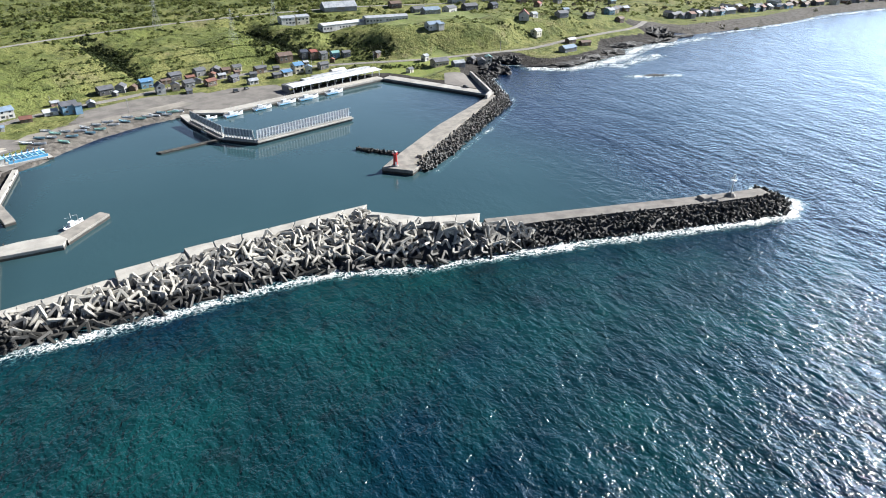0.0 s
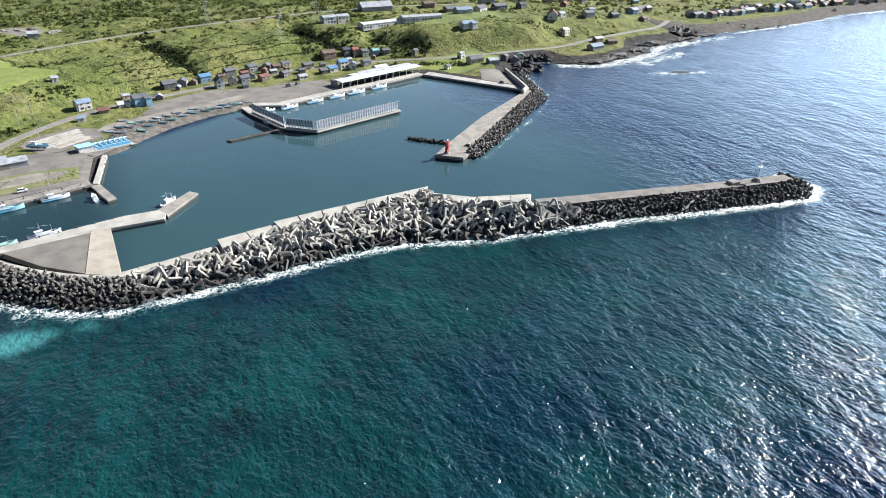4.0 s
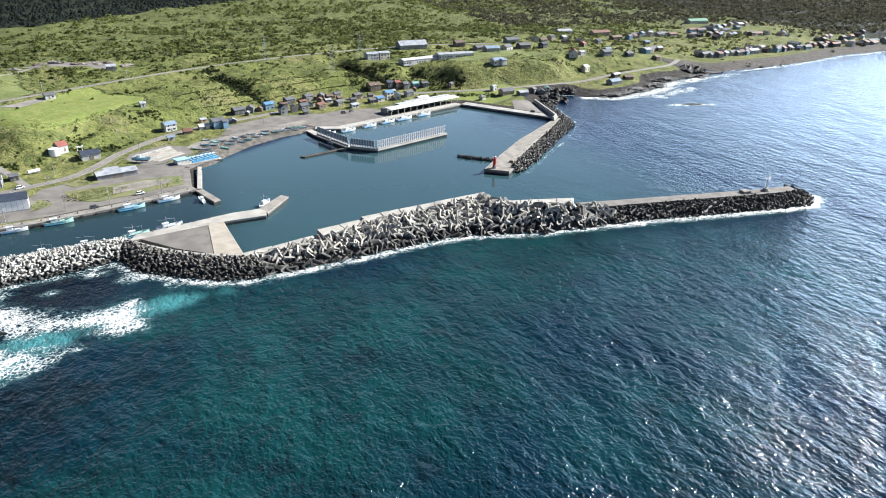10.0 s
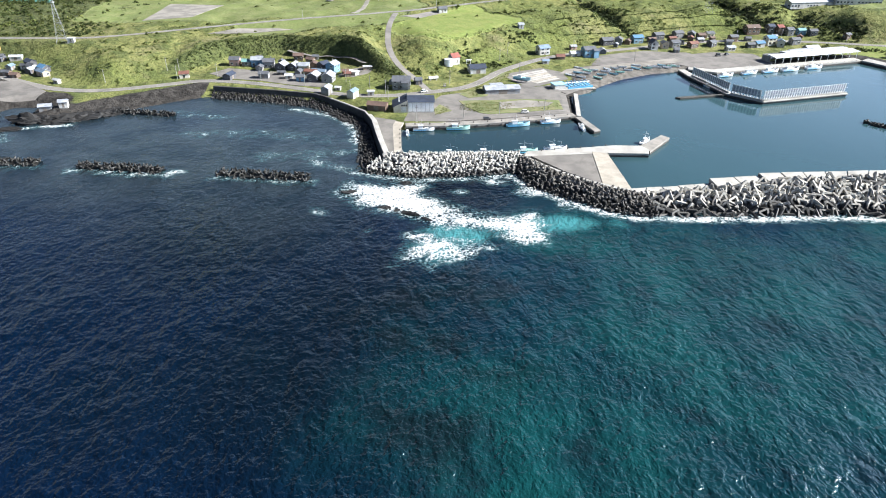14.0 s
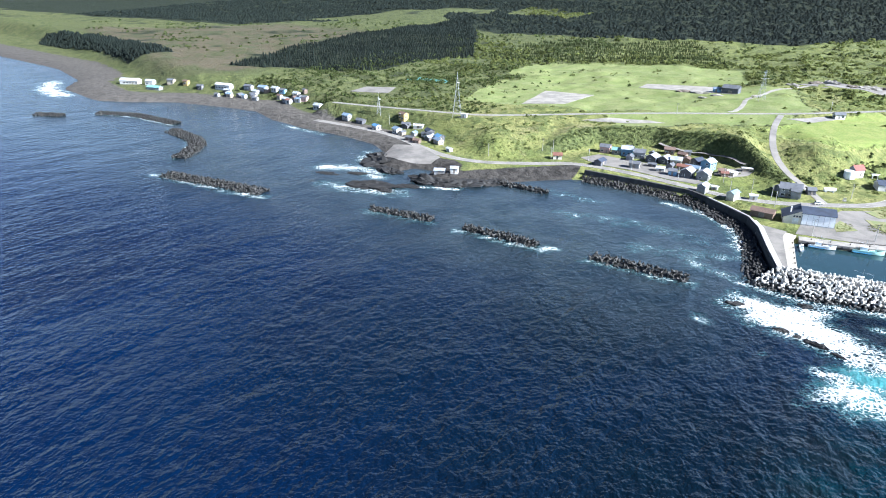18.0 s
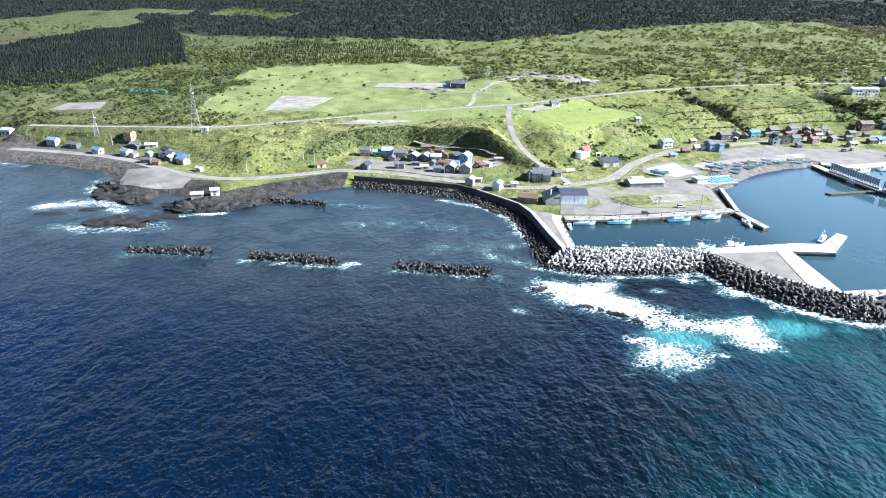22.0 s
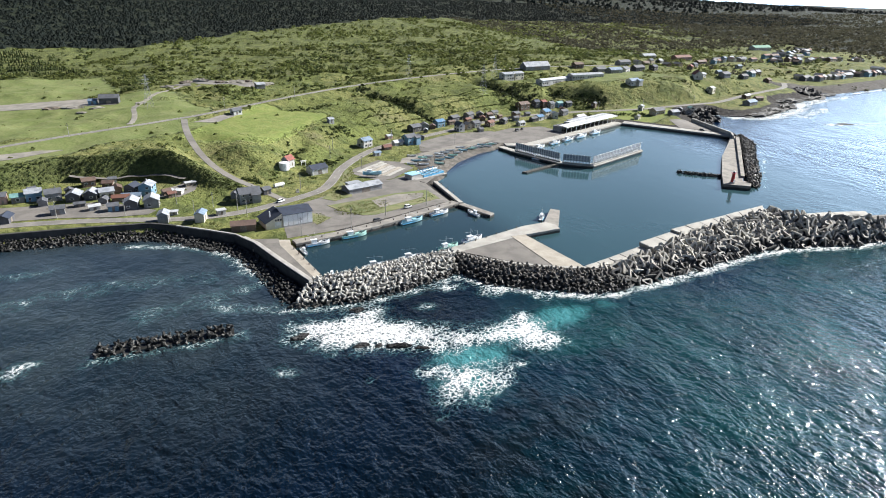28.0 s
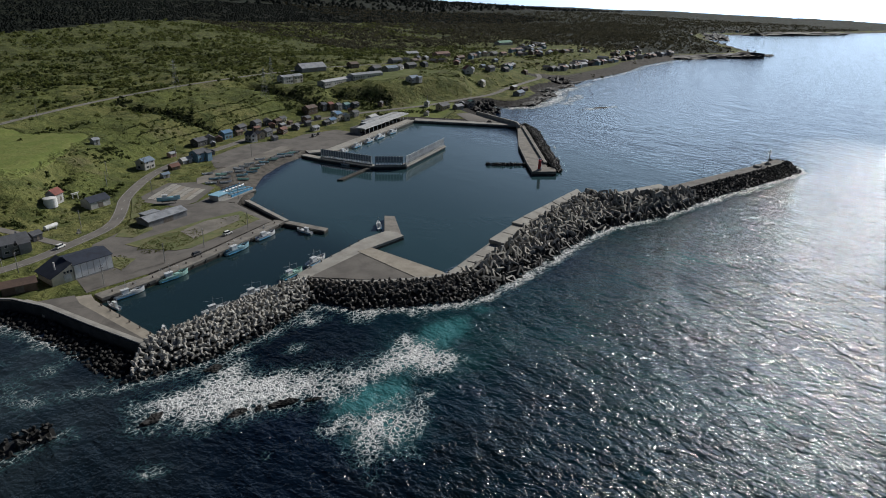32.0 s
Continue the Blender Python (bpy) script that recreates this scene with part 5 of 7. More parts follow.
for i in range(10):
    a = 2 * math.pi * i / 10
    b = 2 * math.pi * (i + 1) / 10
    beam((1.38 * math.cos(a), 1.38 * math.sin(a), 6.5), (1.38 * math.cos(a), 1.38 * math.sin(a), 7.4), 0.035, _rail)
    beam((1.38 * math.cos(a), 1.38 * math.sin(a), 7.4), (1.38 * math.cos(b), 1.38 * math.sin(b), 7.4), 0.035, _rail)
part("railing", _rail, WHITE, red_light)
part("lantern", cylinder(0.5, 0.5, 0.9, 12, 6.5), GLASS, red_light)
part("lantern_roof", cylinder(0.7, 0.1, 0.55, 12, 7.4), WHITE, red_light, "white lantern cap")
part("door", box(-0.4, 0.4, -1.2, -1.05, 0.7, 2.5), WHITE, red_light)

white_light = thing("beacon_light", "slender white beacon mast at the breakwater tip", "lighthouse", m=pose(433, 221, 5.6))
part("base", cylinder(2.6, 1.2, 1.6, 8), CONCRETE_OLD, white_light)
part("mast", cylinder(0.34, 0.2, 7.6, 12, 1.6), WHITE, white_light)
part("platform", cylinder(1.2, 1.2, 0.16, 14, 7.2), WHITE, white_light)
part("lamp", cylinder(0.42, 0.36, 0.9, 12, 9.2), WHITE, white_light)
_bm = bmesh.new()
for i in range(8):
    a, b = 2 * math.pi * i / 8, 2 * math.pi * (i + 1) / 8
    beam((1.15 * math.cos(a), 1.15 * math.sin(a), 7.36), (1.15 * math.cos(a), 1.15 * math.sin(a), 8.3), 0.04, _bm)
    beam((1.15 * math.cos(a), 1.15 * math.sin(a), 8.3), (1.15 * math.cos(b), 1.15 * math.sin(b), 8.3), 0.04, _bm)
part("railing", _bm, WHITE, white_light)
part("solar_panel", prism([(-1.5, -0.1), (0, -0.1), (0, 0.9), (-1.5, 0.9)], 8.5, 8.6), STEEL_DARK, white_light)
tagged(part("winch_block", box(417, 422, 221, 225, 5.6, 7.0, chamfer=0.3), CONCRETE_OLD), "old concrete block on the breakwater deck", "block")

# ---- houses ----
WALLS = {k: plain("wall_" + k, a, b, 3, 0.5, 0.8, bump=0.01) for k, a, b in (
    ("white", (0.50, 0.49, 0.46), (0.36, 0.35, 0.33)), ("grey", (0.24, 0.24, 0.24), (0.16, 0.16, 0.16)), ("tan", (0.42, 0.35, 0.26), (0.33, 0.27, 0.20)), ("brown", (0.16, 0.11, 0.08), (0.11, 0.08, 0.06)),
    ("dark", (0.09, 0.09, 0.10), (0.06, 0.06, 0.065)), ("pink", (0.42, 0.27, 0.24), (0.34, 0.22, 0.20)), ("blue", (0.16, 0.28, 0.38), (0.12, 0.22, 0.31)), ("yellow", (0.36, 0.26, 0.09), (0.28, 0.20, 0.08)), ("cream", (0.56, 0.52, 0.42), (0.46, 0.43, 0.35)))}
ROOFS = {k: plain("roof_" + k, a, b, 2.5, 0.4, 0.8, 0.0, 0.012) for k, a, b in (
    ("silver", (0.32, 0.34, 0.37), (0.20, 0.215, 0.24)), ("slate", (0.10, 0.105, 0.12), (0.07, 0.075, 0.085)), ("navy", (0.026, 0.036, 0.062), (0.018, 0.026, 0.045)), ("blue", (0.08, 0.20, 0.35), (0.065, 0.15, 0.27)), ("steelblue", (0.17, 0.23, 0.31), (0.12, 0.17, 0.23)),
    ("rust", (0.17, 0.075, 0.05), (0.12, 0.052, 0.04)), ("red", (0.24, 0.07, 0.05), (0.17, 0.05, 0.04)), ("teal", (0.17, 0.32, 0.31), (0.12, 0.24, 0.235)), ("white", (0.50, 0.51, 0.52), (0.34, 0.35, 0.36)), ("brown", (0.13, 0.085, 0.065), (0.09, 0.06, 0.05)), ("green", (0.10, 0.25, 0.17), (0.08, 0.20, 0.14)))}
DOOR_MAT = plain("door_panel", (0.20, 0.17, 0.14), (0.14, 0.12, 0.10), 0.8, 0.2, 0.6, bump=0.01)


def gable(w, d, h, rise, wall, roof, parent, eave=0.45, x=0.0, y=0.0, z=0.0, flat=False):
    """Walls with gable ends (ridge along x) and two roof slabs."""
    bm = bmesh.new()
    X, Y = w / 2, d / 2
    lo = [bm.verts.new((x + sx * X, y + sy * Y, z - 1.2)) for sx, sy in ((-1, -1), (1, -1), (1, 1), (-1, 1))]
    hi = [bm.verts.new((x + sx * X, y + sy * Y, z + h)) for sx, sy in ((-1, -1), (1, -1), (1, 1), (-1, 1))]
    for i in (0, 2):
        bm.faces.new((lo[i], lo[i + 1], hi[i + 1], hi[(i)])) if i == 0 else bm.faces.new((lo[2], lo[3], hi[3], hi[2]))
    if flat:
        bm.faces.new((lo[1], lo[2], hi[2], hi[1]))
        bm.faces.new((lo[3], lo[0], hi[0], hi[3]))
        bm.faces.new(hi)
    else:
        r = [bm.verts.new((x + sx * X, y, z + h + rise)) for sx in (-1, 1)]
        bm.faces.new((lo[1], lo[2], hi[2], r[1], hi[1]))
        bm.faces.new((lo[3], lo[0], hi[0], r[0], hi[3]))
    part("wall_shell", bm, wall, parent)
    if flat:
        part("roof", box(x - X - eave, x + X + eave, y - Y - eave, y + Y + eave, z + h, z + h + 0.3, chamfer=0.06), roof, parent)
        return
    bm = bmesh.new()
    k = eave / Y * rise
    t = 0.16
    for s in (-1, 1):
        pts = [(x - X - eave, y + s * (Y + eave), z + h - k), (x + X + eave, y + s * (Y + eave), z + h - k), (x + X + eave, y, z + h + rise), (x - X - eave, y, z + h + rise)]
        a = [bm.verts.new((p[0], p[1], p[2] + 0.02)) for p in pts]
        b = [bm.verts.new((p[0], p[1], p[2] + 0.02 + t)) for p in pts]
        for i in range(4):
            bm.faces.new((a[i], a[(i + 1) % 4], b[(i + 1) % 4], b[i]))
        bm.faces.new(b)
        bm.faces.new(a[::-1])
    bmesh.ops.recalc_face_normals(bm, faces=bm.faces)
    part("roof", bm, roof, parent)


SIZES = {"west village houses": 0.82, "west coast houses": 0.64, "beach front houses": 0.86, "headland houses": 0.88}


def house(x, y, turn, w, d, h, wall, roof, label, rise=None, name="house", group="", flat=False, windows=True, chimney=False, z=None, wing=None):
    gz = ground_z(x, y) if z is None else z
    size = SIZES.get(group, 1.0)
    w, d, h, rise = w * size, d * size, h * (0.4 + 0.6 * size), rise and rise * size
    ob = thing(name, label, name.replace("_", " "), group, pose(x, y, gz + 0.1, 0, 0, turn))
    gable(w, d, h, rise if rise is not None else d * 0.26, WALLS[wall], ROOFS[roof], ob, flat=flat)
    rnd = random.Random(int(x * 7 + y * 13))
    if windows:
        floors = 2 if h > 4.4 else 1
        for side in (-1, 1):
            n = max(1, int(w / 3.2))
            for f in range(floors):
                for i in range(n):
                    if rnd.random() < 0.2:
                        continue
                    cx, zz, ww = -w / 2 + (i + 0.5) * w / n, 1.0 + f * 2.7, rnd.choice((0.55, 0.8, 0.9))
                    yy = side * (d / 2 + 0.03)
                    win = part("window", box(cx - ww - 0.1, cx + ww + 0.1, yy - 0.06, yy + 0.06, zz - 0.1, zz + 1.2), WHITE if wall not in ("white", "cream") else STEEL_DARK, ob)
                    part("pane", box(cx - ww, cx + ww, yy - 0.08, yy + 0.08, zz, zz + 1.1), GLASS, win)
        for side in (-1, 1):
            for f in range(floors):
                xx = side * (w / 2 + 0.03)
                cy, zz = rnd.uniform(-d / 5, d / 5), 1.0 + f * 2.7
                win = part("window", box(xx - 0.06, xx + 0.06, cy - 0.8, cy + 0.8, zz - 0.1, zz + 1.2), WHITE if wall not in ("white", "cream") else STEEL_DARK, ob)
                part("pane", box(xx - 0.08, xx + 0.08, cy - 0.7, cy + 0.7, zz, zz + 1.1), GLASS, win)
        dx = rnd.uniform(-w / 3, w / 3)
        part("door", box(dx - 0.5, dx + 0.5, -d / 2 - 0.09, -d / 2 + 0.02, 0, 2.05), DOOR_MAT, ob)
    else:
        part("door", box(-w / 8, w / 8, -d / 2 - 0.07, -d / 2 + 0.02, 0, min(h - 0.4, 2.6)), DOOR_MAT, ob)
    if chimney:
        part("chimney", box(w / 5 - 0.25, w / 5 + 0.25, 0.4, 0.9, h, h + (rise or d * 0.26) + 0.9), CONCRETE, ob)
    if wing:
        wx, wy, ww, wd, wh = wing
        gable(ww, wd, wh, wd * 0.22, WALLS[wall], ROOFS[roof], ob, x=wx, y=wy)
    return ob


V = "west village houses"
house(-88, 420, 3, 8, 7, 4.6, "pink", "slate", "pinkish two-storey house in the west village", group=V)
house(-80, 420, 5, 7, 6, 3.4, "grey", "teal", "grey house with a pale teal metal roof", group=V)
house(-73, 421, 8, 9, 8, 4.8, "blue", "silver", "blue-walled house with a silver metal roof", group=V)
house(-64, 418, 10, 9, 8, 4.6, "grey", "slate", "grey house with a dark slate roof", group=V, chimney=True)
house(-54, 414, 80, 9, 8, 3.8, "dark", "silver", "dark house with a bright silver gable roof", group=V)
house(-46, 414, 78, 8.5, 7.5, 3.8, "dark", "silver", "dark timber house with a silver metal roof", group=V)
house(-39, 414, 8, 8.5, 7, 4.0, "cream", "silver", "cream house with a silver metal roof", group=V)
house(-32, 405, -5, 10, 5, 2.6, "brown", "rust", "low shed with a rusty brown roof", group=V, windows=False, name="shed")
house(-26.5, 417, 60, 8, 7, 4.4, "dark", "navy", "dark blue house behind the village lane", group=V)
house(-19, 412, 70, 9, 8, 6.0, "blue", "silver", "tall blue house with a silver roof", group=V, chimney=True)
house(-27, 405.5, -8, 11, 5, 2.8, "grey", "steelblue", "long grey lean-to shed with a blue-grey roof", group=V, windows=False, name="shed")
house(-27, 391, 82, 9.5, 8, 4.4, "dark", "silver", "black timber boathouse with a silver gable roof", group=V)
house(-17.5, 391, 84, 9.5, 8.5, 4.6, "grey", "silver", "grey boathouse with a silver gable roof", group=V)
house(-35.5, 390, 5, 6, 5.5, 3.2, "blue", "slate", "small blue-grey shed with a slate roof", group=V, name="shed", windows=False)
house(-44, 394, 10, 6, 3.6, 2.4, "white", "white", "small white storage shed beside the lane", group=V, name="shed", windows=False)
house(-60, 393, 4, 7.5, 5.5, 3.6, "grey", "slate", "grey boxy shed with a dark roof", group=V, name="shed", windows=False)
house(-81, 388, 80, 9, 6, 3.2, "dark", "navy", "shed with a navy roof beside the sea wall", group=V, name="shed", windows=False)
house(-13, 365, 80, 8, 5.6, 4.8, "grey", "silver", "tall narrow grey boathouse on the sea wall", group=V, windows=False, name="shed")
house(-48.5, 436.5, 12, 8, 6, 3.8, "brown", "brown", "brown weathered house under the bluff", group=V)
house(-38.5, 430.5, -15, 6.5, 5, 3.2, "brown", "brown", "small brown house under the bluff", group=V)
house(-51, 402, 0, 6, 3.5, 2.0, "dark", "slate", "low dark hut in the village lane", group=V, name="shed", windows=False)
house(-110, 387, 20, 7, 6, 3.2, "cream", "rust", "cream house with a rusty red roof by the coast road", group=V)
house(-8, 374, -10, 4, 2.6, 2.0, "white", "white", "tiny white hut by the road", group=V, name="shed", windows=False)
house(-4.8, 408, -25, 8, 5, 2.2, "white", "white", "low white-roofed carport below the bluff", group=V, name="shed", windows=False, flat=True)
house(3, 420, 15, 7, 3.4, 2.0, "tan", "white", "low shed with a white flat roof", group=V, name="shed", windows=False, flat=True)
house(-7.7, 403.5, 20, 5, 4, 2.4, "brown", "rust", "rusty red-brown shack beside the lane", group=V, name="shed", windows=False)
house(-36.8, 438.5, 10, 5, 4, 2.6, "grey", "slate", "small grey hut at the foot of the bluff", group=V, name="shed", windows=False)
house(3.5, 361, 72, 6.5, 4.4, 4.0, "cream", "steelblue", "small cream boathouse with a blue-grey roof", windows=False, name="shed")
house(13.5, 367, 10, 4, 3, 2.4, "white", "white", "tiny white hut beside the road", windows=False, name="shed", flat=True)
house(21, 344, -8, 11, 6, 3.0, "brown", "brown", "brown timber shed with an open front near the sea wall", windows=False, name="shed", rise=1.4)
house(30, 386, 4, 11, 9, 5.0, "grey", "slate", "large dark-roofed house with grey gables", chimney=True, wing=(2.5, -4.2, 4, 4, 4.6))

E2 = "beach front houses"
house(126, 484, 28, 10, 8, 5.4, "white", "steelblue", "white two-storey house above the beach road", group=E2)
house(151, 503, 20, 5.5, 4, 2.6, "pink", "silver", "small pinkish hut beside the road", group=E2, name="shed", windows=False)
house(126, 457, 15, 5.5, 3.5, 2.4, "white", "steelblue", "small white hut with a blue roof by the slipway", group=E2, name="shed", windows=False)
house(150, 481, 18, 9, 4.5, 2.4, "white", "white", "white arched storage tent", group=E2, name="shed", windows=False, rise=1.6)
house(138, 471, 12, 7, 4.5, 2.2, "brown", "rust", "rusty brown shed in the grass", group=E2, name="shed", windows=False, rise=1.6)
house(160, 483, 20, 10.5, 8.5, 5.6, "blue", "slate", "dark blue two-storey house with white trim", group=E2, wing=(4.0, -3.8, 4, 4, 4.8))
house(180, 523, 22, 11, 8, 4.0, "dark", "slate", "dark grey house under the slope", group=E2)
house(190, 526, 75, 8, 7, 4.4, "grey", "slate", "grey house with a gable front", group=E2)
house(206, 533, 20, 10, 7, 5.0, "blue", "blue", "bright blue house with a blue roof", group=E2)
house(214, 510, 100, 8, 6.5, 5.6, "white", "slate", "tall white narrow house with a steep roof", group=E2, rise=2.6)
house(224, 515, 95, 7, 6, 4.4, "tan", "slate", "weathered tan house with a dark roof", group=E2)
house(233, 520, 20, 8, 7, 4.0, "grey", "slate", "grey house with a dark slate roof", group=E2)
house(226, 547, 25, 10, 7, 4.0, "dark", "slate", "dark house below the terraced slope", group=E2)
house(244, 554, 25, 9, 7, 4.2, "grey", "slate", "grey house below the terraced slope", group=E2, chimney=True)
house(256, 556, 70, 9, 7, 4.0, "dark", "slate", "dark house with a gable end", group=E2)
house(263, 553, 15, 7, 6, 3.6, "brown", "brown", "brown house in the village row", group=E2)
house(272, 560, 20, 8, 6, 4.0, "cream", "slate", "cream house with a dark roof", group=E2)
house(248, 522, 30, 9, 6, 3.6, "brown", "rust", "weathered brown house with a rusty roof", group=E2)
house(265, 529, 40, 8, 6, 3.4, "dark", "slate", "dark low house in the row", group=E2)
house(286, 544, 20, 7, 6, 4.4, "brown", "slate", "narrow brown house in the village row", group=E2)
house(277, 520, 18, 8, 5.5, 3.0, "white", "silver", "white low house with a silver roof", group=E2)
house(297, 532, 15, 7, 5, 2.8, "dark", "slate", "dark storage shed beside the beach lane", group=E2, name="shed", windows=False)
house(305, 535, 20, 9, 6, 3.2, "white", "blue", "white low building with a bright blue roof", group=E2)
house(315, 541, 20, 9, 8, 5.8, "cream", "blue", "two-storey house with a bright blue roof", group=E2, chimney=True)
house(323, 538, 80, 6, 6, 4.6, "white", "steelblue", "white house beside the blue-roofed house", group=E2)
house(313, 578, 15, 14, 9, 5.0, "brown", "brown", "large brown barn under the slope", group=E2)
house(330, 582, 15, 7, 7, 5.2, "dark", "navy", "dark house with a purplish navy roof", group=E2)
house(338, 582, 15, 6.5, 7, 5.4, "brown", "red", "brown house with a red roof", group=E2)
house(346, 580, 15, 7, 7, 5.0, "grey", "slate", "grey house in the upper row", group=E2)
house(357, 582, 12, 8, 6, 4.0, "blue", "teal", "house with a teal roof in the upper row", group=E2)
house(366, 580, 10, 8, 6, 3.6, "dark", "slate", "dark house at the end of the upper row", group=E2)
house(391, 571, 30, 6, 5, 3.6, "brown", "slate", "small brown house by the road", group=E2)
house(336, 543, 20, 9, 6, 4.0, "grey", "slate", "grey house behind the market", group=E2)
house(343, 527, 22, 14, 7, 3.6, "white", "white", "white annex behind the fish market", group=E2, windows=False)

E3 = "headland houses"
house(398, 514, 30, 5.5, 4.5, 3.2, "cream", "slate", "small cream hut on the grass", group=E3, name="shed", windows=False)
house(421, 537, 30, 6, 5, 4.6, "white", "silver", "small white house by the coast road", group=E3)
house(427, 521, 10, 15, 9, 4.2, "tan", "slate", "large shed with a dark blue-grey roof", group=E3)
house(440, 513, 5, 11, 7, 3.4, "grey", "silver", "grey shed with a pale roof", group=E3, windows=False, name="shed")
house(459, 526, 40, 7, 6, 4.2, "dark", "slate", "dark house beside the sea wall", group=E3)
house(467, 524, 70, 10, 7, 4.0, "grey", "slate", "grey house with a dark roof on the point", group=E3)
house(476, 528, 70, 7, 6, 4.8, "cream", "teal", "house with a teal roof on the point", group=E3)
house(561, 588, 25, 10, 8, 5.0, "cream", "white", "cream house with a white roof beside the road", group=E3)
house(559, 531, 15, 18, 9, 3.8, "grey", "steelblue", "boathouse with a wide pale blue roof on the headland", group=E3, windows=False)
house(577, 553, 15, 11, 6, 3.2, "brown", "white", "brown shed with a pale roof", group=E3, name="shed", windows=False)
house(590, 548, 0, 12, 6, 3.0, "brown", "brown", "low brown shed on the headland", group=E3, name="shed", windows=False)
house(558, 608, 60, 13, 11, 4.6, "white", "red", "large house with a red and white steep roof", group=E3, rise=4.6)
house(575, 618, 20, 9, 7, 4.0, "white", "silver", "white house beside the red-roofed house", group=E3)
house(626, 690, 40, 10, 8, 4.2, "brown", "red", "red-roofed house on the terrace", group=E3)
house(608, 616, 10, 14, 9, 3.8, "grey", "slate", "dark-roofed house on the terrace", group=E3)
house(648, 624, 10, 12, 8, 3.2, "dark", "slate", "low dark house on the terrace", group=E3)
house(690, 624, 20, 10, 8, 4.0, "brown", "brown", "brown house on the grassy knoll", group=E3)
house(452, 590, 12, 16, 9, 4.4, "white", "steelblue", "white clinic building on a bright lawn", group=E3, wing=(4, -5, 6, 5, 4.4))
house(640, 656, 8, 9, 6, 3.6, "grey", "steelblue", "small grey-blue house in the fields", group=E3)
house(776, 748, 5, 10, 7, 3.6, "grey", "steelblue", "blue-grey house in the fields", group=E3)

E4 = "terrace buildings"
house(378, 626, 17, 46, 9, 4.4, "white", "white", "long white single-storey school wing", group=E4, rise=1.4)
house(421, 630, 3, 42, 9, 4.2, "white", "silver", "long white school wing with a grey roof", group=E4, rise=1.4)
house(332, 645, 12, 13, 9, 6.0, "white", "silver", "white two-storey apartment block", group=E4, rise=1.4)
house(346, 648, 12, 12, 9, 6.4, "cream", "silver", "cream two-storey apartment block", group=E4, rise=1.4)
house(394, 690, 6, 34, 12, 3.2, "grey", "silver", "long silver arched storage hall", group=E4, rise=4.4, windows=False)
house(473, 675, 10, 14, 9, 4.0, "grey", "slate", "grey house on the upper terrace", group=E4)
house(478, 655, 8, 18, 9, 4.6, "grey", "steelblue", "grey-blue hall on the upper terrace", group=E4)
house(508, 674, 30, 14, 9, 4.4, "white", "slate", "white-gabled house with a dark roof", group=E4)
house(537, 685, 10, 16, 9, 4.4, "dark", "slate", "dark-roofed house on the upper terrace", group=E4)
house(455, 694, 5, 12, 8, 3.6, "brown", "brown", "brown house on the upper terrace", group=E4)
house(532, 707, 8, 18, 9, 4.0, "grey", "slate", "grey farm building with a dark roof", group=E4)
house(718, 876, 5, 26, 10, 3.6, "cream", "silver", "long pale farm building", group=E4)
house(784, 872, 4, 34, 12, 4.6, "pink", "rust", "long building with a red-brown roof", group=E4)
house(1085, 982, 2, 46, 14, 5.0, "white", "green", "long hall with a green roof", group=E4)
house(-40, 622, -8, 14, 9, 4.6, "dark", "slate", "dark barn beside a gravel lot", group=E4, windows=False, name="barn")
house(-52, 623, -8, 6, 5, 3.0, "blue", "steelblue", "small blue shed beside the barn", group=E4, windows=False, name="shed")
house(46, 543, 25, 7, 5, 3.0, "white", "slate", "small rest house beside the highway", group=E4)
house(110, 517, 15, 4, 4, 3.0, "white", "silver", "tiny pale hut on the slope", group=E4, windows=False, name="shed")
house(84, 668, 10, 8, 6, 4, "grey", "silver", "quarry shed among spoil heaps", group=E4, windows=False, name="shed")

W = "west coast houses"
house(-626, 430, 20, 34, 12, 5.0, "white", "white", "long white fish plant on the west shore", group=W)
house(-600, 436, 20, 14, 10, 5.0, "white", "silver", "white building on the west shore", group=W)
house(-572, 420, 10, 26, 9, 3.4, "grey", "teal", "low building with a teal roof on the shore", group=W)
house(-570, 440, 15, 12, 8, 4.6, "tan", "slate", "tan house on the west shore", group=W)
house(-546, 440, 10, 9, 7, 4.8, "yellow", "brown", "ochre house on the west shore", group=W)
house(-525, 440, 10, 9, 7, 4.0, "dark", "slate", "dark house on the west shore", group=W)
house(-498, 448, 5, 30, 9, 5.6, "white", "white", "long white two-storey building", group=W)
house(-470, 455, 5, 14, 8, 4.4, "grey", "slate", "grey house on the west shore", group=W)
house(-450, 455, 5, 14, 9, 5.0, "grey", "steelblue", "grey-blue house on the west shore", group=W)
house(-431, 453, 0, 10, 8, 4.0, "white", "silver", "white house in a shoreline cluster", group=W)
house(-418, 450, 10, 9, 7, 4.0, "blue", "slate", "blue house in a shoreline cluster", group=W)
house(-403, 437, 0, 9, 7, 4.0, "grey", "silver", "grey house near the beach", group=W)
house(-396, 434, 0, 8, 6, 4.4, "white", "rust", "white house with a rusty roof", group=W)
house(-382, 441, 10, 9, 7, 4.0, "pink", "slate", "pinkish house near the beach", group=W)
house(-397, 446, 5, 9, 7, 4.0, "cream", "silver", "cream house near the beach", group=W)
house(-355, 428, 0, 11, 8, 5.0, "white", "silver", "white house standing alone by the shore", group=W)
house(-305, 407, -10, 11, 8, 4.2, "grey", "steelblue", "grey-blue house near the shore", group=W)
house(-289, 405, -10, 12, 7, 3.2, "dark", "slate", "dark shed near the shore", group=W, windows=False, name="shed")
house(-265, 394, -20, 10, 7, 4.0, "white", "blue", "white house with a blue roof at the bay", group=W)
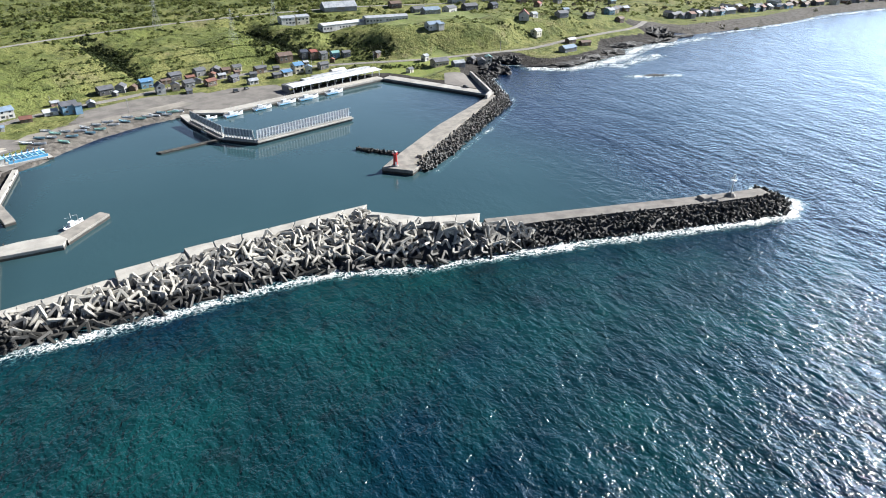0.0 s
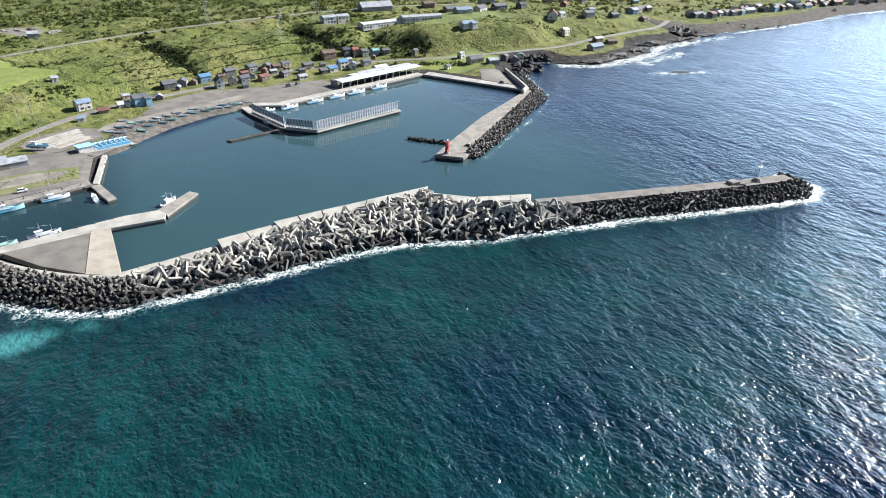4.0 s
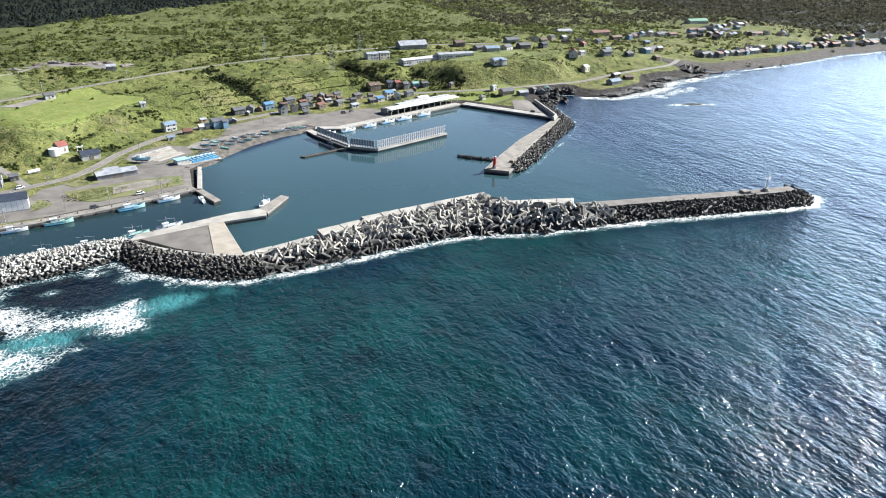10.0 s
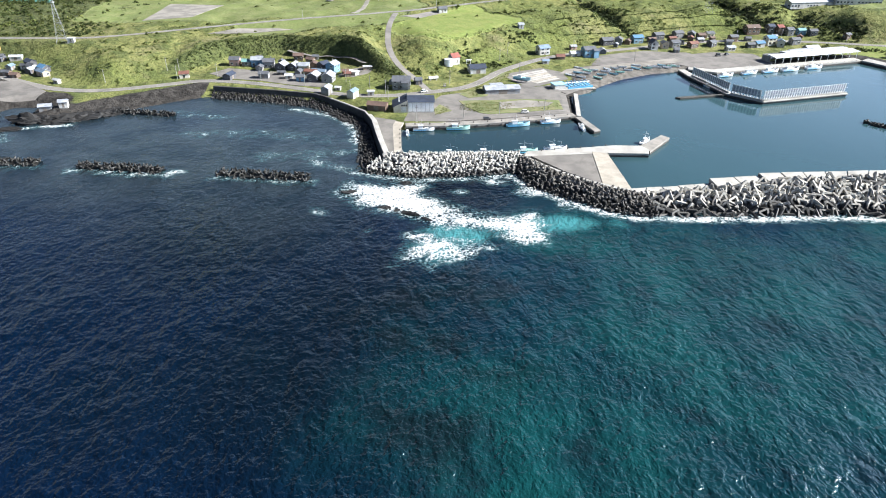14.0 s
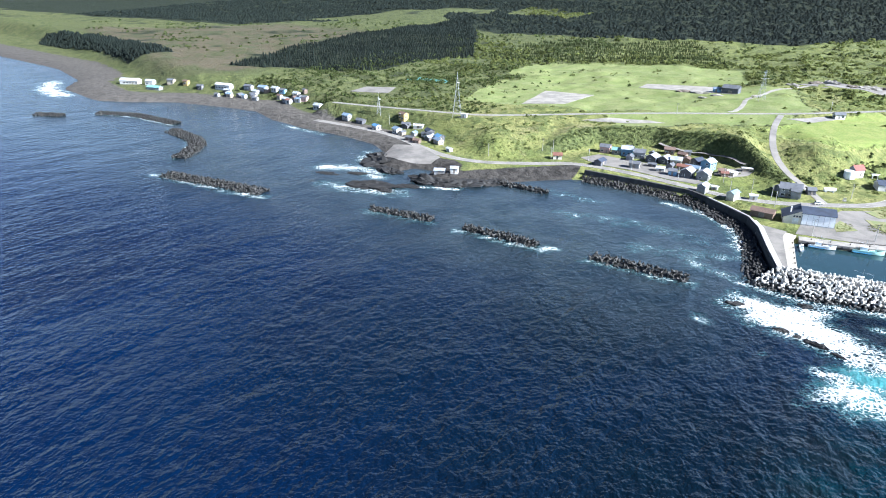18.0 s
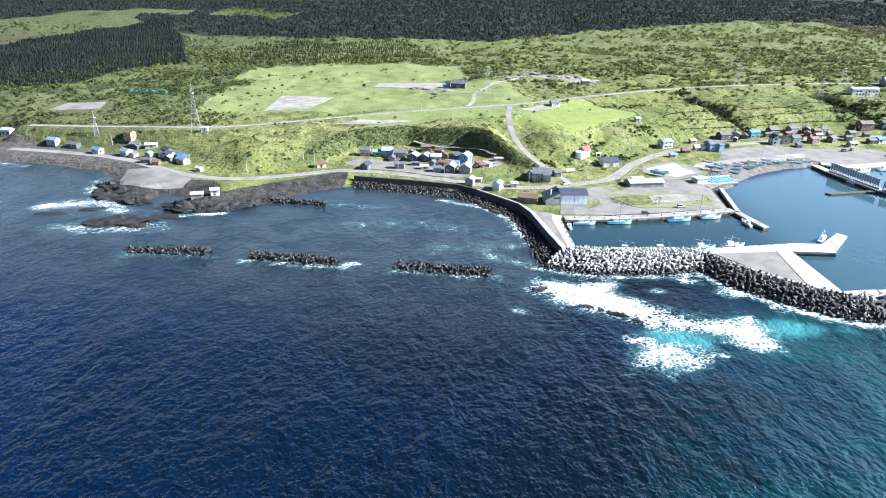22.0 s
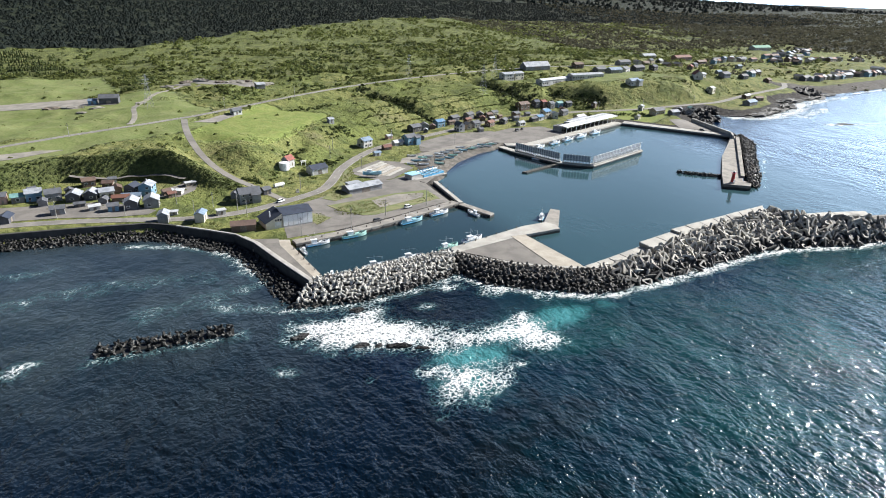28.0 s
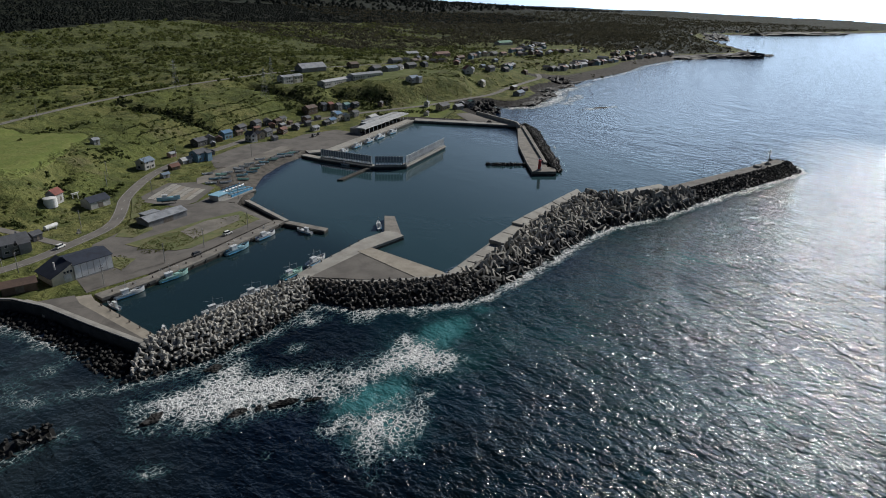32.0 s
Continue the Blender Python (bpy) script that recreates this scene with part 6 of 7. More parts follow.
house(-243, 391, -25, 10, 8, 4.8, "white", "steelblue", "white and blue-grey house at the bay", group=W)
house(-254, 416, -15, 10, 8, 6.0, "yellow", "brown", "ochre yellow two-storey house under the bluff", group=W)
house(-237, 412, 15, 12, 5, 3.0, "white", "white", "long low white shed", group=W, windows=False, name="shed")
house(-218, 398, -30, 10, 8, 5.0, "dark", "navy", "dark house with a navy roof", group=W)
house(-212, 390, -30, 11, 8, 4.6, "white", "slate", "white house with a dark roof", group=W)
house(-203, 388, -30, 10, 8, 4.4, "dark", "blue", "house with a deep blue roof", group=W)
house(-199, 380, -30, 13, 7, 4.0, "tan", "steelblue", "tan shed with a blue-grey roof", group=W)
house(-181, 365, -20, 6, 4, 2.8, "white", "white", "small white hut at the bend", group=W, windows=False, name="shed")
house(-162, 321, 20, 10, 6, 3.0, "grey", "silver", "grey hut on the rocky point", group=W, windows=False, name="shed")
house(-153, 324, 20, 7, 6, 4.0, "white", "silver", "white hut on the rocky point", group=W, windows=False, name="shed")

# far town on the east shore, in loose rows
_rnd = random.Random(5)
TOWN = "east town houses"
_walls, _roofs = ["white", "grey", "grey", "cream", "tan", "brown", "blue", "dark"], ["silver", "slate", "slate", "slate", "slate", "steelblue", "rust", "brown", "brown", "navy"]
for (ax, ay), (bx, by), n, spread in (((780, 832), (890, 826), 14, 12), ((900, 800), (1110, 790), 22, 30), ((790, 655), (1000, 684), 30, 12), ((1000, 688), (1290, 705), 34, 14), ((960, 845), (1160, 930), 20, 26), ((560, 720), (700, 780), 8, 30), ((700, 660), (760, 700), 6, 12), ((1100, 742), (1260, 760), 10, 16), ((2000, 990), (2500, 1010), 10, 40)):
    for i in range(n):
        f = (i + _rnd.uniform(0.1, 0.9)) / n
        w_, r_ = _rnd.choice(_walls), _rnd.choice(_roofs)
        big = _rnd.random() < 0.15
        house(ax + (bx - ax) * f, ay + (by - ay) * f + _rnd.uniform(-spread, spread), _rnd.choice((8, 12, 95, 20)), _rnd.uniform(8, 11) * (2 if big else 1), _rnd.uniform(7, 9), _rnd.uniform(3.2, 5.4), w_, r_, "%s town house with a %s roof near the east shore" % (w_, r_), group=TOWN, windows=i % 11 == 0)

# crowded smaller houses along the west shore
for i in range(24):
    x, y = (_rnd.uniform(-490, -375), _rnd.uniform(424, 452)) if i < 16 else (_rnd.uniform(-258, -205), _rnd.uniform(374, 396))
    if i >= 16:
        y += (-215 - x) * 0.45
    w_, r_ = _rnd.choice(("grey", "brown", "dark", "tan", "white")), _rnd.choice(("slate", "slate", "silver", "brown", "steelblue"))
    house(x, y, _rnd.choice((0, 10, 85, -25)), _rnd.uniform(6, 10), _rnd.uniform(5, 7), _rnd.uniform(2.8, 4.6), w_, r_, "%s shoreline house with a %s roof in a cluster" % (w_, r_), group=W, windows=False)

# storage hall on the quay
hall = thing("storage_hall", "pale metal storage hall with a dark blue roof and lean-to", "building", m=pose(42.5, 347, 2.25, 0, 0, 8))
gable(15, 12.5, 6.0, 1.7, WALLS["white"], ROOFS["navy"], hall, x=3.0)
_bm = bmesh.new()
for y in (-6.0, 6.0):
    pts = [(-4.6, -1), (-4.6, 6.9), (-12.6, 3.1), (-12.6, -1)]
    _bm.faces.new([_bm.verts.new((x, y, z)) for x, z in (pts if y < 0 else pts[::-1])])
_bm.verts.ensure_lookup_table()
_bm.faces.new([_bm.verts[i] for i in (2, 3, 4, 5)])
bmesh.ops.recalc_face_normals(_bm, faces=_bm.faces)
part("lean_to_wall", _bm, WALLS["cream"], hall)
_bm = box(-0.1, 9.5, -6.5, 6.5, 0, 0.18, chamfer=0.03)
_bm.transform(pose(-13.2, 0, 2.92, 0, -25.4, 0))
part("lean_to_roof", _bm, ROOFS["navy"], hall)
for i in range(6):
    part("wall_panel", box(-4.2 + i * 2.45, -1.95 + i * 2.45, -6.33, -6.24, 0.4, 5.6), WHITE, hall)
part("shutter", box(-8.4, -5.6, -6.1, -5.98, 0, 3.0), STEEL_PALE, hall)
for i in range(3):
    part("window", box(-8.2 + i * 1.2, -7.4 + i * 1.2, -6.1, -5.98, 3.5, 4.4), GLASS, hall)
part("flue", cylinder(0.3, 0.3, 3.6, 10, 4.2, x=-9.5, y=-2.5), WHITE, hall)

# long net shed, blue-roofed store, tanks
house(93, 386, 15, 22, 8.5, 3.0, "grey", "silver", "long grey net shed with a pale metal roof", windows=False, name="net_shed", rise=1.5)
house(90, 393.6, 15, 8, 4, 2.4, "grey", "silver", "small lean-to beside the net shed", windows=False, name="shed", flat=True)
house(77, 427, 18, 11, 7.5, 3.6, "white", "navy", "white store with a dark blue gable roof", windows=False, name="store")
house(61, 434, 40, 6, 5, 4.0, "white", "red", "small white shrine hall with a red roof", name="shrine_hall", rise=2.2)
tank = thing("water_tank", "round white water tank on the grassy slope", "tank", m=pose(57.5, 429, ground_z(57.5, 429)))
part("shell", cylinder(3.0, 3.0, 4.6, 28, -0.5), WHITE, tank)
part("lid", cylinder(3.1, 0.4, 0.5, 28, 4.1), WHITE, tank)
part("ladder", beam((3.05, 0, 0), (3.05, 0, 4.4), 0.08), STEEL_DARK, tank)
gas = thing("gas_tank", "white horizontal gas tank on two saddles", "tank", m=pose(49, 402, ground_z(49, 402), 0, 0, 25))
part("vessel", beam((-3.2, 0, 1.6), (3.2, 0, 1.6), 1.05, sides=14), WHITE, gas)
for i in (-2, 2):
    part("saddle", box(i - 0.25, i + 0.25, -0.8, 0.8, -0.5, 0.9), CONCRETE, gas)
gate = thing("shrine_gate", "small white shrine gate of two posts and a lintel", "gate", m=pose(71, 437, ground_z(71, 437), 0, 0, 20))
for i in (-1.4, 1.4):
    part("post", cylinder(0.18, 0.15, 3.6, 8, -0.4, x=i), WHITE, gate)
part("lintel", box(-2.2, 2.2, -0.2, 0.2, 3.1, 3.5, chamfer=0.05), WHITE, gate)
part("tie_beam", box(-1.7, 1.7, -0.12, 0.12, 2.4, 2.65), WHITE, gate)
stone = thing("stone_monument", "small pale stone monument beside the road", "monument", m=pose(57, 391, ground_z(57, 391), 0, 0, 10))
part("plinth", box(-0.9, 0.9, -0.6, 0.6, -0.3, 0.6), CONCRETE_PALE, stone)
for i in (-0.4, 0.45):
    part("stone", box(i - 0.28, i + 0.28, -0.2, 0.2, 0.6, 2.0, chamfer=0.06), CONCRETE_PALE, stone)

# fish market
market = thing("fish_market", "long open fish market with a flat white roof on steel columns", "market", m=pose(284.5, 475.5, 2.2, 0, 0, 22.3))
for i in range(6):
    x0 = 14 + i * 13.7
    part("roof", prism([(x0, 0), (x0 + 13.6, 0), (x0 + 13.6, 8.4), (x0, 8.4)], 4.3, [4.75, 4.75, 5.3, 5.3]), ROOFS["white"], market)
part("upper_roof", prism([(30, 8.2), (92, 8.2), (92, 13.5), (30, 13.5)], 4.6, [6.1, 6.1, 5.6, 5.6]), ROOFS["white"], market)
part("rear_roof", prism([(44, 13.6), (70, 13.6), (70, 20), (44, 20)], 3.6, [5.4, 5.4, 4.6, 4.6]), ROOFS["silver"], market)
part("fascia", box(13.9, 96.3, -0.12, 0.0, 4.2, 4.8), WHITE, market)
part("back_wall", box(14, 96, 13.2, 13.5, 0, 4.6), WALLS["grey"], market)
part("end_wall", box(13.8, 14.0, 5, 13.2, 0, 4.3), WALLS["grey"], market)
for i in range(12):
    for y in (0.6, 8):
        part("column", box(15 + i * 7.2, 15.3 + i * 7.2, y, y + 0.3, 0, 4.4), STEEL_PALE, market)
for i in range(24):
    part("fender", box(2 + i * 4, 2.5 + i * 4, -7.4, -6.9, -1.6, 0.1), RUBBER, market)

# spoil heaps in the quarry yard and beside the gravel lots
for x, y, rx, ry, h, seed, turn in ((22, 700, 6, 4, 2.6, 61, 20), (36, 706, 7, 4, 3.2, 62, -10), (52, 702, 5, 4, 2.2, 63, 40), (66, 700, 8, 4, 3.0, 64, 10), (78, 706, 5, 3, 2.0, 65, 0), (-66, 612, 7, 3, 1.6, 66, -8), (-80, 616, 6, 3, 1.8, 67, 10), (-48, 600, 5, 2.4, 1.2, 68, 20), (-58, 594, 4, 2, 1.0, 70, -15), (-18, 612, 4, 2.4, 1.4, 72, 30), (4, 676, 5, 3, 1.6, 74, 0), (96, 702, 6, 4, 2.6, 76, 15)):
    heap = outcrop(x, y, rx, ry, h, seed, turn, ROCK_TAN if seed % 2 else SAND_PALE, "rough heap of broken stone and gravel spoil", 3)
    heap.name = "spoil_mound"
    heap.location.z = ground_z(x, y)
    tagged(heap, "rough heap of broken stone and gravel spoil", "spoil", "quarry spoil")

# small sheds and stores crowded between the houses
_rnd = random.Random(17)
for x, y in ((172, 492), (186, 514), (198, 528), (219, 537), (236, 540), (252, 543), (240, 528), (258, 538), (280, 534), (290, 552), (270, 545), (300, 548), (326, 560), (350, 566), (232, 508), (-68, 410), (-57, 424), (-34, 421), (-10, 408), (-75, 432), (-40, 404), (24, 394), (40, 393)):
    wall, roof = _rnd.choice((("dark", "slate"), ("brown", "rust"), ("grey", "slate"), ("brown", "brown"), ("dark", "silver")))
    house(x, y, _rnd.choice((5, 20, 70, 95)), _rnd.uniform(3.5, 6.5), _rnd.uniform(3, 4.5), _rnd.uniform(2.2, 3.0), wall, roof, "small %s outbuilding with a %s roof between houses" % (wall, roof), windows=False, name="shed", group="village sheds")

# bollards and tyre fenders along the quays
BOLLARD = plain("bollard_iron", (0.10, 0.085, 0.07), (0.06, 0.05, 0.045), 0.5, 0.1, 0.6, 0.3, 0.01)
_bm = cylinder(0.26, 0.2, 0.55, 10)
cylinder(0.34, 0.34, 0.16, 10, 0.55, _bm)
bollard_mesh = bpy.data.meshes.new("bollard")
_bm.to_mesh(bollard_mesh)
_bm.free()
bollard_mesh.materials.append(BOLLARD)
tyre_mesh = bpy.data.meshes.new("tyre_fender")
_bm = bmesh.new()
rings = []
for i in range(12):
    a = 2 * math.pi * i / 12
    rings.append([_bm.verts.new(((0.42 + 0.16 * math.cos(b)) * math.cos(a), 0.16 * math.sin(b), (0.42 + 0.16 * math.cos(b)) * math.sin(a))) for b in (0, math.pi / 3, 2 * math.pi / 3, math.pi, 4 * math.pi / 3, 5 * math.pi / 3)])
for r, q in zip(rings, rings[1:] + rings[:1]):
    for k in range(6):
        _bm.faces.new((r[k], q[k], q[(k + 1) % 6], r[(k + 1) % 6]))
bmesh.ops.recalc_face_normals(_bm, faces=_bm.faces)
_bm.to_mesh(tyre_mesh)
_bm.free()
tyre_mesh.materials.append(RUBBER)
for line, n, z in (([(41, 319.6), (61, 322.6), (92, 331.6), (134, 347.6)], 12, 2.2), ([(42.0, 276), (37.4, 314)], 6, 2.2), ([(108, 288), (148, 300.6)], 6, 2.2), ([(140, 350), (140.5, 385)], 4, 2.25)):
    for i in range(n):
        x, y = along(line, (i + 0.5) / n)
        ob = new("bollard", bollard_mesh)
        ob.matrix_basis = pose(x, y, z)
        tagged(ob, "rusty iron mooring bollard on the quay edge", "bollard", "quay bollards")
quay_line = [(40.5, 316.9), (61, 319.9), (92, 328.9), (135, 345.4)]
for i in range(14):
    x, y = along(quay_line, (i + 0.5) / 14)
    u, w = along(quay_line, (i + 0.6) / 14)
    ob = new("tyre_fender", tyre_mesh)
    ob.matrix_basis = pose(x, y, 1.2, 0, 0, math.degrees(math.atan2(w - y, u - x)))
    tagged(ob, "black rubber tyre fender hung on the quay wall", "fender", "quay fenders")

# ---- boats ----
def hull_mesh(name, length, beam_w, depth, material, rails=True):
    """A planked hull: sharp raised bow at +x, square stern, hollow deck."""
    bm = bmesh.new()
    rows = []
    n = 9
    for i in range(n):
        f = i / (n - 1)
        x = (f - 0.5) * length
        w = beam_w / 2 * (0.78 + 0.22 * math.sin(min(f, 0.55) / 0.55 * math.pi / 2)) * (1 - max(0, (f - 0.55) / 0.45) ** 2.2 * 0.97)
        sheer = depth * (0.62 + 0.1 * (1 - f) + 0.5 * f ** 3)
        keel = -depth * 0.35 * (1 - max(0, (f - 0.7) / 0.3) ** 2)
        rows.append([bm.verts.new(p) for p in ((x, -w, sheer), (x, -w * 0.82, 0.0), (x, 0, keel), (x, w * 0.82, 0.0), (x, w, sheer), (x, w * 0.86, sheer), (x, w * 0.84, sheer * 0.55), (x, -w * 0.84, sheer * 0.55), (x, -w * 0.86, sheer))])
    k = len(rows[0])
    for a, b in zip(rows, rows[1:]):
        for j in range(k):
            bm.faces.new((a[j], a[(j + 1) % k], b[(j + 1) % k], b[j]))
    bm.faces.new(rows[0])
    bm.faces.new(rows[-1][::-1])
    bmesh.ops.recalc_face_normals(bm, faces=bm.faces)
    return bm


HULL_WHITE = plain("white_hull", (0.74, 0.76, 0.77), (0.60, 0.63, 0.65), 2, 0.4, 0.4, bump=0.004)
HULL_BLUE = plain("pale_blue_hull", (0.36, 0.58, 0.66), (0.28, 0.48, 0.56), 2, 0.4, 0.4, bump=0.004)
HULL_GREEN = plain("pale_green_hull", (0.42, 0.66, 0.60), (0.34, 0.56, 0.50), 2, 0.4, 0.4, bump=0.004)
BLUE_STEEL = plain("blue_painted_steel", (0.10, 0.36, 0.60), (0.08, 0.28, 0.48), 2, 0.4, 0.45, bump=0.006)
BLUE_PALE = plain("pale_blue_paint", (0.34, 0.60, 0.74), (0.26, 0.48, 0.62), 2, 0.4, 0.45, bump=0.006)


def fishing_boat(x, y, turn, length, paint, label, z=0.25, mast=True, group="moored fishing boats"):
    boat = thing("fishing_boat", label, "boat", group, pose(x, y, z, 0, 0, turn))
    b = length * 0.25
    part("hull", hull_mesh("hull", length, b, b * 0.62, paint), paint, boat)
    d = b * 0.36
    cab = part("cabin", box(-length * 0.26, -length * 0.04, -b * 0.24, b * 0.24, d, d + 1.7, chamfer=0.12), HULL_WHITE, boat)
    part("windscreen", box(-length * 0.045, -length * 0.035, -b * 0.2, b * 0.2, d + 0.95, d + 1.5), GLASS, cab)
    part("cabin_roof", box(-length * 0.28, -length * 0.02, -b * 0.28, b * 0.28, d + 1.72, d + 1.84), HULL_WHITE, cab)
    part("hatch", box(length * 0.04, length * 0.2, -b * 0.2, b * 0.2, d, d + 0.45, chamfer=0.05), paint, boat)
    part("winch", beam((length * 0.28, -b * 0.2, d + 0.5), (length * 0.28, b * 0.2, d + 0.5), 0.22, sides=8), STEEL_DARK, boat)
    part("boot_stripe", box(-length * 0.46, length * 0.1, -b * 0.5, b * 0.5, b * 0.05, b * 0.13), BLUE_STEEL, boat)
    for k in (0.12, 0.3, 0.44):
        part("rail_post", beam((-length * k, b * 0.44, b * 0.38), (-length * k, b * 0.44, b * 0.38 + 0.9), 0.05), STEEL_PALE, boat)
    if mast:
        part("mast", beam((-length * 0.1, 0, d + 1.8), (-length * 0.1, 0, d + 5.2), 0.07), STEEL_PALE, boat)
        part("boom", beam((-length * 0.1, 0, d + 3.2), (-length * 0.42, 0, d + 4.2), 0.05), STEEL_PALE, boat)
        part("foremast", beam((length * 0.24, 0, d), (length * 0.24, 0, d + 3.4), 0.06), STEEL_PALE, boat)
        part("lamp_rail", beam((-length * 0.1, 0, d + 3.9), (length * 0.24, 0, d + 3.2), 0.04), STEEL_PALE, boat)
    return boat


fishing_boat(50, 317.3, 6, 11.5, HULL_WHITE, "white fishing boat moored at the inner quay")
fishing_boat(68.5, 321.3, 8, 13, HULL_GREEN, "pale green fishing boat moored at the inner quay")
fishing_boat(101.5, 330.6, 14, 13.5, HULL_BLUE, "pale blue fishing boat moored at the inner quay")
fishing_boat(120, 337.3, 16, 12, HULL_WHITE, "white fishing boat at the end of the inner quay")
fishing_boat(136.5, 330.5, 102, 9.5, HULL_WHITE, "small white boat beside the dogleg pier", mast=False)
fishing_boat(41.8, 311, 100, 7.5, HULL_WHITE, "small white boat beside the west pier", mast=False)
fishing_boat(47, 281.5, 70, 6.5, HULL_WHITE, "small white boat in the basin corner", mast=False)
fishing_boat(67, 283.6, 4, 11, HULL_WHITE, "white fishing boat behind the pale tetrapods")
fishing_boat(84, 286.4, 5, 11.5, HULL_WHITE, "white fishing boat tied behind the tetrapods")
fishing_boat(104, 291.6, 15, 12, HULL_GREEN, "pale green fishing boat beside the middle pier")
fishing_boat(119, 296.4, 17, 12.5, HULL_WHITE, "white fishing boat beside the middle pier")
fishing_boat(167.8, 312.8, 52, 10, HULL_WHITE, "white fishing boat with a tall mast at the pier tip")
fishing_boat(252.5, 450, 24, 13, HULL_WHITE, "white fishing boat by the market yard")
fishing_boat(272, 458.8, 22, 13.5, HULL_WHITE, "white fishing boat with deck gear by the market")
fishing_boat(289.5, 466, 22, 14, HULL_WHITE, "white fishing boat beside the fish market")
fishing_boat(306, 472.2, 22, 16, HULL_WHITE, "large white fishing boat beside the fish market")
fishing_boat(326.5, 480.6, 22, 15, HULL_WHITE, "white fishing boat at the market quay")
fishing_boat(238, 447.6, 22, 9, HULL_WHITE, "small white boat behind the windbreak", mast=False)
fishing_boat(231.5, 421, -70, 7, HULL_WHITE, "small white boat beside the wharf", mast=False)

skiff_rows = [(141, 430), (148, 426), (147, 437), (153, 436), (159, 426), (159, 445), (167, 443), (172, 438), (169, 449), (177, 443), (175, 452), (184, 449), (190, 454), (192, 462), (199, 457), (203, 460), (207, 461), (211, 465), (214, 461), (218, 465), (221, 466), (149, 450), (163, 434), (181, 456), (154, 443)]
skiffs = {}
_rnd = random.Random(8)
for i, (x, y) in enumerate(skiff_rows):
    paint, word = ((HULL_WHITE, "white"), (HULL_WHITE, "white"), (HULL_BLUE, "pale blue"), (HULL_WHITE, "white"), (HULL_GREEN, "pale green"))[i % 5]
    m = pose(x, y, ground_z(x, y) + 0.42, _rnd.uniform(-5, 5), -2, -28 + _rnd.uniform(-14, 14) + (180 if i % 4 == 0 else 0))
    if word in skiffs:
        copy_thing(skiffs[word], m)
        continue
    ob = thing("skiff", "small open %s skiff drawn up on the beach" % word, "boat", "beached skiffs", m)
    part("hull", hull_mesh("hull", 6.6, 1.9, 0.95, paint), paint, ob)
    for t in (-1.6, 0.4):
        part("thwart", box(t - 0.15, t + 0.15, -0.75, 0.75, 0.5, 0.56), DOOR_MAT, ob)
    part("outboard_motor", box(-3.6, -3.25, -0.2, 0.2, 0.2, 1.15, chamfer=0.06), STEEL_DARK, ob)
    skiffs[word] = ob

# boat hoist dock, painted blue
lift = thing("boat_hoist", "bright blue boat hoist dock with pale blue carriages", "hoist", m=pose(139, 405, 0, 0, 0, 22))
part("deck", box(-12, 12, -6, 6, -3, 2.1, chamfer=0.1), CONCRETE, lift)
part("cabin", box(-14, -6.5, -4, 2, 2.1, 4.8, chamfer=0.1), WALLS["white"], lift, "white hoist cabin")
part("cabin_roof", box(-14.4, -6.1, -4.4, 2.4, 4.8, 5.1), BLUE_PALE, lift, "pale blue flat roof")
for j in (-5, 0, 5):
    part("girder", box(-5, 13, j - 0.35, j + 0.35, 2.1, 3.2), BLUE_STEEL, lift)
for i in range(7):
    part("cross_girder", box(-4.6 + i * 2.7, -4.1 + i * 2.7, -5.4, 5.4, 3.2, 3.6), BLUE_PALE, lift)
    part("cradle_arm", beam((-4.3 + i * 2.7, 5.0, 3.4), (-4.3 + i * 2.7, 2.6, 5.0), 0.22), BLUE_STEEL, lift)
    part("roller", beam((-4.3 + i * 2.7, 1.4, 4.0), (-2.6 + i * 2.7, 1.4, 4.0), 0.4, sides=8), HULL_WHITE, lift)
part("end_pontoon", box(12.5, 15, -6, 6, -2, 1.4, chamfer=0.1), CONCRETE_PALE, lift)

fishing_boat(107, 410, -20, 11.5, HULL_BLUE, "pale blue boat standing on a cradle in the yard", z=ground_z(107, 410) + 2.0, mast=False, group="boats ashore")
cradle = thing("boat_cradle", "dark steel cradle under a boat in the yard", "cradle", m=pose(107, 410, ground_z(107, 410) + 0.2, 0, 0, -20))
for sx in (-3, 0, 3):
    for sy in (-1, 1):
        part("prop", beam((sx, sy * 1.1, 0), (sx, sy * 0.8, 1.6), 0.12), STEEL_DARK, cradle)
part("bed", box(-4, 4, -0.3, 0.3, 0.9, 1.25), STEEL_DARK, cradle)


# ---- vehicles ----
def car(x, y, z, turn, paint, label, kind="car", tall=0.75):
    ob = thing(kind, label, "car", m=pose(x, y, z, 0, 0, turn))
    part("body", box(-2.2, 2.2, -0.85, 0.85, 0.35, 1.0, chamfer=0.12), paint, ob)
    part("cabin", prism([(-1.9, -0.75), (1.1, -0.75), (1.1, 0.75), (-1.9, 0.75)], 1.0, 1.0 + tall, chamfer=0.2), GLASS, ob)
    part("roof", box(-1.6, 0.8, -0.62, 0.62, 1.0 + tall, 1.06 + tall, chamfer=0.02), paint, ob)
    for sx in (-1.35, 1.35):
        for sy in (-0.86, 0.86):
            part("wheel", beam((sx, sy - 0.1, 0.33), (sx, sy + 0.1, 0.33), 0.33, sides=12), RUBBER, ob)
    return ob


car(106, 347, 2.3, 14, WHITE, "white estate car parked on the quay")
car(84, 332.6, 2.3, 12, STEEL_DARK, "dark pickup parked at the quay edge", "pickup", 0.6)
car(417, 453, ground_z(417, 453) + 0.25, -60, STEEL_DARK, "dark car parked by the sea wall")
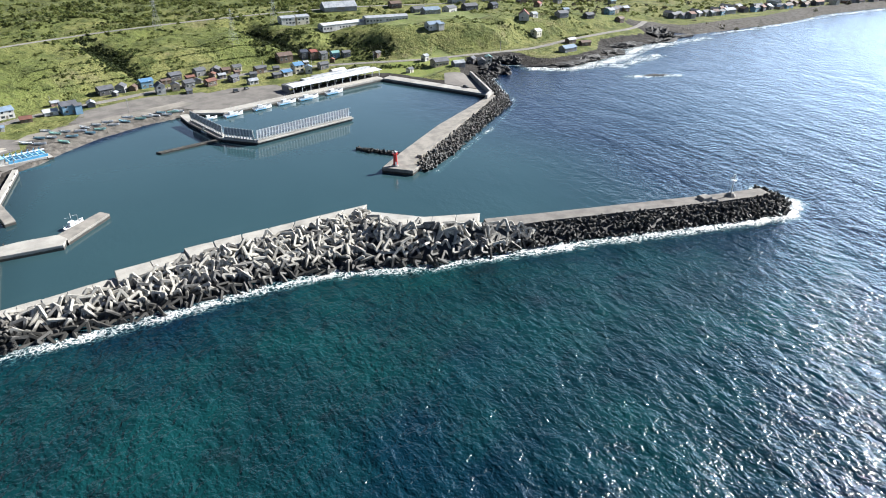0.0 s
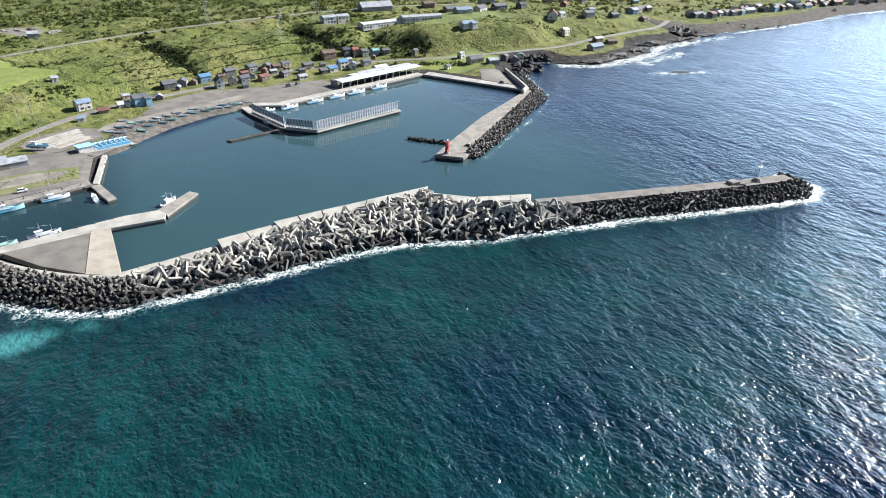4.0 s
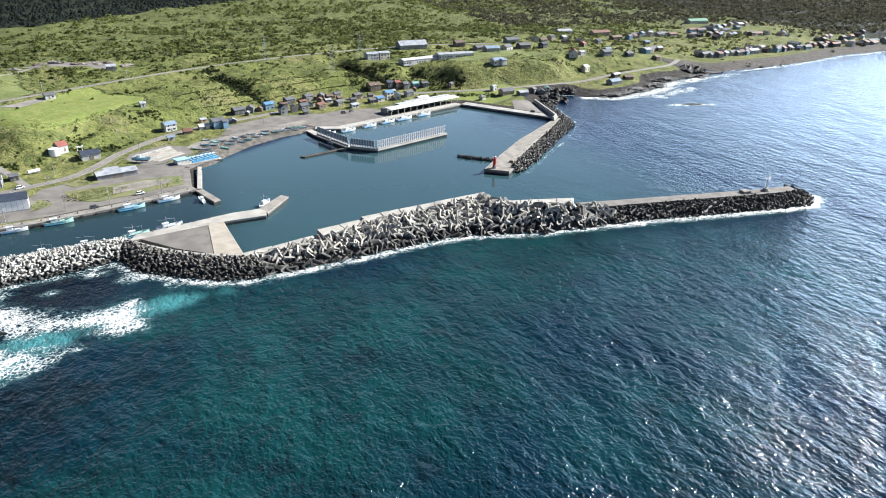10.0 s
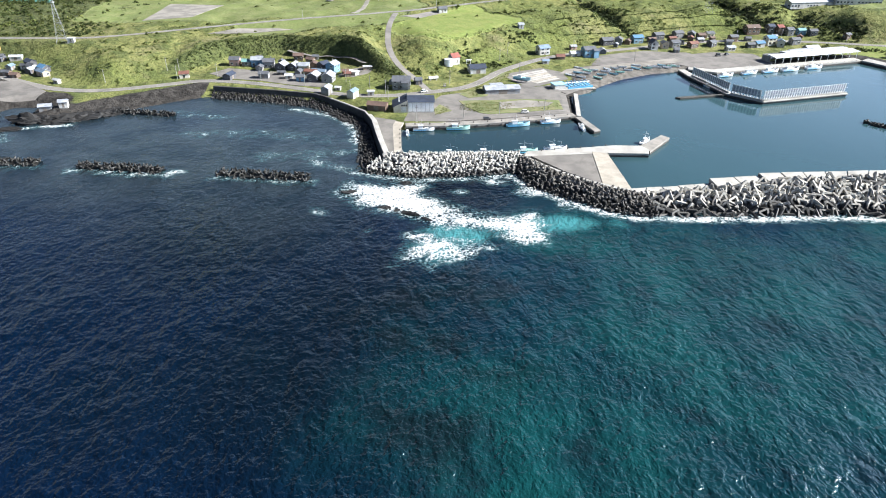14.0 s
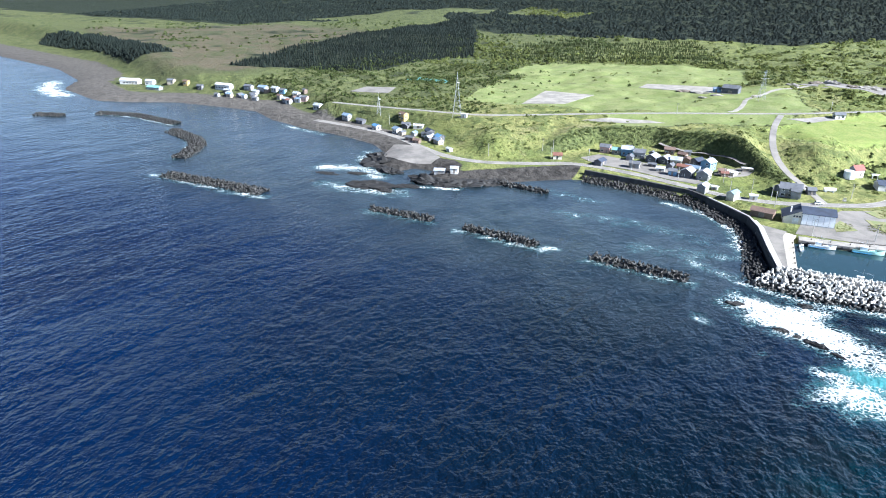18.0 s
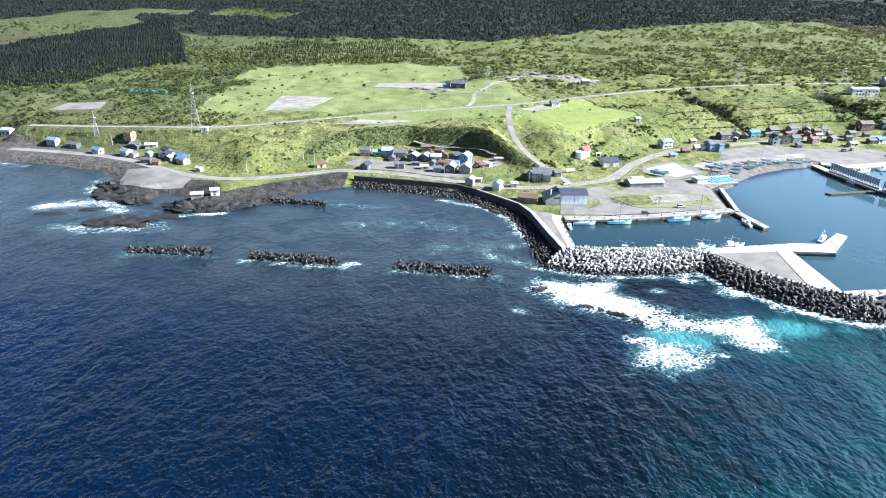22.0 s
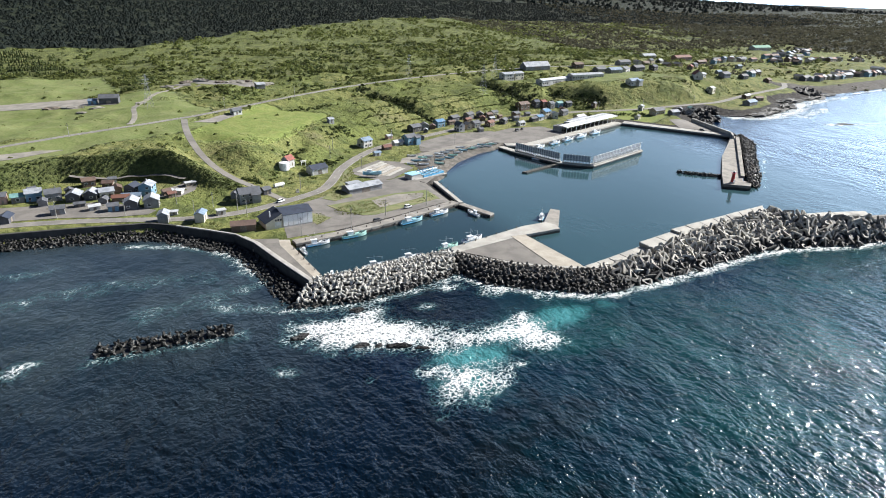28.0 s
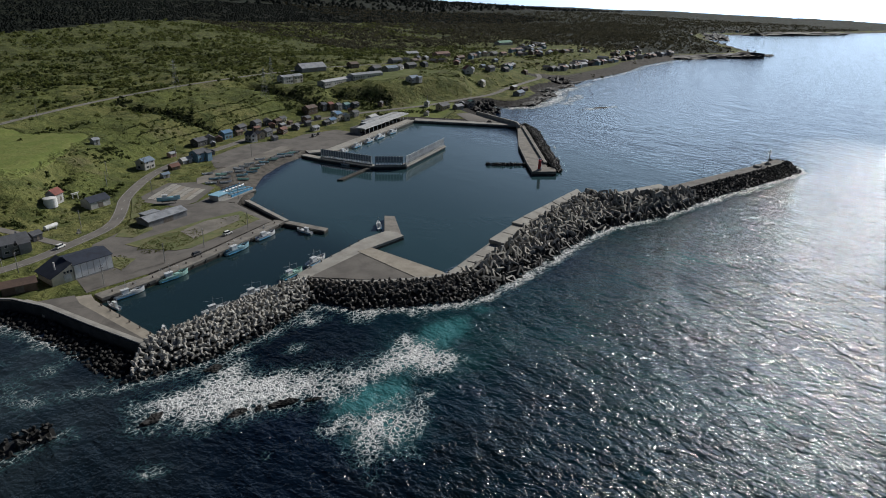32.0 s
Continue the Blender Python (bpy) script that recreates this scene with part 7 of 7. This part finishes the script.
car(45, 377, ground_z(45, 377) + 0.2, 30, WHITE, "white car parked beside the dark-roofed house")
car(262, 500, ground_z(262, 500) + 0.2, 15, STEEL_DARK, "dark truck parked on the market yard", "truck", 1.3)
car(270, 505, ground_z(270, 505) + 0.2, 40, STEEL_DARK, "dark car parked on the market yard")


# ---- poles, pylons and masts ----
def pole(x, y, h=9.0, turn=20):
    ob = thing("utility_pole", "grey concrete utility pole with crossarms", "pole", "utility poles", pose(x, y, ground_z(x, y) - 0.3, 0, 0, turn))
    part("shaft", cylinder(0.17, 0.11, h, 8), CONCRETE, ob)
    for z in (h - 0.5, h - 1.4):
        part("crossarm", box(-0.9, 0.9, -0.06, 0.06, z, z + 0.12), STEEL_DARK, ob)
    return ob


first = pole(11, 379)
for x, y in ((-6, 390), (25, 360), (22, 371), (45, 328), (71, 334), (91, 340), (117, 348), (139, 396), (99, 471), (123, 478), (93, 456), (106, 428), (150, 494), (193, 474), (-30, 379), (-60, 386), (-90, 391), (-123, 392), (-117, 396), (-151, 366), (-191, 374), (-113, 383), (-264, 410), (-230, 397), (219, 515), (252, 536), (290, 547), (330, 556), (380, 549), (430, 545), (500, 550), (1, 367), (60, 397), (40, 560), (100, 592), (-60, 500)):
    copy_thing(first, pose(x, y, ground_z(x, y) - 0.3, 0, 0, (x * 7) % 60))


LATTICE_STEEL = plain("dull_lattice_steel", (0.30, 0.31, 0.32), (0.22, 0.23, 0.24), 2, 0.3, 0.6, 0.2, 0.005)


def pylon(x, y, h, foot, label, name="pylon", arms=True, z=None):
    ob = thing(name, label, name, "", pose(x, y, (ground_z(x, y) if z is None else z) - 0.3, 0, 0, 25))
    bm = bmesh.new()
    corner = lambda f: foot * (1 - f) ** 1.15 + 0.25
    steps = 7
    for i in range(steps):
        f, g = i / steps, (i + 1) / steps
        a, b = corner(f), corner(g)
        for s, t in ((1, 1), (1, -1), (-1, -1), (-1, 1)):
            beam((s * a, t * a, f * h), (s * b, t * b, g * h), 0.08, bm)
            s2, t2 = (t, -s)
            beam((s * a, t * a, f * h), (s2 * b, t2 * b, g * h), 0.06, bm)
            beam((s * b, t * b, g * h), (s2 * b, t2 * b, g * h), 0.06, bm)
    part("lattice", bm, LATTICE_STEEL, ob)
    if arms:
        for f, w in ((0.74, 3.4), (0.85, 2.8), (0.95, 2.2)):
            part("arm", beam((-w, 0, h * f), (w, 0, h * f), 0.1), STEEL_PALE, ob)
    else:
        part("antenna", beam((0, 0, h), (0, 0, h + 4), 0.08), STEEL_PALE, ob)
        part("dish", cylinder(0.9, 0.9, 0.25, 12, h * 0.86, x=0.6), WHITE, ob)
    return ob


pylon(-12, 590, 25, 2.6, "slim steel power pylon on the terrace")
pylon(224, 648, 26, 2.6, "steel power pylon among shrubs")
pylon(277, 592, 27, 2.8, "steel power pylon above the terraced slope")
pylon(323, 655, 24, 2.5, "steel power pylon behind the apartment blocks")
pylon(-209, 424, 31, 3.2, "tall lattice radio mast on the bluff", "radio_mast", False)
pylon(-277, 414, 15, 1.4, "small lattice tower by the highway", "radio_mast", False)
house(-203, 425, 10, 4, 3, 2.6, "white", "white", "small white equipment hut at the mast foot", windows=False, name="shed", flat=True)


# ---- plants ----
def leaf_material(name, a, b):
    k = Nodes(name)
    r = k.tree.nodes.new("ShaderNodeNewGeometry").outputs["Random Per Island"]
    c = k.mix(r, a, b)
    c = k.mix(k.ramp(k.noise(25, 4), 0.4, 0.65), c, tuple(0.5 * (x + y) * 0.7 for x, y in zip(a, b)))
    k.done(c, 0.85, 0.0, None, 0.2)
    through_light = k.add("ShaderNodeBsdfTranslucent", Color=c)
    both = k.add("ShaderNodeMixShader", Fac=0.5)
    k.put(both.inputs[1], k.bsdf.outputs[0])
    k.put(both.inputs[2], through_light.outputs[0])
    k.put(k.out.inputs["Surface"], both.outputs[0])
    return k.mat


LEAF = leaf_material("shrub_leaves", (0.070, 0.093, 0.025), (0.188, 0.205, 0.066))
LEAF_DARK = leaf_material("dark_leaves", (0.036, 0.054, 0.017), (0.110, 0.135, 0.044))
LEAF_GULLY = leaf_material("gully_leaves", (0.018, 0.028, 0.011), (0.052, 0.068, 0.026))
LEAF_BROWN = leaf_material("brown_leaves", (0.046, 0.047, 0.030), (0.108, 0.102, 0.066))
# dark needles; cloud shade and bluish haze are put into the colour
CONIFER = leaf_material("conifer_needles_cloud_and_haze", (0.014, 0.021, 0.018), (0.021, 0.030, 0.024))
YOUNG = leaf_material("young_conifer_needles", (0.038, 0.054, 0.018), (0.092, 0.112, 0.042))
GRASS_TUFT = leaf_material("tall_grass", (0.110, 0.135, 0.038), (0.210, 0.205, 0.085))


def thicket(name, label, pts, material, leaves, seed, flat=0.8, category="shrubs", width=0.36):
    """Shrubs as loose clumps of leaf tufts; pts: rows of x, y, z, size."""
    P = np.asarray(pts, float)
    r = np.random.RandomState(seed)
    n, k = len(P), leaves
    az, up = r.rand(n, k) * 2 * np.pi, r.rand(n, k) ** 0.7
    rad = P[:, 3:4] * (0.55 + 0.5 * r.rand(n, k)) * (0.6 + 0.4 * r.rand(n, 1))
    c = np.stack([np.cos(az) * np.sqrt(1 - up * up) * rad, np.sin(az) * np.sqrt(1 - up * up) * rad, up * rad * flat * 1.25 + 0.1], -1) + P[:, None, :3]
    out = c - P[:, None, :3] + 0.0
    out[..., 2] += 0.35 * P[:, None, 3]
    out = out / np.linalg.norm(out, axis=-1, keepdims=True) + 0.45 * r.randn(n, k, 3)
    a = np.cross(out, r.randn(n, k, 3))
    a /= np.linalg.norm(a, axis=-1, keepdims=True)
    b = np.cross(out, a)
    b /= np.linalg.norm(b, axis=-1, keepdims=True)
    s = P[:, None, 3:4] * width * (0.6 + 0.8 * r.rand(n, k, 1))
    V_ = np.stack([c - a * s, c - b * s * 0.8, c + a * s, c + b * s * 0.8], 2).reshape(-1, 3)
    q = np.arange(len(V_)).reshape(-1, 4)
    me = bpy.data.meshes.new(name)
    me.from_pydata(V_.tolist(), [], q.tolist())
    me.materials.append(material)
    return tagged(new(name, me), label, category, kind="stuff")


_r = np.random.RandomState(3)
THINGS_XY = np.array([ob.matrix_basis.translation[:2] for ob in scene.objects if ob.parent is None and ob.get("category") in ("house", "shed", "building", "net shed", "store", "tank", "shrine hall", "barn", "car", "market", "pole")])


def free_of_things(x, y, gap):
    keep = np.ones(len(x), bool)
    for i in range(0, len(x), 4000):
        s = slice(i, i + 4000)
        keep[s] = np.hypot(x[s, None] - THINGS_XY[:, 0], y[s, None] - THINGS_XY[:, 1]).min(1) > gap
    for pts, half in ((HIGHWAY, 5.0), (ROAD_UP, 4.0), (COAST_ROAD, 5.0)):
        keep &= polyline_distance(x, y, pts)[0] > half
    return keep


LOTS = [(-172, 540, 28, 38, -4), (-80, 634, 48, 20, -6), (50, 700, 42, 24, 10), (30, 530, 18, 9, 40), (-338, 493, 22, 20, 20), (378, 626, 30, 10, 17), (421, 630, 28, 10, 3), (395, 690, 26, 14, 6)]


def sow(n, x0, x1, y0, y1, chance, size, gap=6.0):
    x, y = _r.uniform(x0, x1, n), _r.uniform(y0, y1, n)
    d, s = inland(x, y, FOOT), inland(x, y, COAST)
    p = chance(x, y, d, s) * (1 - patches(x, y, LOTS, 4))
    keep = _r.rand(n) < p
    x, y, d = x[keep], y[keep], d[keep]
    keep = free_of_things(x, y, gap)
    x, y, d = x[keep], y[keep], d[keep]
    z = land(x, y)
    return np.stack([x, y, z - 0.2, size(d, len(x))], -1)


def near_chance(x, y, d, s):
    v = wobble(x, y, 22, 9) + 0.7 * wobble(x, y, 8, 10) + 0.5 * wobble(x, y, 60, 12)
    slope = (d > -1) & (d < 48)
    up = (d >= 48) & (d < 190)
    p = np.where(slope, 0.10 + 0.6 * (v > 0.35), 0.0) + np.where(up, 0.06 + 0.7 * (v > 0.5), 0.0)
    p = np.where((d >= 190) & (d < 460), 0.08 + 0.75 * (v > 0.06), p) * (1 - forest(x, y))
    p = p * np.where((x < -120) & (d < 200), 0.45, 1.0) * (1 - 0.97 * patches(x, y, MEADOWS, 10))
    low = (d <= -1) & (d > -14) & (s > 22)
    return np.where(low, 0.12 * (v > 0.3), p)


thicket("scrub_slopes", "patchy green shrubs over the bluffs and terraces", sow(52000, -330, 640, 360, 720, near_chance, lambda d, n: np.where(d < 48, 0.7 + 1.2 * _r.rand(n) ** 1.5, 0.9 + 2.0 * _r.rand(n) ** 1.6)), LEAF, 14, 1, 0.6)
thicket("inland_scrub", "dense green scrub and young trees behind the highway", sow(26000, -500, 1000, 660, 1000, near_chance, lambda d, n: 1.5 + 2.6 * _r.rand(n) ** 1.4), LEAF, 14, 11)
thicket("inland_dark_scrub", "darker bushes among the inland scrub", sow(12000, -500, 760, 560, 1000, lambda x, y, d, s: np.where((d > 130) & (wobble(x, y, 45, 33) + 0.6 * wobble(x, y, 15, 34) > 0.25), 0.6, 0.02 * (d > 50)) * (1 - patches(x, y, MEADOWS, 10)), lambda d, n: 1.3 + 2.6 * _r.rand(n)), LEAF_DARK, 14, 12)
thicket("east_scrub", "brown-green scrub on the slopes behind the east town", sow(26000, 640, 2400, 580, 1500, lambda x, y, d, s: np.where(d > 30, 0.2 + 0.75 * (wobble(x, y, 60, 41) + 0.5 * wobble(x, y, 18, 42) > -0.2), 0.02) * (1 - 0.93 * patches(x, y, TOWN_GREENS, 60)), lambda d, n: 2.6 + 3.6 * _r.rand(n), 11), LEAF_BROWN, 9, 13)
thicket("east_woodland", "dark brown-green woods on the low east shore", sow(9000, 1150, 3200, 560, 2000, lambda x, y, d, s: np.where((s > 45) & ((y > 760) | (x > 1330)), 0.85, 0.0), lambda d, n: 4 + 4.5 * _r.rand(n), 14), LEAF_BROWN, 9, 16, category="woodland")
thicket("west_scrub", "green scrub and dark bushes on the west terrace, toned down for cloud shade", sow(8000, -480, -200, 430, 680, lambda x, y, d, s: np.where(d > 6, 0.25 + 0.6 * (wobble(x, y, 40, 61) + 0.6 * wobble(x, y, 14, 62) > 0.15), 0.0) * np.where(x > -300, 0.5, 1.0) * (1 - 0.8 * patches(x, y, MEADOWS, 10)), lambda d, n: 0.9 + 1.8 * _r.rand(n)), LEAF_DARK, 12, 17)
thicket("bluff_thicket", "dense dark green thicket on the concave bluff", sow(7000, -130, 30, 400, 480, lambda x, y, d, s: np.where((d > 0) & (d < 11), 0.9, 0.0), lambda d, n: 0.5 + 0.6 * _r.rand(n), 5.0), LEAF_DARK, 12, 14, 0.6)
_gully = []
for pts, half, depth in GULLIES[:3]:
    line = np.array(resample(pts, 1.0))
    n = int(len(line) * half * 0.42)
    q = line[_r.randint(0, len(line), n)] + _r.normal(0, half * 0.5, (n, 2))
    q = q[free_of_things(q[:, 0], q[:, 1], 6.0)]
    _gully.append(np.stack([q[:, 0], q[:, 1], land(q[:, 0], q[:, 1]) - 0.3, 1.1 + 1.6 * _r.rand(len(q))], -1))
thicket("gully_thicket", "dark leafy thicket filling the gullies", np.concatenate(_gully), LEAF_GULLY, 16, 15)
thicket("tall_grass_tufts", "yellow-green tall grass on the slopes", sow(30000, -300, 600, 360, 720, lambda x, y, d, s: np.where((d > -12) & (s > 20), 0.55, 0.0) * (1 - 0.93 * patches(x, y, MEADOWS, 10)) * (1 - patches(x, y, LAWN, 6)), lambda d, n: 0.35 + 0.55 * _r.rand(n), 4.0), GRASS_TUFT, 7, 2, 0.6, "grass")
_dark = []
for cx, cy, rx, ry, turn, n in ((190, 575, 26, 12, 60, 120), (314, 602, 26, 9, 30, 150), (385, 572, 20, 15, 60, 130), (30, 412, 10, 6, 0, 40), (520, 590, 40, 4, -6, 60), (600, 575, 18, 5, 10, 40), (430, 540, 10, 6, 0, 30), (408, 525, 10, 5, 30, 30), (375, 535, 30, 3, -10, 50), (74, 440, 12, 3, 10, 30), (92, 448, 5, 12, -30, 30), (110, 500, 14, 8, 30, 50), (105, 560, 20, 4, 30, 40), (70, 456, 6, 12, -20, 40)):
    u, w = _r.uniform(-1, 1, n), _r.uniform(-1, 1, n)
    c, s = math.cos(radians(turn)), math.sin(radians(turn))
    x, y = cx + u * rx * c - w * ry * s, cy + u * rx * s + w * ry * c
    keep = free_of_things(x, y, 5.0)
    x, y = x[keep], y[keep]
    _dark.append(np.stack([x, y, land(x, y) - 0.2, 0.8 + 1.1 * _r.rand(len(x))], -1))
# hedge lines along the terraced slope
for off in (9, 19, 30):
    line = resample(offset_line([(150, 512), (175, 526), (225, 548), (290, 574), (330, 580)], off), 1.6)
    xs_, ys_ = np.array([p[0] for p in line]), np.array([p[1] for p in line])
    _dark.append(np.stack([xs_, ys_ + _r.uniform(-0.5, 0.5, len(xs_)), land(xs_, ys_) - 0.2, 0.6 + 0.6 * _r.rand(len(xs_))], -1))
thicket("dark_thickets", "dense dark green thickets in gullies and hedge lines", np.concatenate(_dark), LEAF_DARK, 18, 4)


def conifers(name, label, rows, material, seed, skirts=((0.05, 0.55, 0.34), (0.32, 0.8, 0.25), (0.58, 1.0, 0.15)), sides=6):
    """Conifers as stacked skirts of uneven branches, joined; rows: x, y, z, height."""
    P, r = np.asarray(rows, float), np.random.RandomState(seed)
    n, v, f = len(P), [], []
    a0, fat = r.rand(n, 1) * 6.3, 0.8 + 0.4 * r.rand(n, 1)
    for lo, hi, rad in skirts:
        base = sum(len(q) for q in v)
        ring = a0 + np.arange(sides) * 2 * np.pi / sides
        k = rad * P[:, 3:4] * fat * (0.7 + 0.5 * r.rand(n, sides))
        top = np.stack([P[:, 0], P[:, 1], P[:, 2] + hi * P[:, 3]], -1)[:, None]
        rim = np.stack([P[:, :1] + k * np.cos(ring), P[:, 1:2] + k * np.sin(ring), P[:, 2:3] + (lo + 0.08 * r.rand(n, sides)) * P[:, 3:4]], -1)
        v.append(np.concatenate([top, rim], 1).reshape(-1, 3))
        tip = base + np.arange(n)[:, None] * (sides + 1)
        f.append(np.stack([tip + 0 * np.arange(sides), tip + 1 + np.arange(sides), tip + 1 + (np.arange(sides) + 1) % sides], -1).reshape(-1, 3))
    me = bpy.data.meshes.new(name)
    me.from_pydata(np.concatenate(v).tolist(), [], np.concatenate(f).tolist())
    me.materials.append(material)
    return tagged(new(name, me), label, "conifers", kind="stuff")


def planted(pts, along_row, between, turn, tall):
    """Trees in straight rows inside a plan."""
    xs, ys = [p[0] for p in pts], [p[1] for p in pts]
    cx, cy, half = (min(xs) + max(xs)) / 2, (min(ys) + max(ys)) / 2, 420
    u, w = (g.ravel() for g in np.meshgrid(np.arange(-half, half, along_row), np.arange(-half, half, between)))
    u, w = u + _r.uniform(-0.9, 0.9, len(u)), w + _r.uniform(-0.7, 0.7, len(w))
    c, s = math.cos(radians(turn)), math.sin(radians(turn))
    x, y = cx + u * c - w * s, cy + u * s + w * c
    keep = (region(x, y, pts, 1.0) > 0.5) & (_r.rand(len(x)) < 0.95)
    x, y = x[keep], y[keep]
    return np.stack([x, y, land(x, y) - 0.3, tall * (0.75 + 0.45 * _r.rand(len(x)))], -1)


conifers("conifer_plantation", "young olive-green conifers planted in straight rows", planted(PLANTATION_YOUNG, 2.6, 17.0, 9, 4.4), YOUNG, 4)
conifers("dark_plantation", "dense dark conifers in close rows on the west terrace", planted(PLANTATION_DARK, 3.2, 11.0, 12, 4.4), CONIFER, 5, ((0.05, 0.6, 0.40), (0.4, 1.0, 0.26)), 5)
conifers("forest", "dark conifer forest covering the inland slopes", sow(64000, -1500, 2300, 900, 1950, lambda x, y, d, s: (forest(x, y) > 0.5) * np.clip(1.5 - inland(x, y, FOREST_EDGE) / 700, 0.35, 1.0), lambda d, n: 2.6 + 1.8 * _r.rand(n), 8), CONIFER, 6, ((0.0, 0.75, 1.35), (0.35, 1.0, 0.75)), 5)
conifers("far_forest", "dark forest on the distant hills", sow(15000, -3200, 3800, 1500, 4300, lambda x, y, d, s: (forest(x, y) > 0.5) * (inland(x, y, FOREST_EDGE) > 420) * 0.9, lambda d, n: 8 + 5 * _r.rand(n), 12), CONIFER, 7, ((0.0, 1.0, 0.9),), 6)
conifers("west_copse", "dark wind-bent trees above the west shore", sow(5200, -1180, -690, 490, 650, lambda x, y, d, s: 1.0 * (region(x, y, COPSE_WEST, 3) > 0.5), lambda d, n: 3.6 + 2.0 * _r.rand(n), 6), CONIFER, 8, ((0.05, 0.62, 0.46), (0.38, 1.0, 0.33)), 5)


def far_chance(x, y, d, s):
    v = wobble(x, y, 120, 21) + 0.8 * wobble(x, y, 40, 22) + 0.6 * wobble(x, y, 14, 24)
    return np.where((d > 400) & (d < 1000), np.where(v > 0.1, 0.95, 0.08), 0.0) * (1 - forest(x, y)) * (1 - region(x, y, PLANTATION_YOUNG, 4)) * (1 - patches(x, y, MEADOWS, 10)) * np.where((x > 700) & (d < 500), 0.35, 1.0)


thicket("woodland", "mixed woodland of rounded green tree crowns inland", sow(17000, -560, 1300, 860, 1560, far_chance, lambda d, n: 2.2 + 3.2 * _r.rand(n), 12), LEAF, 12, 5, category="woodland")
thicket("west_thickets", "dark bushes scattered over the western heath", sow(5200, -1300, -260, 470, 1050, lambda x, y, d, s: np.where(d > 12, 0.03 + 0.9 * (wobble(x, y, 50, 23) + 0.5 * wobble(x, y, 16, 25) > 0.55), 0.0) * (1 - forest(x, y)) * (1 - region(x, y, PLANTATION_YOUNG, 4)) * (1 - patches(x, y, MEADOWS, 10)), lambda d, n: 1.6 + 2.4 * _r.rand(n), 10), LEAF_DARK, 12, 7, category="shrubs")


# rough grass and low weeds on the islands of the yard
_tuft, _weed = [], []
for cx, cy, rx, ry, turn, n in ((84, 356, 17, 9, 18, 900), (118, 362, 11, 8, 18, 160), (80, 385, 5, 13, -25, 420), (92, 412, 4, 14, -25, 300), (57, 346, 4, 9, -20, 150), (150, 462, 22, 4, 32, 160), (-40, 402, 30, 3, 0, 120), (5, 352, 8, 6, -30, 120), (30, 360, 14, 3, 0, 120)):
    c, s = math.cos(radians(turn)), math.sin(radians(turn))
    u, w = _r.uniform(-1, 1, n), _r.uniform(-1, 1, n)
    keep = u * u + w * w < 1
    x, y = cx + u[keep] * rx * c - w[keep] * ry * s, cy + u[keep] * rx * s + w[keep] * ry * c
    free = free_of_things(x, y, 4.0)
    x, y = x[free], y[free]
    rows = np.stack([x, y, np.array([ground_z(a, b) for a, b in zip(x, y)]) + 0.1, 0.22 + 0.32 * _r.rand(len(x))], -1)
    _tuft.append(rows[np.arange(len(rows)) % 6 > 0])
    _weed.append(rows[::6])
thicket("yard_grass", "tall yellow-green grass on the yard islands", np.concatenate(_tuft), GRASS_TUFT, 9, 51, 0.7, "grass")
thicket("yard_weeds", "low green weeds among the yard grass", np.concatenate(_weed), LEAF, 9, 52, 0.7, "weeds")
